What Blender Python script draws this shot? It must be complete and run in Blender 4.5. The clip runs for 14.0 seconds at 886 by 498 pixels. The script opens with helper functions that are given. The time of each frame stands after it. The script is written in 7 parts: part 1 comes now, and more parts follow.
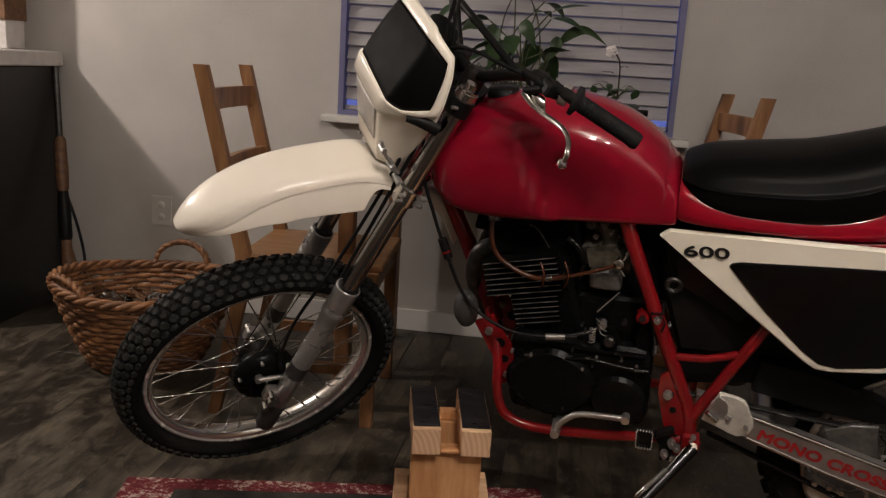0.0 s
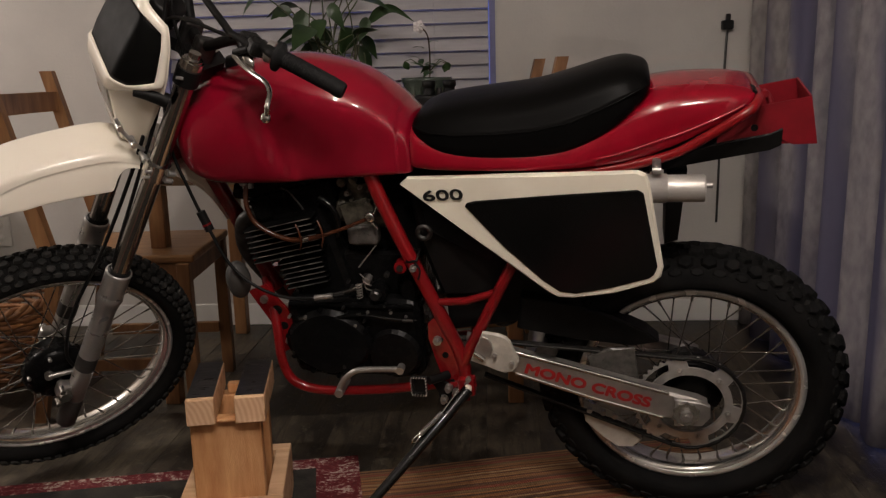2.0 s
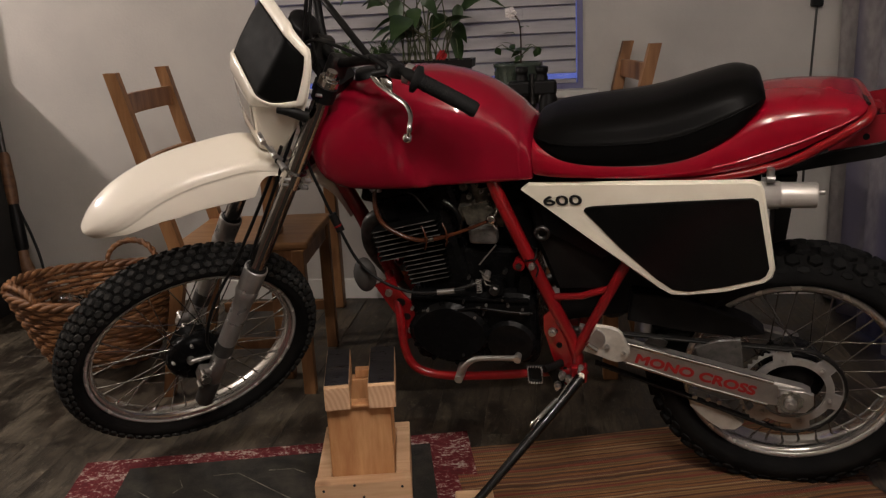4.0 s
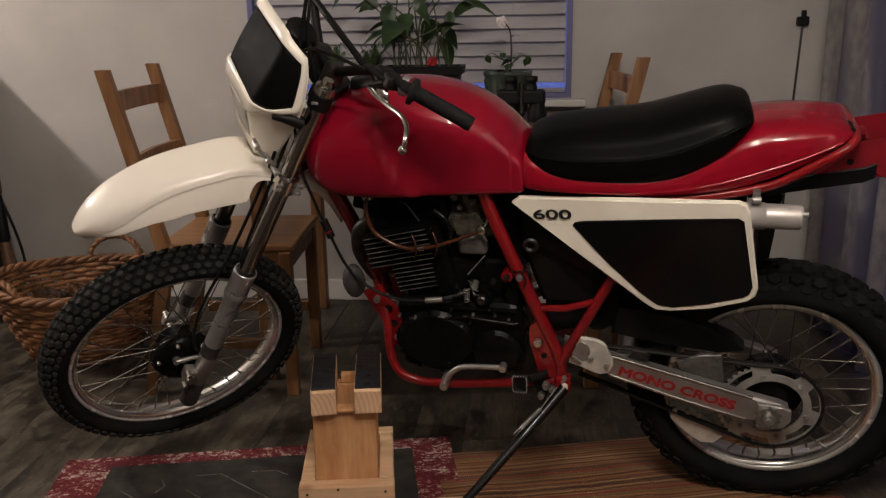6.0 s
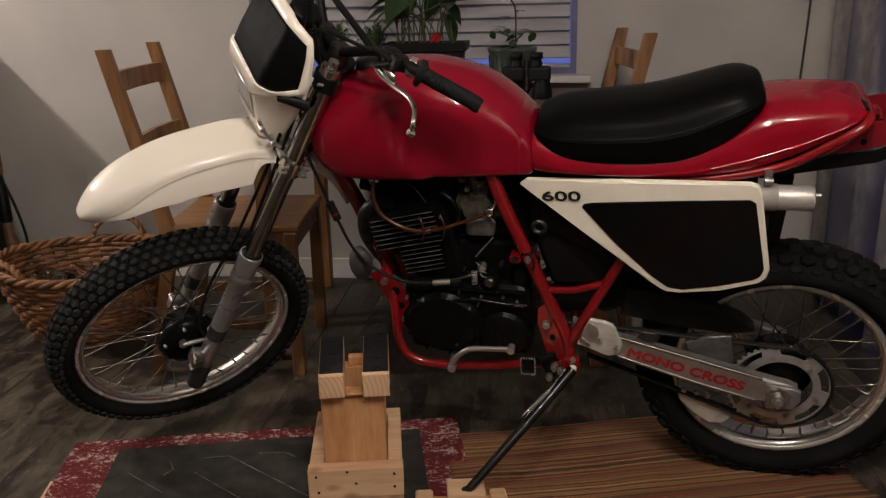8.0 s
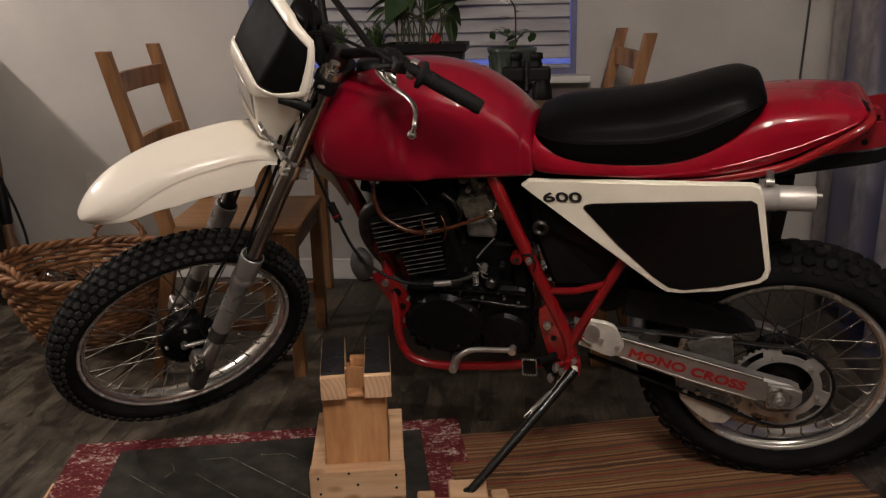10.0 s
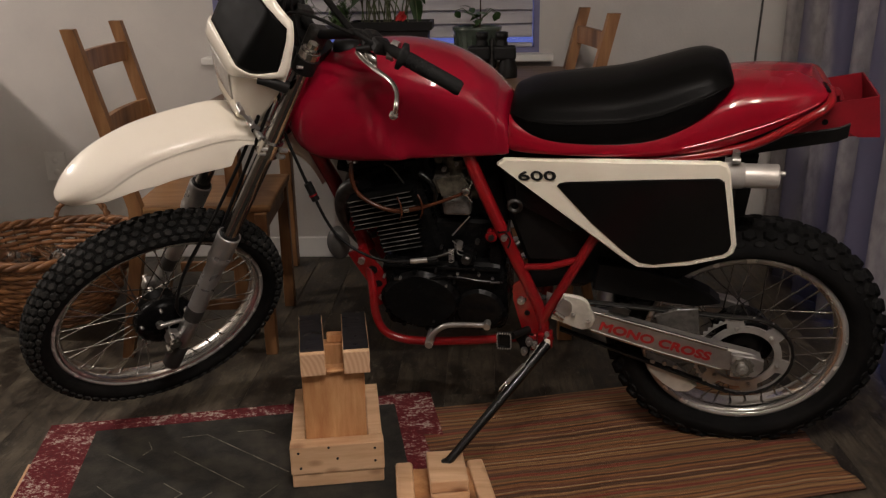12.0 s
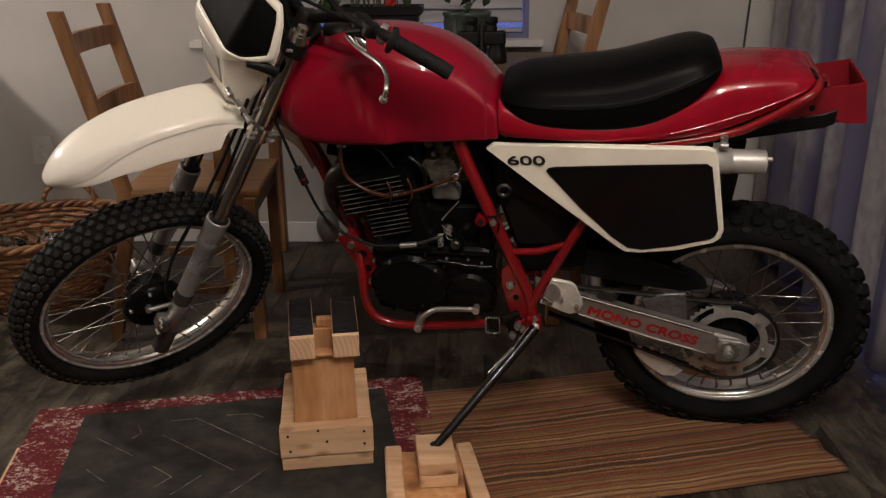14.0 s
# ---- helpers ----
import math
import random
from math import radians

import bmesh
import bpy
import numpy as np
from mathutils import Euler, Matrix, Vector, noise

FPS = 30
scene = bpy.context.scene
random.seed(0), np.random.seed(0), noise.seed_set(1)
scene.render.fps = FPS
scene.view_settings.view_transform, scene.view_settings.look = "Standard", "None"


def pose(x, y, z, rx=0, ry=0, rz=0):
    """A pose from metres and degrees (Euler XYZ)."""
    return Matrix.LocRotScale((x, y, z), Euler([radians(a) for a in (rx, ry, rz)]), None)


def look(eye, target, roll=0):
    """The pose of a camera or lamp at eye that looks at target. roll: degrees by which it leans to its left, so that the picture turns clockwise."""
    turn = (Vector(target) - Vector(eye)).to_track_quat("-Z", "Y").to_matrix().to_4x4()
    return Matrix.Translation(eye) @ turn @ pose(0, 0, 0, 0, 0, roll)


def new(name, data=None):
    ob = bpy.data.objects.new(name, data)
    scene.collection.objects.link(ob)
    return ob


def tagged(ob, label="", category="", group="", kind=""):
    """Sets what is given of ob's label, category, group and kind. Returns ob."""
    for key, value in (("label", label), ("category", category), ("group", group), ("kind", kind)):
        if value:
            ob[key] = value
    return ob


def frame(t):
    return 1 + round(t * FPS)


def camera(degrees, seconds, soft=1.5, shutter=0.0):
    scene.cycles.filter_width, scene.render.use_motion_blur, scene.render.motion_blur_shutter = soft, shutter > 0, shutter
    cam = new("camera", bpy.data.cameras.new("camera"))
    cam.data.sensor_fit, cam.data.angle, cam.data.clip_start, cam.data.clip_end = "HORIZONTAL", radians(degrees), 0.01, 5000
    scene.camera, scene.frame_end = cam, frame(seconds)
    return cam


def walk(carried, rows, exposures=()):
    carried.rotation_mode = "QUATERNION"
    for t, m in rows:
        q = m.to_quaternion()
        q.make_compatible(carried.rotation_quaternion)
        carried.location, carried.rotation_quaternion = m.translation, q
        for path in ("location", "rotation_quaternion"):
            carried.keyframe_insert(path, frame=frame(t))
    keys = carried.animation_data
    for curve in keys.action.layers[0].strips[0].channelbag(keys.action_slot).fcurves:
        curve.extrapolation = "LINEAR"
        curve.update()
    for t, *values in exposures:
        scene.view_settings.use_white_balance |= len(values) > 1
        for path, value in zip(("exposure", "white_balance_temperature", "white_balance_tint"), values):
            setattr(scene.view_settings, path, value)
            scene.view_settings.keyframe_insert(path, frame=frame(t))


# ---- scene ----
cam = camera(54.3, 14.0, soft=1.3)
PATH = [
    (0, (-0.213, 0.019, 1.085), (-0.475, 1.957, 0.665), 3.6),
    (0.5, (-0.037, 0.024, 1.028), (-0.42, 1.933, 0.572), 0.8),
    (1, (0.074, 0.038, 1.001), (-0.277, 1.963, 0.587), -1.6),
    (1.5, (0.13, 0.022, 1.004), (-0.097, 1.967, 0.597), -1.6),
    (2, (0.176, 0.005, 1.0), (0.049, 1.96, 0.6), -1.6),
    (2.5, (0.184, 0.005, 1.001), (0.06, 1.963, 0.609), -1.8),
    (3, (0.128, -0.029, 1.053), (-0.159, 1.898, 0.6), -2.4),
    (3.2, (0.1, -0.064, 1.088), (-0.167, 1.854, 0.587), -3.4),
    (5.5, (0.026, -0.127, 1.158), (-0.178, 1.796, 0.648), -1.1),
    (6, (0.024, -0.127, 1.167), (-0.178, 1.796, 0.656), -0.9),
    (6.5, (0.02, -0.122, 1.174), (-0.183, 1.796, 0.647), -0.8),
    (7, (0.018, -0.117, 1.181), (-0.174, 1.801, 0.648), -0.9),
    (7.5, (0.011, -0.114, 1.179), (-0.204, 1.796, 0.623), -1.1),
    (7.7, (0.008, -0.108, 1.181), (-0.196, 1.798, 0.611), -1.2),
    (10, (0.002, -0.108, 1.187), (-0.199, 1.798, 0.615), -1.4),
    (10.5, (-0.021, -0.141, 1.193), (-0.098, 1.78, 0.644), -3.2),
    (11, (-0.064, -0.171, 1.204), (-0.14, 1.729, 0.584), -0.7),
    (11.5, (-0.05, -0.156, 1.201), (-0.125, 1.744, 0.58), -1.0),
    (12, (-0.051, -0.151, 1.204), (-0.141, 1.747, 0.577), -0.9),
    (12.5, (-0.056, -0.163, 1.203), (-0.147, 1.732, 0.57), -0.8),
    (13, (-0.057, -0.168, 1.203), (-0.143, 1.723, 0.559), -0.6),
    (13.5, (-0.053, -0.165, 1.203), (-0.122, 1.726, 0.555), -0.4),
    (14, (-0.052, -0.159, 1.201), (-0.116, 1.729, 0.545), -0.5),
]
walk(cam, [(t, look(eye, target, roll)) for t, eye, target, roll in PATH], exposures=[(0.0, 0.0), (14.0, 0.0)])

# ---- light ----
world = bpy.data.worlds.new("dusk")
scene.world = world
world.use_nodes = True
world.node_tree.nodes["Background"].inputs[0].default_value = (0.10, 0.12, 0.30, 1)
world.node_tree.nodes["Background"].inputs[1].default_value = 0.35


def lamp(name, kind, place, target, watts, colour, size=0.1, size_y=None):
    data = bpy.data.lights.new(name, kind)
    data.energy, data.color = watts, colour
    if kind == "AREA":
        data.shape = "RECTANGLE" if size_y else "DISK"
        data.size = size
        if size_y:
            data.size_y = size_y
    else:
        data.shadow_soft_size = size
    ob = new(name, data)
    ob.matrix_world = look(place, target)
    return ob


WARM = (1.0, 0.893, 0.828)
LAMP_X, LAMP_Y = 0.20, 0.02
BULBS = ((0.30, -0.05), (-0.17, -0.25), (-0.14, 0.30))
# three bulbs of the hanging lamp above the camera, one lamp in the room beyond the cabinet
for bx, by in BULBS:
    lamp("bulb_light", "POINT", (LAMP_X + bx, LAMP_Y + by, 2.20), (0, 1, 0), 32, WARM, 0.06)
lamp("far_lamp_light", "POINT", (-3.20, 2.15, 2.04), (0, 1, 0), 90, WARM, 0.05)

# ---- materials ----
def node(nt, kind, **values):
    n = nt.nodes.new(kind)
    for key, value in values.items():
        if key in n.inputs:
            n.inputs[key].default_value = value
    return n


def material(name, colour, rough=0.5, metal=0.0, second=None, scale=8.0, stretch=(1, 1, 1), bump=0.0, bump_scale=60.0,
             coat=0.0, rough_var=0.0, per_object=0.0, detail=6.0, trans=0.0, ior=1.45, contrast=(0.35, 0.65), per_island=0.0, dist=0.002, spec=None, sheen=0.0, coat_rough=0.035):
    """A surface with grain at two scales: colour mixed towards second by noise, roughness varied, fine relief."""
    m = bpy.data.materials.new(name)
    m.use_nodes = True
    nt = m.node_tree
    b = nt.nodes["Principled BSDF"]
    b.inputs["Roughness"].default_value = rough
    b.inputs["Metallic"].default_value = metal
    b.inputs["Coat Weight"].default_value = coat
    b.inputs["Coat Roughness"].default_value = coat_rough
    b.inputs["Transmission Weight"].default_value = trans
    b.inputs["IOR"].default_value = ior
    b.inputs["Sheen Weight"].default_value = sheen
    if spec is not None:
        b.inputs["Specular IOR Level"].default_value = spec
    tc = node(nt, "ShaderNodeTexCoord")
    mp = node(nt, "ShaderNodeMapping")
    mp.inputs["Scale"].default_value = stretch
    nt.links.new(tc.outputs["Object"], mp.inputs["Vector"])
    vec = mp.outputs["Vector"]
    if per_object:
        oi = node(nt, "ShaderNodeObjectInfo")
        add = node(nt, "ShaderNodeVectorMath")
        add.operation = "MULTIPLY_ADD"
        add.inputs[1].default_value = (1, 1, 1)
        sc = node(nt, "ShaderNodeVectorMath")
        sc.operation = "SCALE"
        sc.inputs[0].default_value = (17.0, 31.0, 23.0)
        nt.links.new(oi.outputs["Random"], sc.inputs["Scale"])
        nt.links.new(vec, add.inputs[0])
        nt.links.new(sc.outputs[0], add.inputs[2])
        vec = add.outputs[0]
    nz = node(nt, "ShaderNodeTexNoise", Scale=scale, Detail=detail, Roughness=0.6)
    nt.links.new(vec, nz.inputs["Vector"])
    rng = node(nt, "ShaderNodeMapRange")
    rng.inputs["From Min"].default_value, rng.inputs["From Max"].default_value = contrast
    nt.links.new(nz.outputs["Fac"], rng.inputs["Value"])
    mix = node(nt, "ShaderNodeMix")
    mix.data_type = "RGBA"
    mix.inputs["A"].default_value = (*colour, 1)
    mix.inputs["B"].default_value = (*(second or [c * 0.8 for c in colour]), 1)
    nt.links.new(rng.outputs["Result"], mix.inputs["Factor"])
    col = mix.outputs["Result"]
    if per_object or per_island:
        hsv = node(nt, "ShaderNodeHueSaturation")
        src = node(nt, "ShaderNodeNewGeometry").outputs["Random Per Island"] if per_island else oi.outputs["Random"]
        r2 = node(nt, "ShaderNodeMapRange")
        amount = per_island or per_object
        r2.inputs["To Min"].default_value, r2.inputs["To Max"].default_value = 1 - amount, 1 + amount
        nt.links.new(src, r2.inputs["Value"])
        nt.links.new(r2.outputs["Result"], hsv.inputs["Value"])
        nt.links.new(col, hsv.inputs["Color"])
        col = hsv.outputs["Color"]
    nt.links.new(col, b.inputs["Base Color"])
    n2 = node(nt, "ShaderNodeTexNoise", Scale=bump_scale, Detail=4.0)
    nt.links.new(vec, n2.inputs["Vector"])
    if rough_var:
        r3 = node(nt, "ShaderNodeMapRange")
        r3.inputs["To Min"].default_value, r3.inputs["To Max"].default_value = max(rough - rough_var, 0.02), min(rough + rough_var, 1)
        nz3 = node(nt, "ShaderNodeTexNoise", Scale=scale * 2.3, Detail=5.0)
        nt.links.new(vec, nz3.inputs["Vector"])
        nt.links.new(nz3.outputs["Fac"], r3.inputs["Value"])
        nt.links.new(r3.outputs["Result"], b.inputs["Roughness"])
    if bump:
        bp = node(nt, "ShaderNodeBump", Strength=bump, Distance=dist)
        nt.links.new(n2.outputs["Fac"], bp.inputs["Height"])
        nt.links.new(bp.outputs["Normal"], b.inputs["Normal"])
    return m


MAT = {
    "wall": material("wall_paint", (0.535, 0.505, 0.465), 0.85, second=(0.475, 0.45, 0.42), scale=3.2, bump=0.35, bump_scale=90, dist=0.003),
    "ceiling": material("ceiling_boards", (0.52, 0.49, 0.45), 0.7, second=(0.45, 0.42, 0.38), scale=3, stretch=(6, 0.6, 1), bump=0.3, bump_scale=60),
    # unseen walls only: darkened so that less light bounces back
    "far_wall": material("dimmed_wall_paint", (0.40, 0.36, 0.32), 0.85, second=(0.36, 0.32, 0.285), scale=2.0, bump=0.3, bump_scale=90),
    "trim": material("trim_paint", (0.72, 0.70, 0.66), 0.5, second=(0.66, 0.64, 0.6), scale=5),
    "subfloor": material("subfloor", (0.03, 0.026, 0.022), 0.9, second=(0.02, 0.018, 0.015)),
    "red": material("red_paint", (0.29, 0.0034, 0.016), 0.26, second=(0.25, 0.003, 0.013), scale=6, coat=0.9, rough_var=0.06, bump=0.03, bump_scale=60, spec=0.05, coat_rough=0.09),
    "tank_red": material("tank_red_paint", (0.265, 0.0036, 0.018), 0.34, second=(0.21, 0.003, 0.015), scale=4, coat=1.0, rough_var=0.12, bump=0.06, bump_scale=18, spec=0.06, coat_rough=0.055),
    "frame_red": material("frame_red_enamel", (0.25, 0.006, 0.009), 0.30, second=(0.18, 0.005, 0.007), scale=22, coat=1.0, rough_var=0.08, spec=0.15, coat_rough=0.10),
    "box_red": material("dark_red_primer", (0.24, 0.006, 0.014), 0.5, second=(0.19, 0.006, 0.011), scale=25, rough_var=0.12, bump=0.15, bump_scale=90),
    "white": material("cream_plastic", (0.93, 0.87, 0.75), 0.40, second=(0.90, 0.83, 0.70), scale=4, coat=1.0, rough_var=0.06, spec=0.1, coat_rough=0.13),
    "panel_white": material("white_plastic", (0.93, 0.87, 0.73), 0.34, second=(0.87, 0.80, 0.66), scale=9, rough_var=0.08),
    "black_gloss": material("black_gloss_plastic", (0.003, 0.003, 0.003), 0.16, second=(0.005, 0.005, 0.005), scale=6, rough_var=0.04, spec=0.35, bump=0.04, bump_scale=14),
    "black_enamel": material("black_enamel", (0.004, 0.004, 0.004), 0.25, second=(0.008, 0.0078, 0.0075), scale=30, rough_var=0.08, spec=0.25, coat=0.45, coat_rough=0.06),
    "black": material("black_plastic", (0.005, 0.005, 0.005), 0.5, second=(0.008, 0.0075, 0.007), spec=0.22, scale=20, rough_var=0.1, bump=0.1),
    "engine": material("black_engine_paint", (0.0035, 0.0035, 0.0038), 0.26, second=(0.006, 0.006, 0.006), spec=0.09, scale=25, rough_var=0.12, bump=0.2, bump_scale=150),
    "fin": material("fin_edge", (0.36, 0.345, 0.33), 0.35, metal=0.7, second=(0.09, 0.087, 0.083), scale=32),
    "fin_dark": material("dark_fin", (0.002, 0.002, 0.002), 0.6, second=(0.004, 0.004, 0.004), scale=40, spec=0.08),
    "vinyl": material("black_vinyl", (0.003, 0.0029, 0.0028), 0.36, second=(0.0045, 0.0042, 0.004), spec=0.05, scale=5, bump=0.14, bump_scale=240, rough_var=0.10),
    "rubber": material("tyre_rubber", (0.006, 0.006, 0.006), 0.8, second=(0.012, 0.0112, 0.0105), spec=0.10, scale=14, bump=0.3, bump_scale=120),
    "knob": material("knob_rubber", (0.013, 0.0135, 0.0135), 0.72, second=(0.036, 0.034, 0.031), spec=0.18, scale=40, bump=0.3, bump_scale=200, per_island=0.3),
    "plate": material("number_plate_plastic", (0.004, 0.004, 0.004), 0.5, second=(0.006, 0.006, 0.0055), spec=0.05, scale=14, rough_var=0.1),
    "grip": material("grip_rubber", (0.007, 0.007, 0.007), 0.7, spec=0.2, second=(0.011, 0.011, 0.011), scale=30, bump=0.4, bump_scale=300),
    "chrome": material("chrome", (0.78, 0.76, 0.72), 0.14, metal=1.0, second=(0.6, 0.58, 0.55), scale=20, rough_var=0.05),
    "stanchion": material("dark_chrome", (0.46, 0.45, 0.44), 0.13, metal=1.0, second=(0.34, 0.335, 0.33), scale=15, rough_var=0.08),
    "alloy": material("polished_alloy", (0.72, 0.70, 0.66), 0.20, metal=1.0, second=(0.55, 0.53, 0.5), scale=12, rough_var=0.07, bump=0.06, bump_scale=60),
    "alloy_dull": material("dull_alloy", (0.50, 0.48, 0.45), 0.38, metal=0.8, second=(0.36, 0.34, 0.32), scale=18, rough_var=0.12, bump=0.1, bump_scale=120),
    "slider": material("fork_slider_alloy", (0.50, 0.49, 0.475), 0.30, metal=0.72, second=(0.38, 0.372, 0.36), scale=14, rough_var=0.10, bump=0.08, bump_scale=90),
    "chain": material("oily_chain", (0.024, 0.023, 0.021), 0.5, metal=0.7, second=(0.02, 0.019, 0.017), scale=60, rough_var=0.15),
    "steel_dark": material("dark_steel", (0.10, 0.097, 0.092), 0.42, metal=0.9, second=(0.05, 0.048, 0.045), scale=40, rough_var=0.12),
    "pale_plastic": material("pale_slider_plastic", (0.60, 0.56, 0.48), 0.5, second=(0.42, 0.38, 0.32), scale=25, rough_var=0.1),
    "casting": material("pale_cast_alloy", (0.66, 0.62, 0.54), 0.48, metal=0.1, second=(0.44, 0.41, 0.355), scale=28, rough_var=0.12, bump=0.12, bump_scale=140),
    "smoky": material("smoky_plastic", (0.115, 0.105, 0.095), 0.3, second=(0.045, 0.042, 0.038), scale=45, rough_var=0.1),
    "hose": material("amber_hose", (0.070, 0.022, 0.009), 0.22, second=(0.045, 0.013, 0.006), scale=30),
    "red_text": material("red_decal", (0.42, 0.016, 0.016), 0.45, second=(0.30, 0.012, 0.012), scale=90),
    "black_text": material("black_decal", (0.012, 0.012, 0.012), 0.45),
    "lens": material("headlight_glass", (0.75, 0.72, 0.66), 0.08, second=(0.6, 0.58, 0.54), scale=60, stretch=(1, 12, 1), metal=0.0, coat=0.6),
    "pine": material("chair_pine", (0.33, 0.165, 0.070), 0.45, second=(0.20, 0.09, 0.035), scale=5, stretch=(6, 6, 0.8), rough_var=0.1, bump=0.1, per_object=0.08),
    "pine_flat": material("chair_seat_pine", (0.34, 0.18, 0.075), 0.45, second=(0.24, 0.115, 0.045), scale=5, stretch=(0.8, 6, 6), rough_var=0.1, bump=0.1),
    "lumber": material("raw_lumber", (0.72, 0.48, 0.29), 0.6, second=(0.56, 0.33, 0.18), scale=4, stretch=(1, 9, 9), rough_var=0.1, bump=0.25, bump_scale=80, per_object=0.07),
    "lumber_v": material("upright_lumber", (0.66, 0.37, 0.175), 0.58, second=(0.47, 0.215, 0.085), scale=5, stretch=(7, 7, 1.2), rough_var=0.1, bump=0.25, bump_scale=80, per_object=0.06),
    "pad": material("black_pad_tape", (0.010, 0.010, 0.011), 0.32, second=(0.03, 0.028, 0.026), scale=9, stretch=(1, 5, 1), rough_var=0.15, bump=0.2, bump_scale=30, contrast=(0.5, 0.75)),
    "screw": material("black_screw", (0.02, 0.02, 0.02), 0.4, metal=0.6),
    "rug_dark": material("rug_grey_pile", (0.0125, 0.0118, 0.0095), 0.95, second=(0.046, 0.040, 0.030), scale=13, detail=15.0, bump=0.8, bump_scale=350, sheen=0.03, contrast=(0.40, 0.66)),
    "wicker": material("wicker_cane", (0.31, 0.140, 0.055), 0.5, second=(0.12, 0.050, 0.021), scale=16, rough_var=0.1, per_island=0.35),
    # same cane darkened: the shade inside the basket is put into the colour
    "wicker_shade": material("shaded_wicker", (0.13, 0.06, 0.026), 0.65, second=(0.07, 0.03, 0.014), scale=25),
    "bottle": material("clear_plastic", (0.92, 0.93, 0.94), 0.06, second=(0.88, 0.9, 0.9), trans=1.0, ior=1.35),
    "glass": material("window_glass", (0.9, 0.92, 0.95), 0.02, trans=1.0, ior=1.45),
    "grey_rubber": material("grey_rubber", (0.045, 0.042, 0.038), 0.6, second=(0.03, 0.028, 0.026), scale=20),
    "slat": material("blind_slat", (0.41, 0.39, 0.395), 0.5, second=(0.355, 0.34, 0.345), scale=6, stretch=(1, 8, 8)),
    # window edge: bluish dusk light is put into the base colour
    "dusk_edge": material("dusk_tinted_edge", (0.17, 0.168, 0.31), 0.6, second=(0.14, 0.138, 0.25), scale=20),
    "pot": material("green_glaze", (0.075, 0.095, 0.075), 0.15, second=(0.03, 0.042, 0.032), scale=12, rough_var=0.08, coat=0.3),
    "soil": material("soil", (0.03, 0.02, 0.013), 0.95, second=(0.055, 0.035, 0.02), scale=50, bump=0.8, bump_scale=120),
    "leaf": material("leaf_green", (0.030, 0.060, 0.018), 0.42, second=(0.018, 0.038, 0.012), scale=14, per_island=0.3),
    "fern": material("fern_green", (0.060, 0.105, 0.030), 0.5, second=(0.03, 0.060, 0.018), scale=30, per_island=0.35),
    "stem": material("plant_stem", (0.06, 0.085, 0.03), 0.5, second=(0.05, 0.045, 0.02), scale=20),
    "petal": material("white_petal", (0.75, 0.70, 0.68), 0.5),
    "red_leaf": material("red_bract", (0.45, 0.03, 0.03), 0.45, second=(0.35, 0.02, 0.02), scale=20),
    "cabinet": material("black_cabinet", (0.009, 0.0085, 0.008), 0.4, second=(0.014, 0.013, 0.012), scale=8, stretch=(1, 1, 6), rough_var=0.1),
    "stone": material("pale_stone_top", (0.60, 0.57, 0.54), 0.35, second=(0.5, 0.47, 0.45), scale=18, rough_var=0.1),
    "brown_wood": material("brown_wood", (0.17, 0.085, 0.04), 0.5, second=(0.09, 0.042, 0.02), scale=5, stretch=(1, 8, 8), rough_var=0.1),
    "table_wood": material("table_wood", (0.17, 0.105, 0.06), 0.45, second=(0.12, 0.07, 0.04), scale=4, stretch=(1, 7, 7), rough_var=0.1),
    "outlet": material("outlet_plastic", (0.66, 0.63, 0.58), 0.45),
    "rim": material("polished_rim", (0.86, 0.84, 0.80), 0.21, metal=0.95, second=(0.82, 0.80, 0.76), scale=9, rough_var=0.06, bump=0.08, bump_scale=45),
    "rim_lip": material("rolled_rim_edge", (0.76, 0.74, 0.70), 0.26, metal=0.6, second=(0.64, 0.62, 0.59), scale=12, rough_var=0.08),
    "sprocket": material("sprocket_alloy", (0.55, 0.53, 0.50), 0.36, metal=0.6, second=(0.40, 0.385, 0.36), scale=25, rough_var=0.1),
    "spoke": material("steel_spoke", (0.40, 0.385, 0.36), 0.16, metal=1.0, second=(0.35, 0.335, 0.31), scale=15, rough_var=0.06),
    "knob_dark": material("dark_tread", (0.008, 0.008, 0.008), 0.75, second=(0.016, 0.0155, 0.0148), spec=0.10, scale=40, bump=0.3, bump_scale=200, per_island=0.3),
    "satin": material("satin_silencer", (0.66, 0.63, 0.58), 0.4, metal=0.55, second=(0.54, 0.51, 0.47), scale=14, stretch=(1, 1, 6), rough_var=0.08),
    "carb": material("oxidised_alloy", (0.17, 0.155, 0.12), 0.45, metal=0.45, second=(0.04, 0.036, 0.028), scale=45, rough_var=0.15, bump=0.3, bump_scale=160),
    "fin_dim": material("dim_fin_edge", (0.30, 0.29, 0.28), 0.4, metal=0.6, second=(0.10, 0.10, 0.10), scale=40),
}


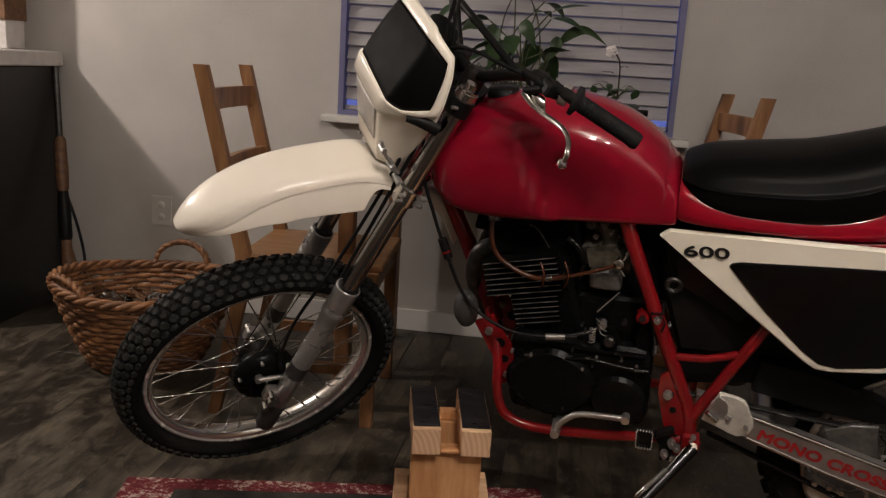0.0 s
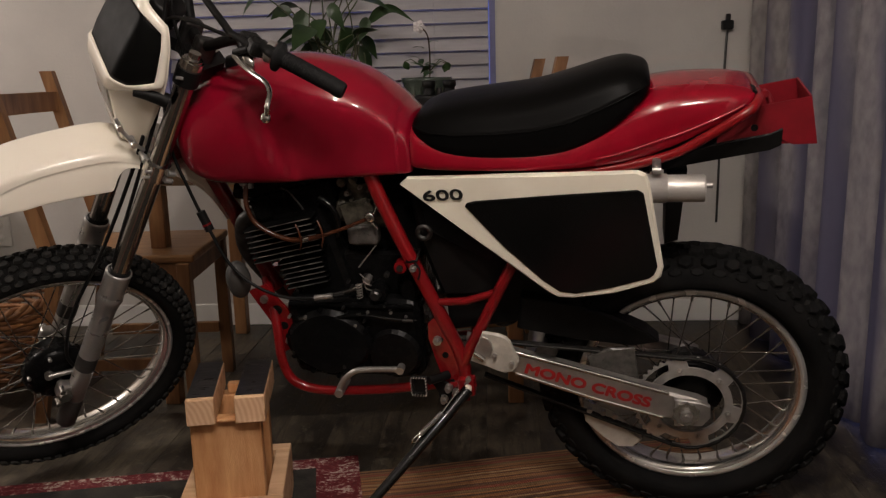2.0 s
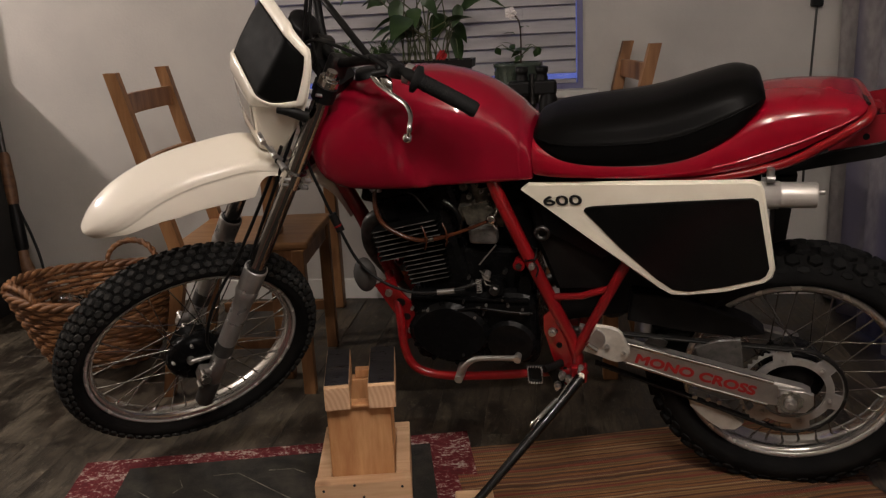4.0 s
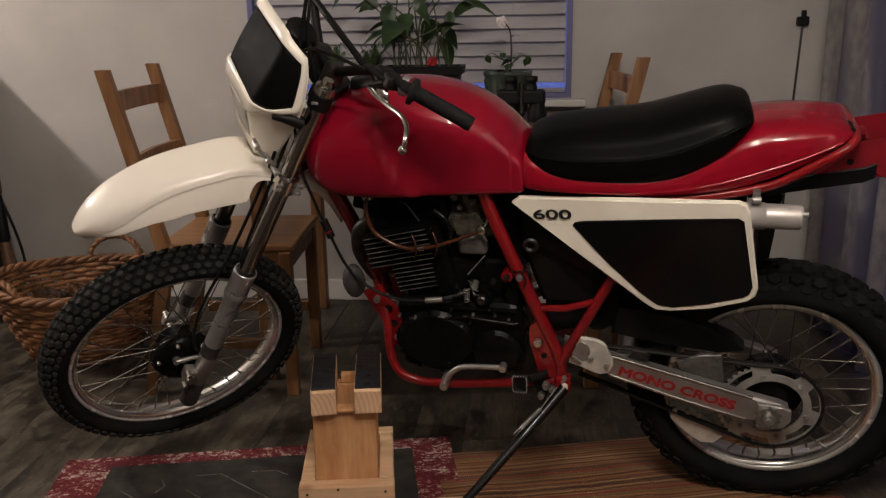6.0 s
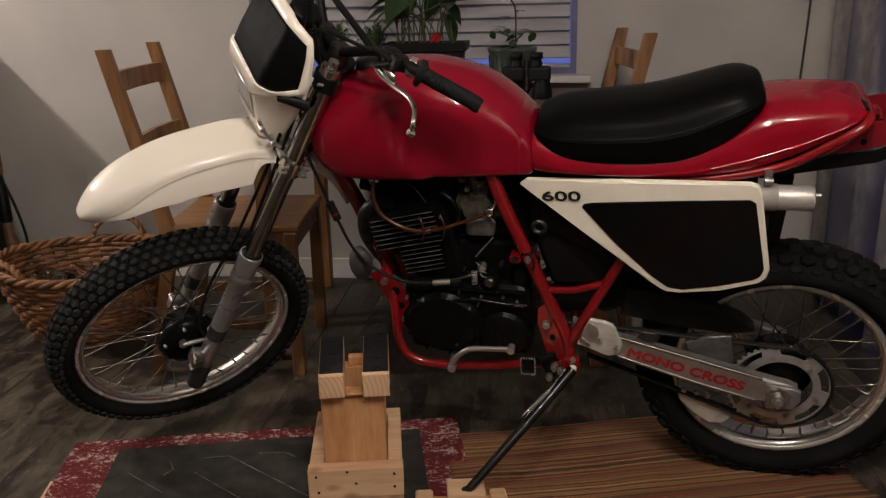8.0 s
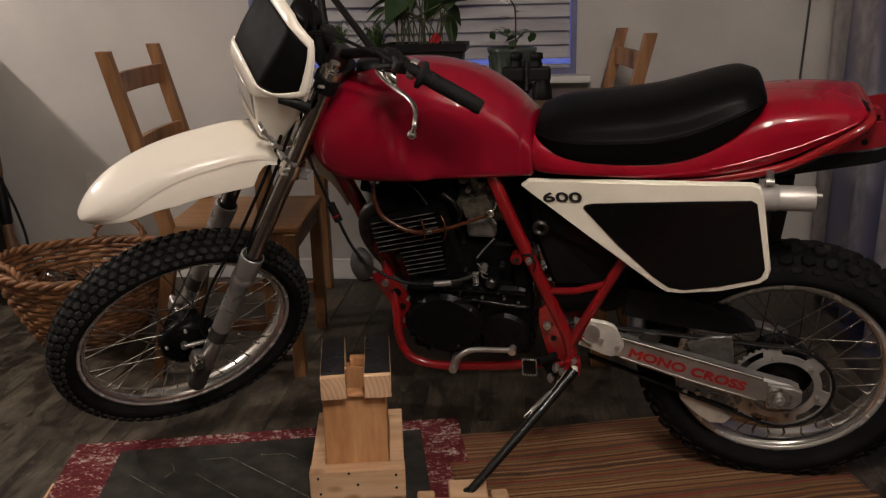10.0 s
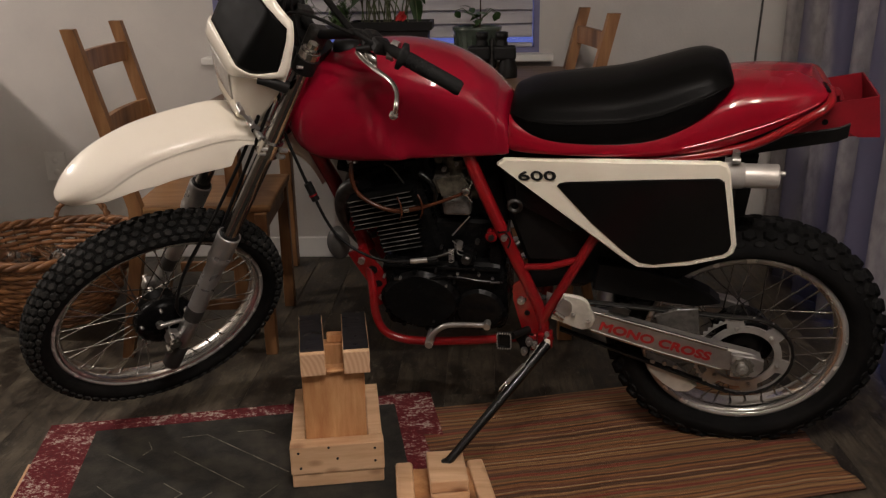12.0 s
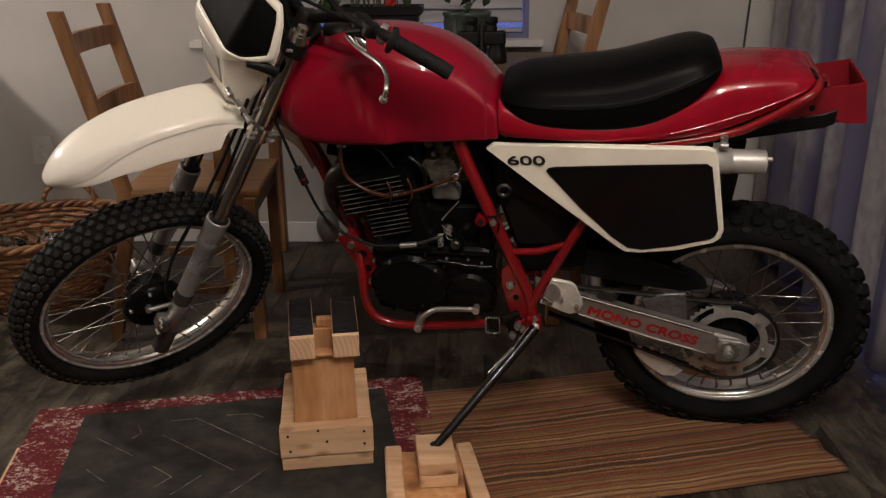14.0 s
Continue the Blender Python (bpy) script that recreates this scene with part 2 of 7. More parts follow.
def worn_planks():
    """Dark stained boards, scuffed to a paler grey-brown in smears along the grain."""
    m = bpy.data.materials.new("worn_floor_plank")
    m.use_nodes = True
    nt = m.node_tree
    b = nt.nodes["Principled BSDF"]
    b.inputs["Specular IOR Level"].default_value = 0.25
    tc, oi = node(nt, "ShaderNodeTexCoord"), node(nt, "ShaderNodeObjectInfo")
    sc = node(nt, "ShaderNodeVectorMath")
    sc.operation = "SCALE"
    sc.inputs[0].default_value = (13.0, 29.0, 7.0)
    nt.links.new(oi.outputs["Random"], sc.inputs["Scale"])
    at = node(nt, "ShaderNodeVectorMath")
    nt.links.new(tc.outputs["Object"], at.inputs[0])
    nt.links.new(sc.outputs[0], at.inputs[1])

    def layer(stretch, scale, lo, hi, detail=8.0, rough=0.62):
        mp = node(nt, "ShaderNodeMapping")
        mp.inputs["Scale"].default_value = stretch
        nt.links.new(at.outputs[0], mp.inputs["Vector"])
        nz = node(nt, "ShaderNodeTexNoise", Scale=scale, Detail=detail, Roughness=rough, Distortion=0.6)
        nt.links.new(mp.outputs[0], nz.inputs["Vector"])
        rg = node(nt, "ShaderNodeMapRange")
        rg.inputs["From Min"].default_value, rg.inputs["From Max"].default_value = lo, hi
        nt.links.new(nz.outputs["Fac"], rg.inputs["Value"])
        return rg.outputs[0]

    def blend(fac, a, colour):
        mx = node(nt, "ShaderNodeMix")
        mx.data_type = "RGBA"
        nt.links.new(fac, mx.inputs["Factor"])
        nt.links.new(a, mx.inputs["A"])
        mx.inputs["B"].default_value = (*colour, 1)
        return mx.outputs["Result"]

    base = node(nt, "ShaderNodeRGB")
    base.outputs[0].default_value = (0.024, 0.019, 0.0145, 1)
    smear, grain, scuff = layer((1.5, 0.75, 1), 6.5, 0.43, 0.60, 10.0, 0.68), layer((17.0, 1.6, 1), 3.4, 0.48, 0.72, 9.0, 0.7), layer((6.0, 4.0, 1), 8.0, 0.55, 0.68, 12.0, 0.78)
    col = blend(smear, base.outputs[0], (0.110, 0.090, 0.064))
    col = blend(grain, col, (0.022, 0.018, 0.014))
    col = blend(scuff, col, (0.150, 0.130, 0.098))
    nt.links.new(col, b.inputs["Base Color"])
    rr = node(nt, "ShaderNodeMapRange")
    rr.inputs["To Min"].default_value, rr.inputs["To Max"].default_value = 0.36, 0.62
    nt.links.new(smear, rr.inputs["Value"])
    nt.links.new(rr.outputs[0], b.inputs["Roughness"])
    bp = node(nt, "ShaderNodeBump", Strength=0.35, Distance=0.002)
    nt.links.new(grain, bp.inputs["Height"])
    nt.links.new(bp.outputs[0], b.inputs["Normal"])
    return m


MAT["plank"] = worn_planks()


def end_grain():
    """Sawn block ends: growth rings round a heart off to one side."""
    m = bpy.data.materials.new("end_grain")
    m.use_nodes = True
    nt = m.node_tree
    b = nt.nodes["Principled BSDF"]
    b.inputs["Roughness"].default_value = 0.75
    tc, mp = node(nt, "ShaderNodeTexCoord"), node(nt, "ShaderNodeMapping")
    mp.inputs["Location"].default_value = (0.012, 0.0, -0.285)
    nt.links.new(tc.outputs["Object"], mp.inputs["Vector"])
    wv = node(nt, "ShaderNodeTexWave", Scale=30.0, Distortion=3.0, Detail=3.0)
    wv.wave_type, wv.rings_direction = "RINGS", "Y"
    nt.links.new(mp.outputs[0], wv.inputs["Vector"])
    mx = node(nt, "ShaderNodeMix")
    mx.data_type = "RGBA"
    mx.inputs["A"].default_value, mx.inputs["B"].default_value = (0.64, 0.42, 0.26, 1), (0.54, 0.32, 0.185, 1)
    nt.links.new(wv.outputs["Fac"], mx.inputs["Factor"])
    nt.links.new(mx.outputs["Result"], b.inputs["Base Color"])
    return m


MAT["end_grain"] = end_grain()


def add_knots(m, size, stretch, dark):
    """Small dark knots with a halo in bare wood."""
    nt = m.node_tree
    b = nt.nodes["Principled BSDF"]
    src = b.inputs["Base Color"].links[0].from_socket
    oi = node(nt, "ShaderNodeObjectInfo")
    tc = node(nt, "ShaderNodeTexCoord")
    mp = node(nt, "ShaderNodeMapping")
    mp.inputs["Scale"].default_value = stretch
    nt.links.new(tc.outputs["Object"], mp.inputs["Vector"])
    add = node(nt, "ShaderNodeVectorMath")
    nt.links.new(mp.outputs[0], add.inputs[0])
    nt.links.new(oi.outputs["Random"], add.inputs[1])
    vo = node(nt, "ShaderNodeTexVoronoi", Scale=size)
    nt.links.new(add.outputs[0], vo.inputs["Vector"])
    rng = node(nt, "ShaderNodeMapRange")
    rng.inputs["From Min"].default_value, rng.inputs["From Max"].default_value = 0.09, 0.30
    rng.inputs["To Min"].default_value, rng.inputs["To Max"].default_value = 1.0, 0.0
    nt.links.new(vo.outputs["Distance"], rng.inputs["Value"])
    mix = node(nt, "ShaderNodeMix")
    mix.data_type = "RGBA"
    mix.inputs["B"].default_value = (*dark, 1)
    nt.links.new(rng.outputs[0], mix.inputs["Factor"])
    nt.links.new(src, mix.inputs["A"])
    nt.links.new(mix.outputs["Result"], b.inputs["Base Color"])


add_knots(MAT["lumber"], 11.0, (1, 1, 2.2), (0.28, 0.13, 0.06))
add_knots(MAT["lumber_v"], 9.0, (1, 1, 0.6), (0.22, 0.09, 0.03))
add_knots(MAT["pine"], 5.0, (1, 1, 0.7), (0.10, 0.04, 0.015))

# ---- shapes ----
class Geo:
    """Collects vertices and faces of one mesh."""

    def __init__(self):
        self.v, self.f, self.s = [], [], []

    def add(self, verts, faces, smooth=False, m=None):
        n = len(self.v)
        self.v += [tuple(m @ Vector(p)) if m is not None else tuple(p) for p in verts]
        self.f += [tuple(n + i for i in face) for face in faces]
        self.s += [smooth] * len(faces)
        return self

    def box(self, lo, hi, bevel=0.0, m=None, seg=2):
        if bevel <= 0:
            (a, b, c), (d, e, f) = lo, hi
            vs = [(a, b, c), (d, b, c), (d, e, c), (a, e, c), (a, b, f), (d, b, f), (d, e, f), (a, e, f)]
            return self.add(vs, [(3, 2, 1, 0), (4, 5, 6, 7), (0, 1, 5, 4), (1, 2, 6, 5), (2, 3, 7, 6), (3, 0, 4, 7)], False, m)
        bm = bmesh.new()
        bmesh.ops.create_cube(bm, size=1.0)
        for p in bm.verts:
            p.co = Vector([lo[i] + (p.co[i] + 0.5) * (hi[i] - lo[i]) for i in range(3)])
        bmesh.ops.bevel(bm, geom=list(bm.edges), offset=bevel, segments=seg, affect="EDGES", profile=0.5)
        bm.verts.index_update()
        self.add([p.co.copy() for p in bm.verts], [[q.index for q in f.verts] for f in bm.faces], False, m)
        bm.free()
        return self

    def tube(self, path, r, seg=10, caps=True, m=None, closed=False, smooth=True):
        """A round tube along a path; r is one radius or one for each point."""
        pts = [Vector(p) for p in path]
        n = len(pts)
        rs = list(r) if isinstance(r, (list, tuple)) else [r] * n
        rs += [rs[-1]] * (n - len(rs))
        tan = []
        for i in range(n):
            a = pts[(i - 1) % n] if closed or i else pts[i]
            b = pts[(i + 1) % n] if closed or i < n - 1 else pts[i]
            d = b - a
            tan.append(d.normalized() if d.length > 1e-9 else Vector((0, 0, 1)))
        side = tan[0].orthogonal().normalized()
        vs, fs = [], []
        for i in range(n):
            side = (side - tan[i] * side.dot(tan[i]))
            side = side.normalized() if side.length > 1e-6 else tan[i].orthogonal().normalized()
            up = tan[i].cross(side)
            for k in range(seg):
                a = 2 * math.pi * k / seg
                vs.append(pts[i] + (side * math.cos(a) + up * math.sin(a)) * rs[i])
        for i in range(n if closed else n - 1):
            j = (i + 1) % n
            for k in range(seg):
                l = (k + 1) % seg
                fs.append((i * seg + k, i * seg + l, j * seg + l, j * seg + k))
        self.add(vs, fs, smooth, m)
        if caps and not closed:
            self.add(vs[:seg], [tuple(reversed(range(seg)))], False, m)
            self.add(vs[-seg:], [tuple(range(seg))], False, m)
        return self

    def lathe(self, profile, seg=48, m=None, smooth=True, closed=False):
        """Turns (radius, along) points round the local y axis."""
        vs, fs, n = [], [], len(profile)
        for k in range(seg):
            a = 2 * math.pi * k / seg
            for r, y in profile:
                vs.append((r * math.cos(a), y, r * math.sin(a)))
        for k in range(seg):
            l = (k + 1) % seg
            for i in range(n if closed else n - 1):
                j = (i + 1) % n
                fs.append((k * n + i, k * n + j, l * n + j, l * n + i))
        return self.add(vs, fs, smooth, m)

    def grid(self, rows, smooth=True, m=None, closed=False, cap=False):
        n, vs, fs = len(rows[0]), [p for row in rows for p in row], []
        for i in range(len(rows) - 1):
            for k in range(n if closed else n - 1):
                l = (k + 1) % n
                fs.append((i * n + k, i * n + l, (i + 1) * n + l, (i + 1) * n + k))
        self.add(vs, fs, smooth, m)
        if cap:
            self.add(rows[0], [tuple(reversed(range(n)))], smooth, m)
            self.add(rows[-1], [tuple(range(n))], smooth, m)
        return self

    def prism(self, outline, thick, m=None, bevel=0.0):
        """An outline of (x, z) made into a plate along y, from 0 to thick; outline runs anticlockwise seen from -y."""
        n = len(outline)
        if bevel:
            cx, cz = sum(p[0] for p in outline) / n, sum(p[1] for p in outline) / n
            small = [(x + (cx - x) * bevel / max(math.hypot(cx - x, cz - z), 1e-6), z + (cz - z) * bevel / max(math.hypot(cx - x, cz - z), 1e-6)) for x, z in outline]
            rings = [[(x, 0, z) for x, z in small], [(x, bevel, z) for x, z in outline], [(x, thick - bevel, z) for x, z in outline], [(x, thick, z) for x, z in small]]
        else:
            rings = [[(x, 0, z) for x, z in outline], [(x, thick, z) for x, z in outline]]
        return self.grid(rings, False, m, closed=True, cap=True)

    def mesh(self, name):
        me = bpy.data.meshes.new(name)
        me.from_pydata(self.v, [], self.f)
        me.polygons.foreach_set("use_smooth", self.s)
        bm = bmesh.new()
        bm.from_mesh(me)
        bmesh.ops.recalc_face_normals(bm, faces=list(bm.faces))
        bm.to_mesh(me)
        bm.free()
        me.update()
        return me


def obj(name, geo, mat, parent=None, label="", m=None, weighted=False):
    me = geo if isinstance(geo, bpy.types.Mesh) else geo.mesh(name)
    ob = new(name, me)
    if mat is not None and not me.materials:
        me.materials.append(MAT[mat])
    if parent is not None:
        ob.parent = parent
    if m is not None:
        ob.matrix_basis = m
    if label:
        ob["label"] = label
    return ob


def thing(name, place, label, category, group="", kind=""):
    ob = new(name)
    ob.matrix_basis = place if isinstance(place, Matrix) else pose(*place)
    ob.empty_display_size = 0.05
    return tagged(ob, label, category, group, kind)


def curve(points, steps=6):
    """A smooth line through points (Catmull-Rom)."""
    p = [Vector(q) for q in points]
    p = [2 * p[0] - p[1]] + p + [2 * p[-1] - p[-2]]
    out = []
    for i in range(1, len(p) - 2):
        for k in range(steps):
            t = k / steps
            out.append(0.5 * (2 * p[i] + (p[i + 1] - p[i - 1]) * t + (2 * p[i - 1] - 5 * p[i] + 4 * p[i + 1] - p[i + 2]) * t * t + (3 * p[i] - p[i - 1] - 3 * p[i + 1] + p[i + 2]) * t ** 3))
    return out + [p[-2]]


def lerp_table(table, x):
    """Rows of (x, values...) in rising x, read at x with smooth steps."""
    if x <= table[0][0]:
        return table[0][1:]
    for a, b in zip(table, table[1:]):
        if x <= b[0]:
            t = (x - a[0]) / (b[0] - a[0])
            return [p + (q - p) * t for p, q in zip(a[1:], b[1:])]
    return table[-1][1:]

# ---- the room ----
WALL_Y, LEFT_X, RIGHT_X, FRONT_Y, TOP_Z = 3.40, -4.6, 1.27, -4.8, 2.45
WIN = (-1.127, 0.178, 0.862, 2.05)


def structure(name, geo, mat, label):
    return tagged(obj(name, geo, mat), label, name.split("_")[0], kind="structure")


g = Geo()
x0, x1, z0, z1 = WIN
g.box((LEFT_X - 0.12, WALL_Y, 0), (x0, WALL_Y + 0.14, TOP_Z)).box((x1, WALL_Y, 0), (RIGHT_X + 0.12, WALL_Y + 0.14, TOP_Z))
g.box((x0, WALL_Y, 0), (x1, WALL_Y + 0.14, z0)).box((x0, WALL_Y, z1), (x1, WALL_Y + 0.14, TOP_Z))
structure("wall_north", g, "wall", "off-white painted plaster wall with a window")
# west and south walls are out of view, toned down to limit fill light
g = Geo().box((LEFT_X - 0.12, FRONT_Y, 0), (LEFT_X, WALL_Y, TOP_Z))
structure("wall_west", g, "far_wall", "plain unseen wall, darkened to cut bounced light")
DOOR = (0.9, 3.05, 2.10)
g = Geo().box((RIGHT_X, FRONT_Y, 0), (RIGHT_X + 0.12, DOOR[0], TOP_Z)).box((RIGHT_X, DOOR[1], 0), (RIGHT_X + 0.12, WALL_Y, TOP_Z))
g.box((RIGHT_X, DOOR[0], DOOR[2]), (RIGHT_X + 0.12, DOOR[1], TOP_Z))
structure("wall_east", g, "wall", "off-white painted wall with a wide glazed opening")
structure("wall_south", Geo().box((LEFT_X - 0.12, FRONT_Y - 0.12, 0), (RIGHT_X + 0.12, FRONT_Y, TOP_Z)), "far_wall", "plain unseen wall, darkened to cut bounced light")
structure("ceiling", Geo().box((LEFT_X - 0.12, FRONT_Y - 0.12, TOP_Z), (RIGHT_X + 0.12, WALL_Y + 0.14, TOP_Z + 0.1)), "ceiling", "pale boarded ceiling")
FLOOR = structure("floor", Geo().box((LEFT_X, FRONT_Y, -0.08), (RIGHT_X, WALL_Y, -0.012)), "subfloor", "dark grey-brown worn wooden plank floor")
g = Geo()
g.box((LEFT_X, WALL_Y - 0.014, 0), (RIGHT_X, WALL_Y - 0.002, 0.090), 0.004)
structure("baseboard", g, "trim", "white painted wooden baseboard")
# window: reveal edge, sill, frame, blind
win = thing("window_1", (0.5 * (x0 + x1), WALL_Y, z0), "window with closed white blinds and bluish dusk at its edges", "window", kind="structure")
wx, wh = 0.5 * (x1 - x0), z1 - z0
obj("window_sill", Geo().box((-wx - 0.05, -0.07, -0.030), (wx + 0.055, 0.13, -0.002), 0.005), "trim", win, "white painted sill")
g = Geo()
for a, b in ((-wx, -wx + 0.022), (wx - 0.022, wx)):
    g.box((a, -0.004, 0), (b, 0.05, wh))
g.box((-wx + 0.022, -0.002, 0), (wx - 0.022, 0.05, 0.020))
obj("window_frame", g, "dusk_edge", win, "window edge with the blue of dusk put into its colour")
obj("pane", Geo().box((-wx, 0.10, 0), (wx, 0.105, wh)), "glass", win).visible_shadow = False
blind = thing("blind", (0.5 * (x0 + x1), WALL_Y + 0.02, z0), "closed white horizontal wooden slat blind", "blind")
slat = Geo().box((-wx + 0.026, -0.003, -0.0281), (wx - 0.026, 0.0035, 0.0281), 0.0015).mesh("slat")
k = 0
z = 0.086
while z < wh - 0.05:
    obj("slat", slat, "slat", blind, m=pose(0, 0.006, z, -24 + 1.6 * math.sin(k * 2.1), 0, 0.06 * math.sin(k * 1.3)))
    z += 0.0525
    k += 1
obj("bottom_rail", Geo().box((-wx + 0.026, -0.008, 0.021), (wx - 0.026, 0.02, 0.037), 0.003), "slat", blind)
for cx in (-0.42, 0.0, 0.42):
    obj("ladder_cord", Geo().tube([(cx, -0.024, 0.04), (cx, -0.024, wh)], 0.0012, 5), "slat", blind)
obj("head_rail", Geo().box((-wx + 0.026, -0.02, wh - 0.05), (wx - 0.026, 0.04, wh - 0.002), 0.003), "slat", blind)

# dusk outside both openings
def dusk(name, geo, colour, strength):
    m = bpy.data.materials.new(name)
    m.use_nodes = True
    e = m.node_tree.nodes.new("ShaderNodeEmission")
    e.inputs[0].default_value, e.inputs[1].default_value = (*colour, 1), strength
    m.node_tree.links.new(e.outputs[0], m.node_tree.nodes["Material Output"].inputs[0])
    ob = new(name, geo.mesh(name))
    ob.data.materials.append(m)
    return tagged(ob, "plain dusk sky outside", "backdrop", kind="structure")


dusk("backdrop", Geo().box((-3, WALL_Y + 1.2, -0.5), (2, WALL_Y + 1.22, 3.2)), (0.16, 0.20, 0.62), 0.75)
dusk("backdrop", Geo().box((RIGHT_X + 1.0, -0.5, -0.5), (RIGHT_X + 1.02, 4.2, 3.2)), (0.16, 0.20, 0.62), 0.9)

# curtain along the glazed opening
cloth = bpy.data.materials.new("curtain_cloth")
cloth.use_nodes = True
nt = cloth.node_tree
bs = nt.nodes["Principled BSDF"]
bs.inputs["Roughness"].default_value = 0.9
tc = node(nt, "ShaderNodeTexCoord")
wv = node(nt, "ShaderNodeTexNoise", Scale=26.0, Detail=8.0)
mp = node(nt, "ShaderNodeMapping")
mp.inputs["Scale"].default_value = (1.6, 1.6, 0.8)
nt.links.new(tc.outputs["Object"], mp.inputs["Vector"])
nt.links.new(mp.outputs[0], wv.inputs["Vector"])
rp = node(nt, "ShaderNodeValToRGB")
rp.color_ramp.elements[0].color, rp.color_ramp.elements[1].color = (0.19, 0.172, 0.168, 1), (0.36, 0.325, 0.31, 1)
rp.color_ramp.elements[0].position, rp.color_ramp.elements[1].position = 0.35, 0.65
nt.links.new(wv.outputs["Fac"], rp.inputs[0])
st = node(nt, "ShaderNodeTexWave", Scale=1.05, Distortion=2.6)
st.bands_direction = "Y"
nt.links.new(tc.outputs["Object"], st.inputs["Vector"])
sr_ = node(nt, "ShaderNodeMapRange")
sr_.inputs["From Min"].default_value, sr_.inputs["From Max"].default_value = 0.60, 0.92
nt.links.new(st.outputs["Fac"], sr_.inputs["Value"])
smx = node(nt, "ShaderNodeMix")
smx.data_type = "RGBA"
smx.inputs["B"].default_value = (0.118, 0.106, 0.150, 1)
nt.links.new(sr_.outputs[0], smx.inputs["Factor"])
nt.links.new(rp.outputs[0], smx.inputs["A"])
nt.links.new(smx.outputs["Result"], bs.inputs["Base Color"])
tr = node(nt, "ShaderNodeBsdfTranslucent")
tr.inputs[0].default_value = (0.50, 0.47, 0.48, 1)
ms = node(nt, "ShaderNodeMixShader", Fac=0.35)
nt.links.new(bs.outputs[0], ms.inputs[1])
nt.links.new(tr.outputs[0], ms.inputs[2])
nt.links.new(ms.outputs[0], nt.nodes["Material Output"].inputs[0])
MAT["cloth"] = cloth
rows = []
for i in range(261):
    y = 0.55 + 2.82 * i / 260
    ph = 2 * math.pi * y / 0.185 + 0.9 * math.sin(y * 5.1)
    d = 0.040 * math.sin(ph) + 0.012 * math.sin(2.3 * ph + 1)
    rows.append([(1.155 + d * (0.75 + 0.25 * h) + 0.01 * math.sin(y * 3 + h * 2), y + 0.012 * math.cos(ph) * h, 0.02 + 2.2 * (1 - h)) for h in (0, 0.15, 0.4, 0.7, 0.9, 1.0)])
curtain = tagged(obj("curtain", Geo().grid(rows), "cloth"), "greyish floor-length curtain with soft violet vertical stripes", "curtain")
curtain.modifiers.new("thickness", "SOLIDIFY").thickness = 0.003
tagged(obj("curtain_rod", Geo().tube([(1.155, 0.45, 2.24), (1.155, 3.385, 2.24)], 0.012, 10).tube([(1.155, 0.5, 2.24), (1.27, 0.5, 2.24)], 0.008, 8), "steel_dark"), "dark metal curtain rod above the glazed opening", "curtain rod")

# black hook with a thin wand beside the window
wand = thing("hanging_wand", (1.04, WALL_Y, 1.15), "thin dark wand hanging from a black wall hook", "wand")
obj("hook", Geo().box((-0.02, -0.035, -0.022), (0.022, -0.001, 0.012), 0.006).box((-0.006, -0.035, 0.010), (0.010, -0.012, 0.035), 0.004), "black", wand)
obj("rod", Geo().tube([(0.0, -0.025, -0.01), (-0.010, -0.022, -0.30), (-0.014, -0.02, -0.75)], 0.0045, 8), "steel_dark", wand)

# wall outlet cover
out = thing("wall_outlet", (-1.87, WALL_Y, 0.345), "cream plastic wall outlet cover", "outlet")
obj("cover_plate", Geo().box((-0.045, -0.007, 0), (0.045, -0.0005, 0.125), 0.003), "outlet", out)
for dz in (0.036, 0.088):
    obj("socket", Geo().lathe([(0.0, -0.0085), (0.014, -0.0085), (0.016, -0.006)], 16, pose(0, 0, dz)), "outlet", out)

# hanging lamp above the camera
cl = thing("hanging_lamp", (LAMP_X, LAMP_Y, TOP_Z), "white hanging lamp with three bare bulbs", "lamp")
obj("base_plate", Geo().lathe([(0, -0.03), (0.05, -0.03), (0.06, -0.004), (0, -0.001)], 32, pose(0, 0, 0, 90)), "trim", cl)
obj("stem", Geo().tube([(0, 0, -0.02), (0, 0, -0.17)], 0.009, 10), "alloy_dull", cl)
for bx, by in BULBS:
    obj("arm", Geo().tube([(0, 0, -0.16), (bx * 0.7, by * 0.7, -0.13), (bx, by, -0.16), (bx, by, -0.20)], [0.007, 0.007, 0.012, 0.012], 8), "alloy_dull", cl)

# ---- things along the back wall ----
# dining table under the window
TX0, TX1, TY0, TY1, TZ = -0.90, 0.275, 2.50, 3.32, 0.815
table = thing("table", (0.5 * (TX0 + TX1), 0.5 * (TY0 + TY1), 0), "brown wooden table standing under the window", "table")
tw, td = 0.5 * (TX1 - TX0), 0.5 * (TY1 - TY0)
obj("tabletop", Geo().box((-tw, -td, TZ - 0.03), (tw, td, TZ), 0.008), "table_wood", table)
# deep front board is unseen, added to keep lamp light off the wall below
obj("apron", Geo().box((-tw + 0.05, -td + 0.02, TZ - 0.125), (tw - 0.05, -td + 0.04, TZ - 0.0305), 0.002), "table_wood", table)
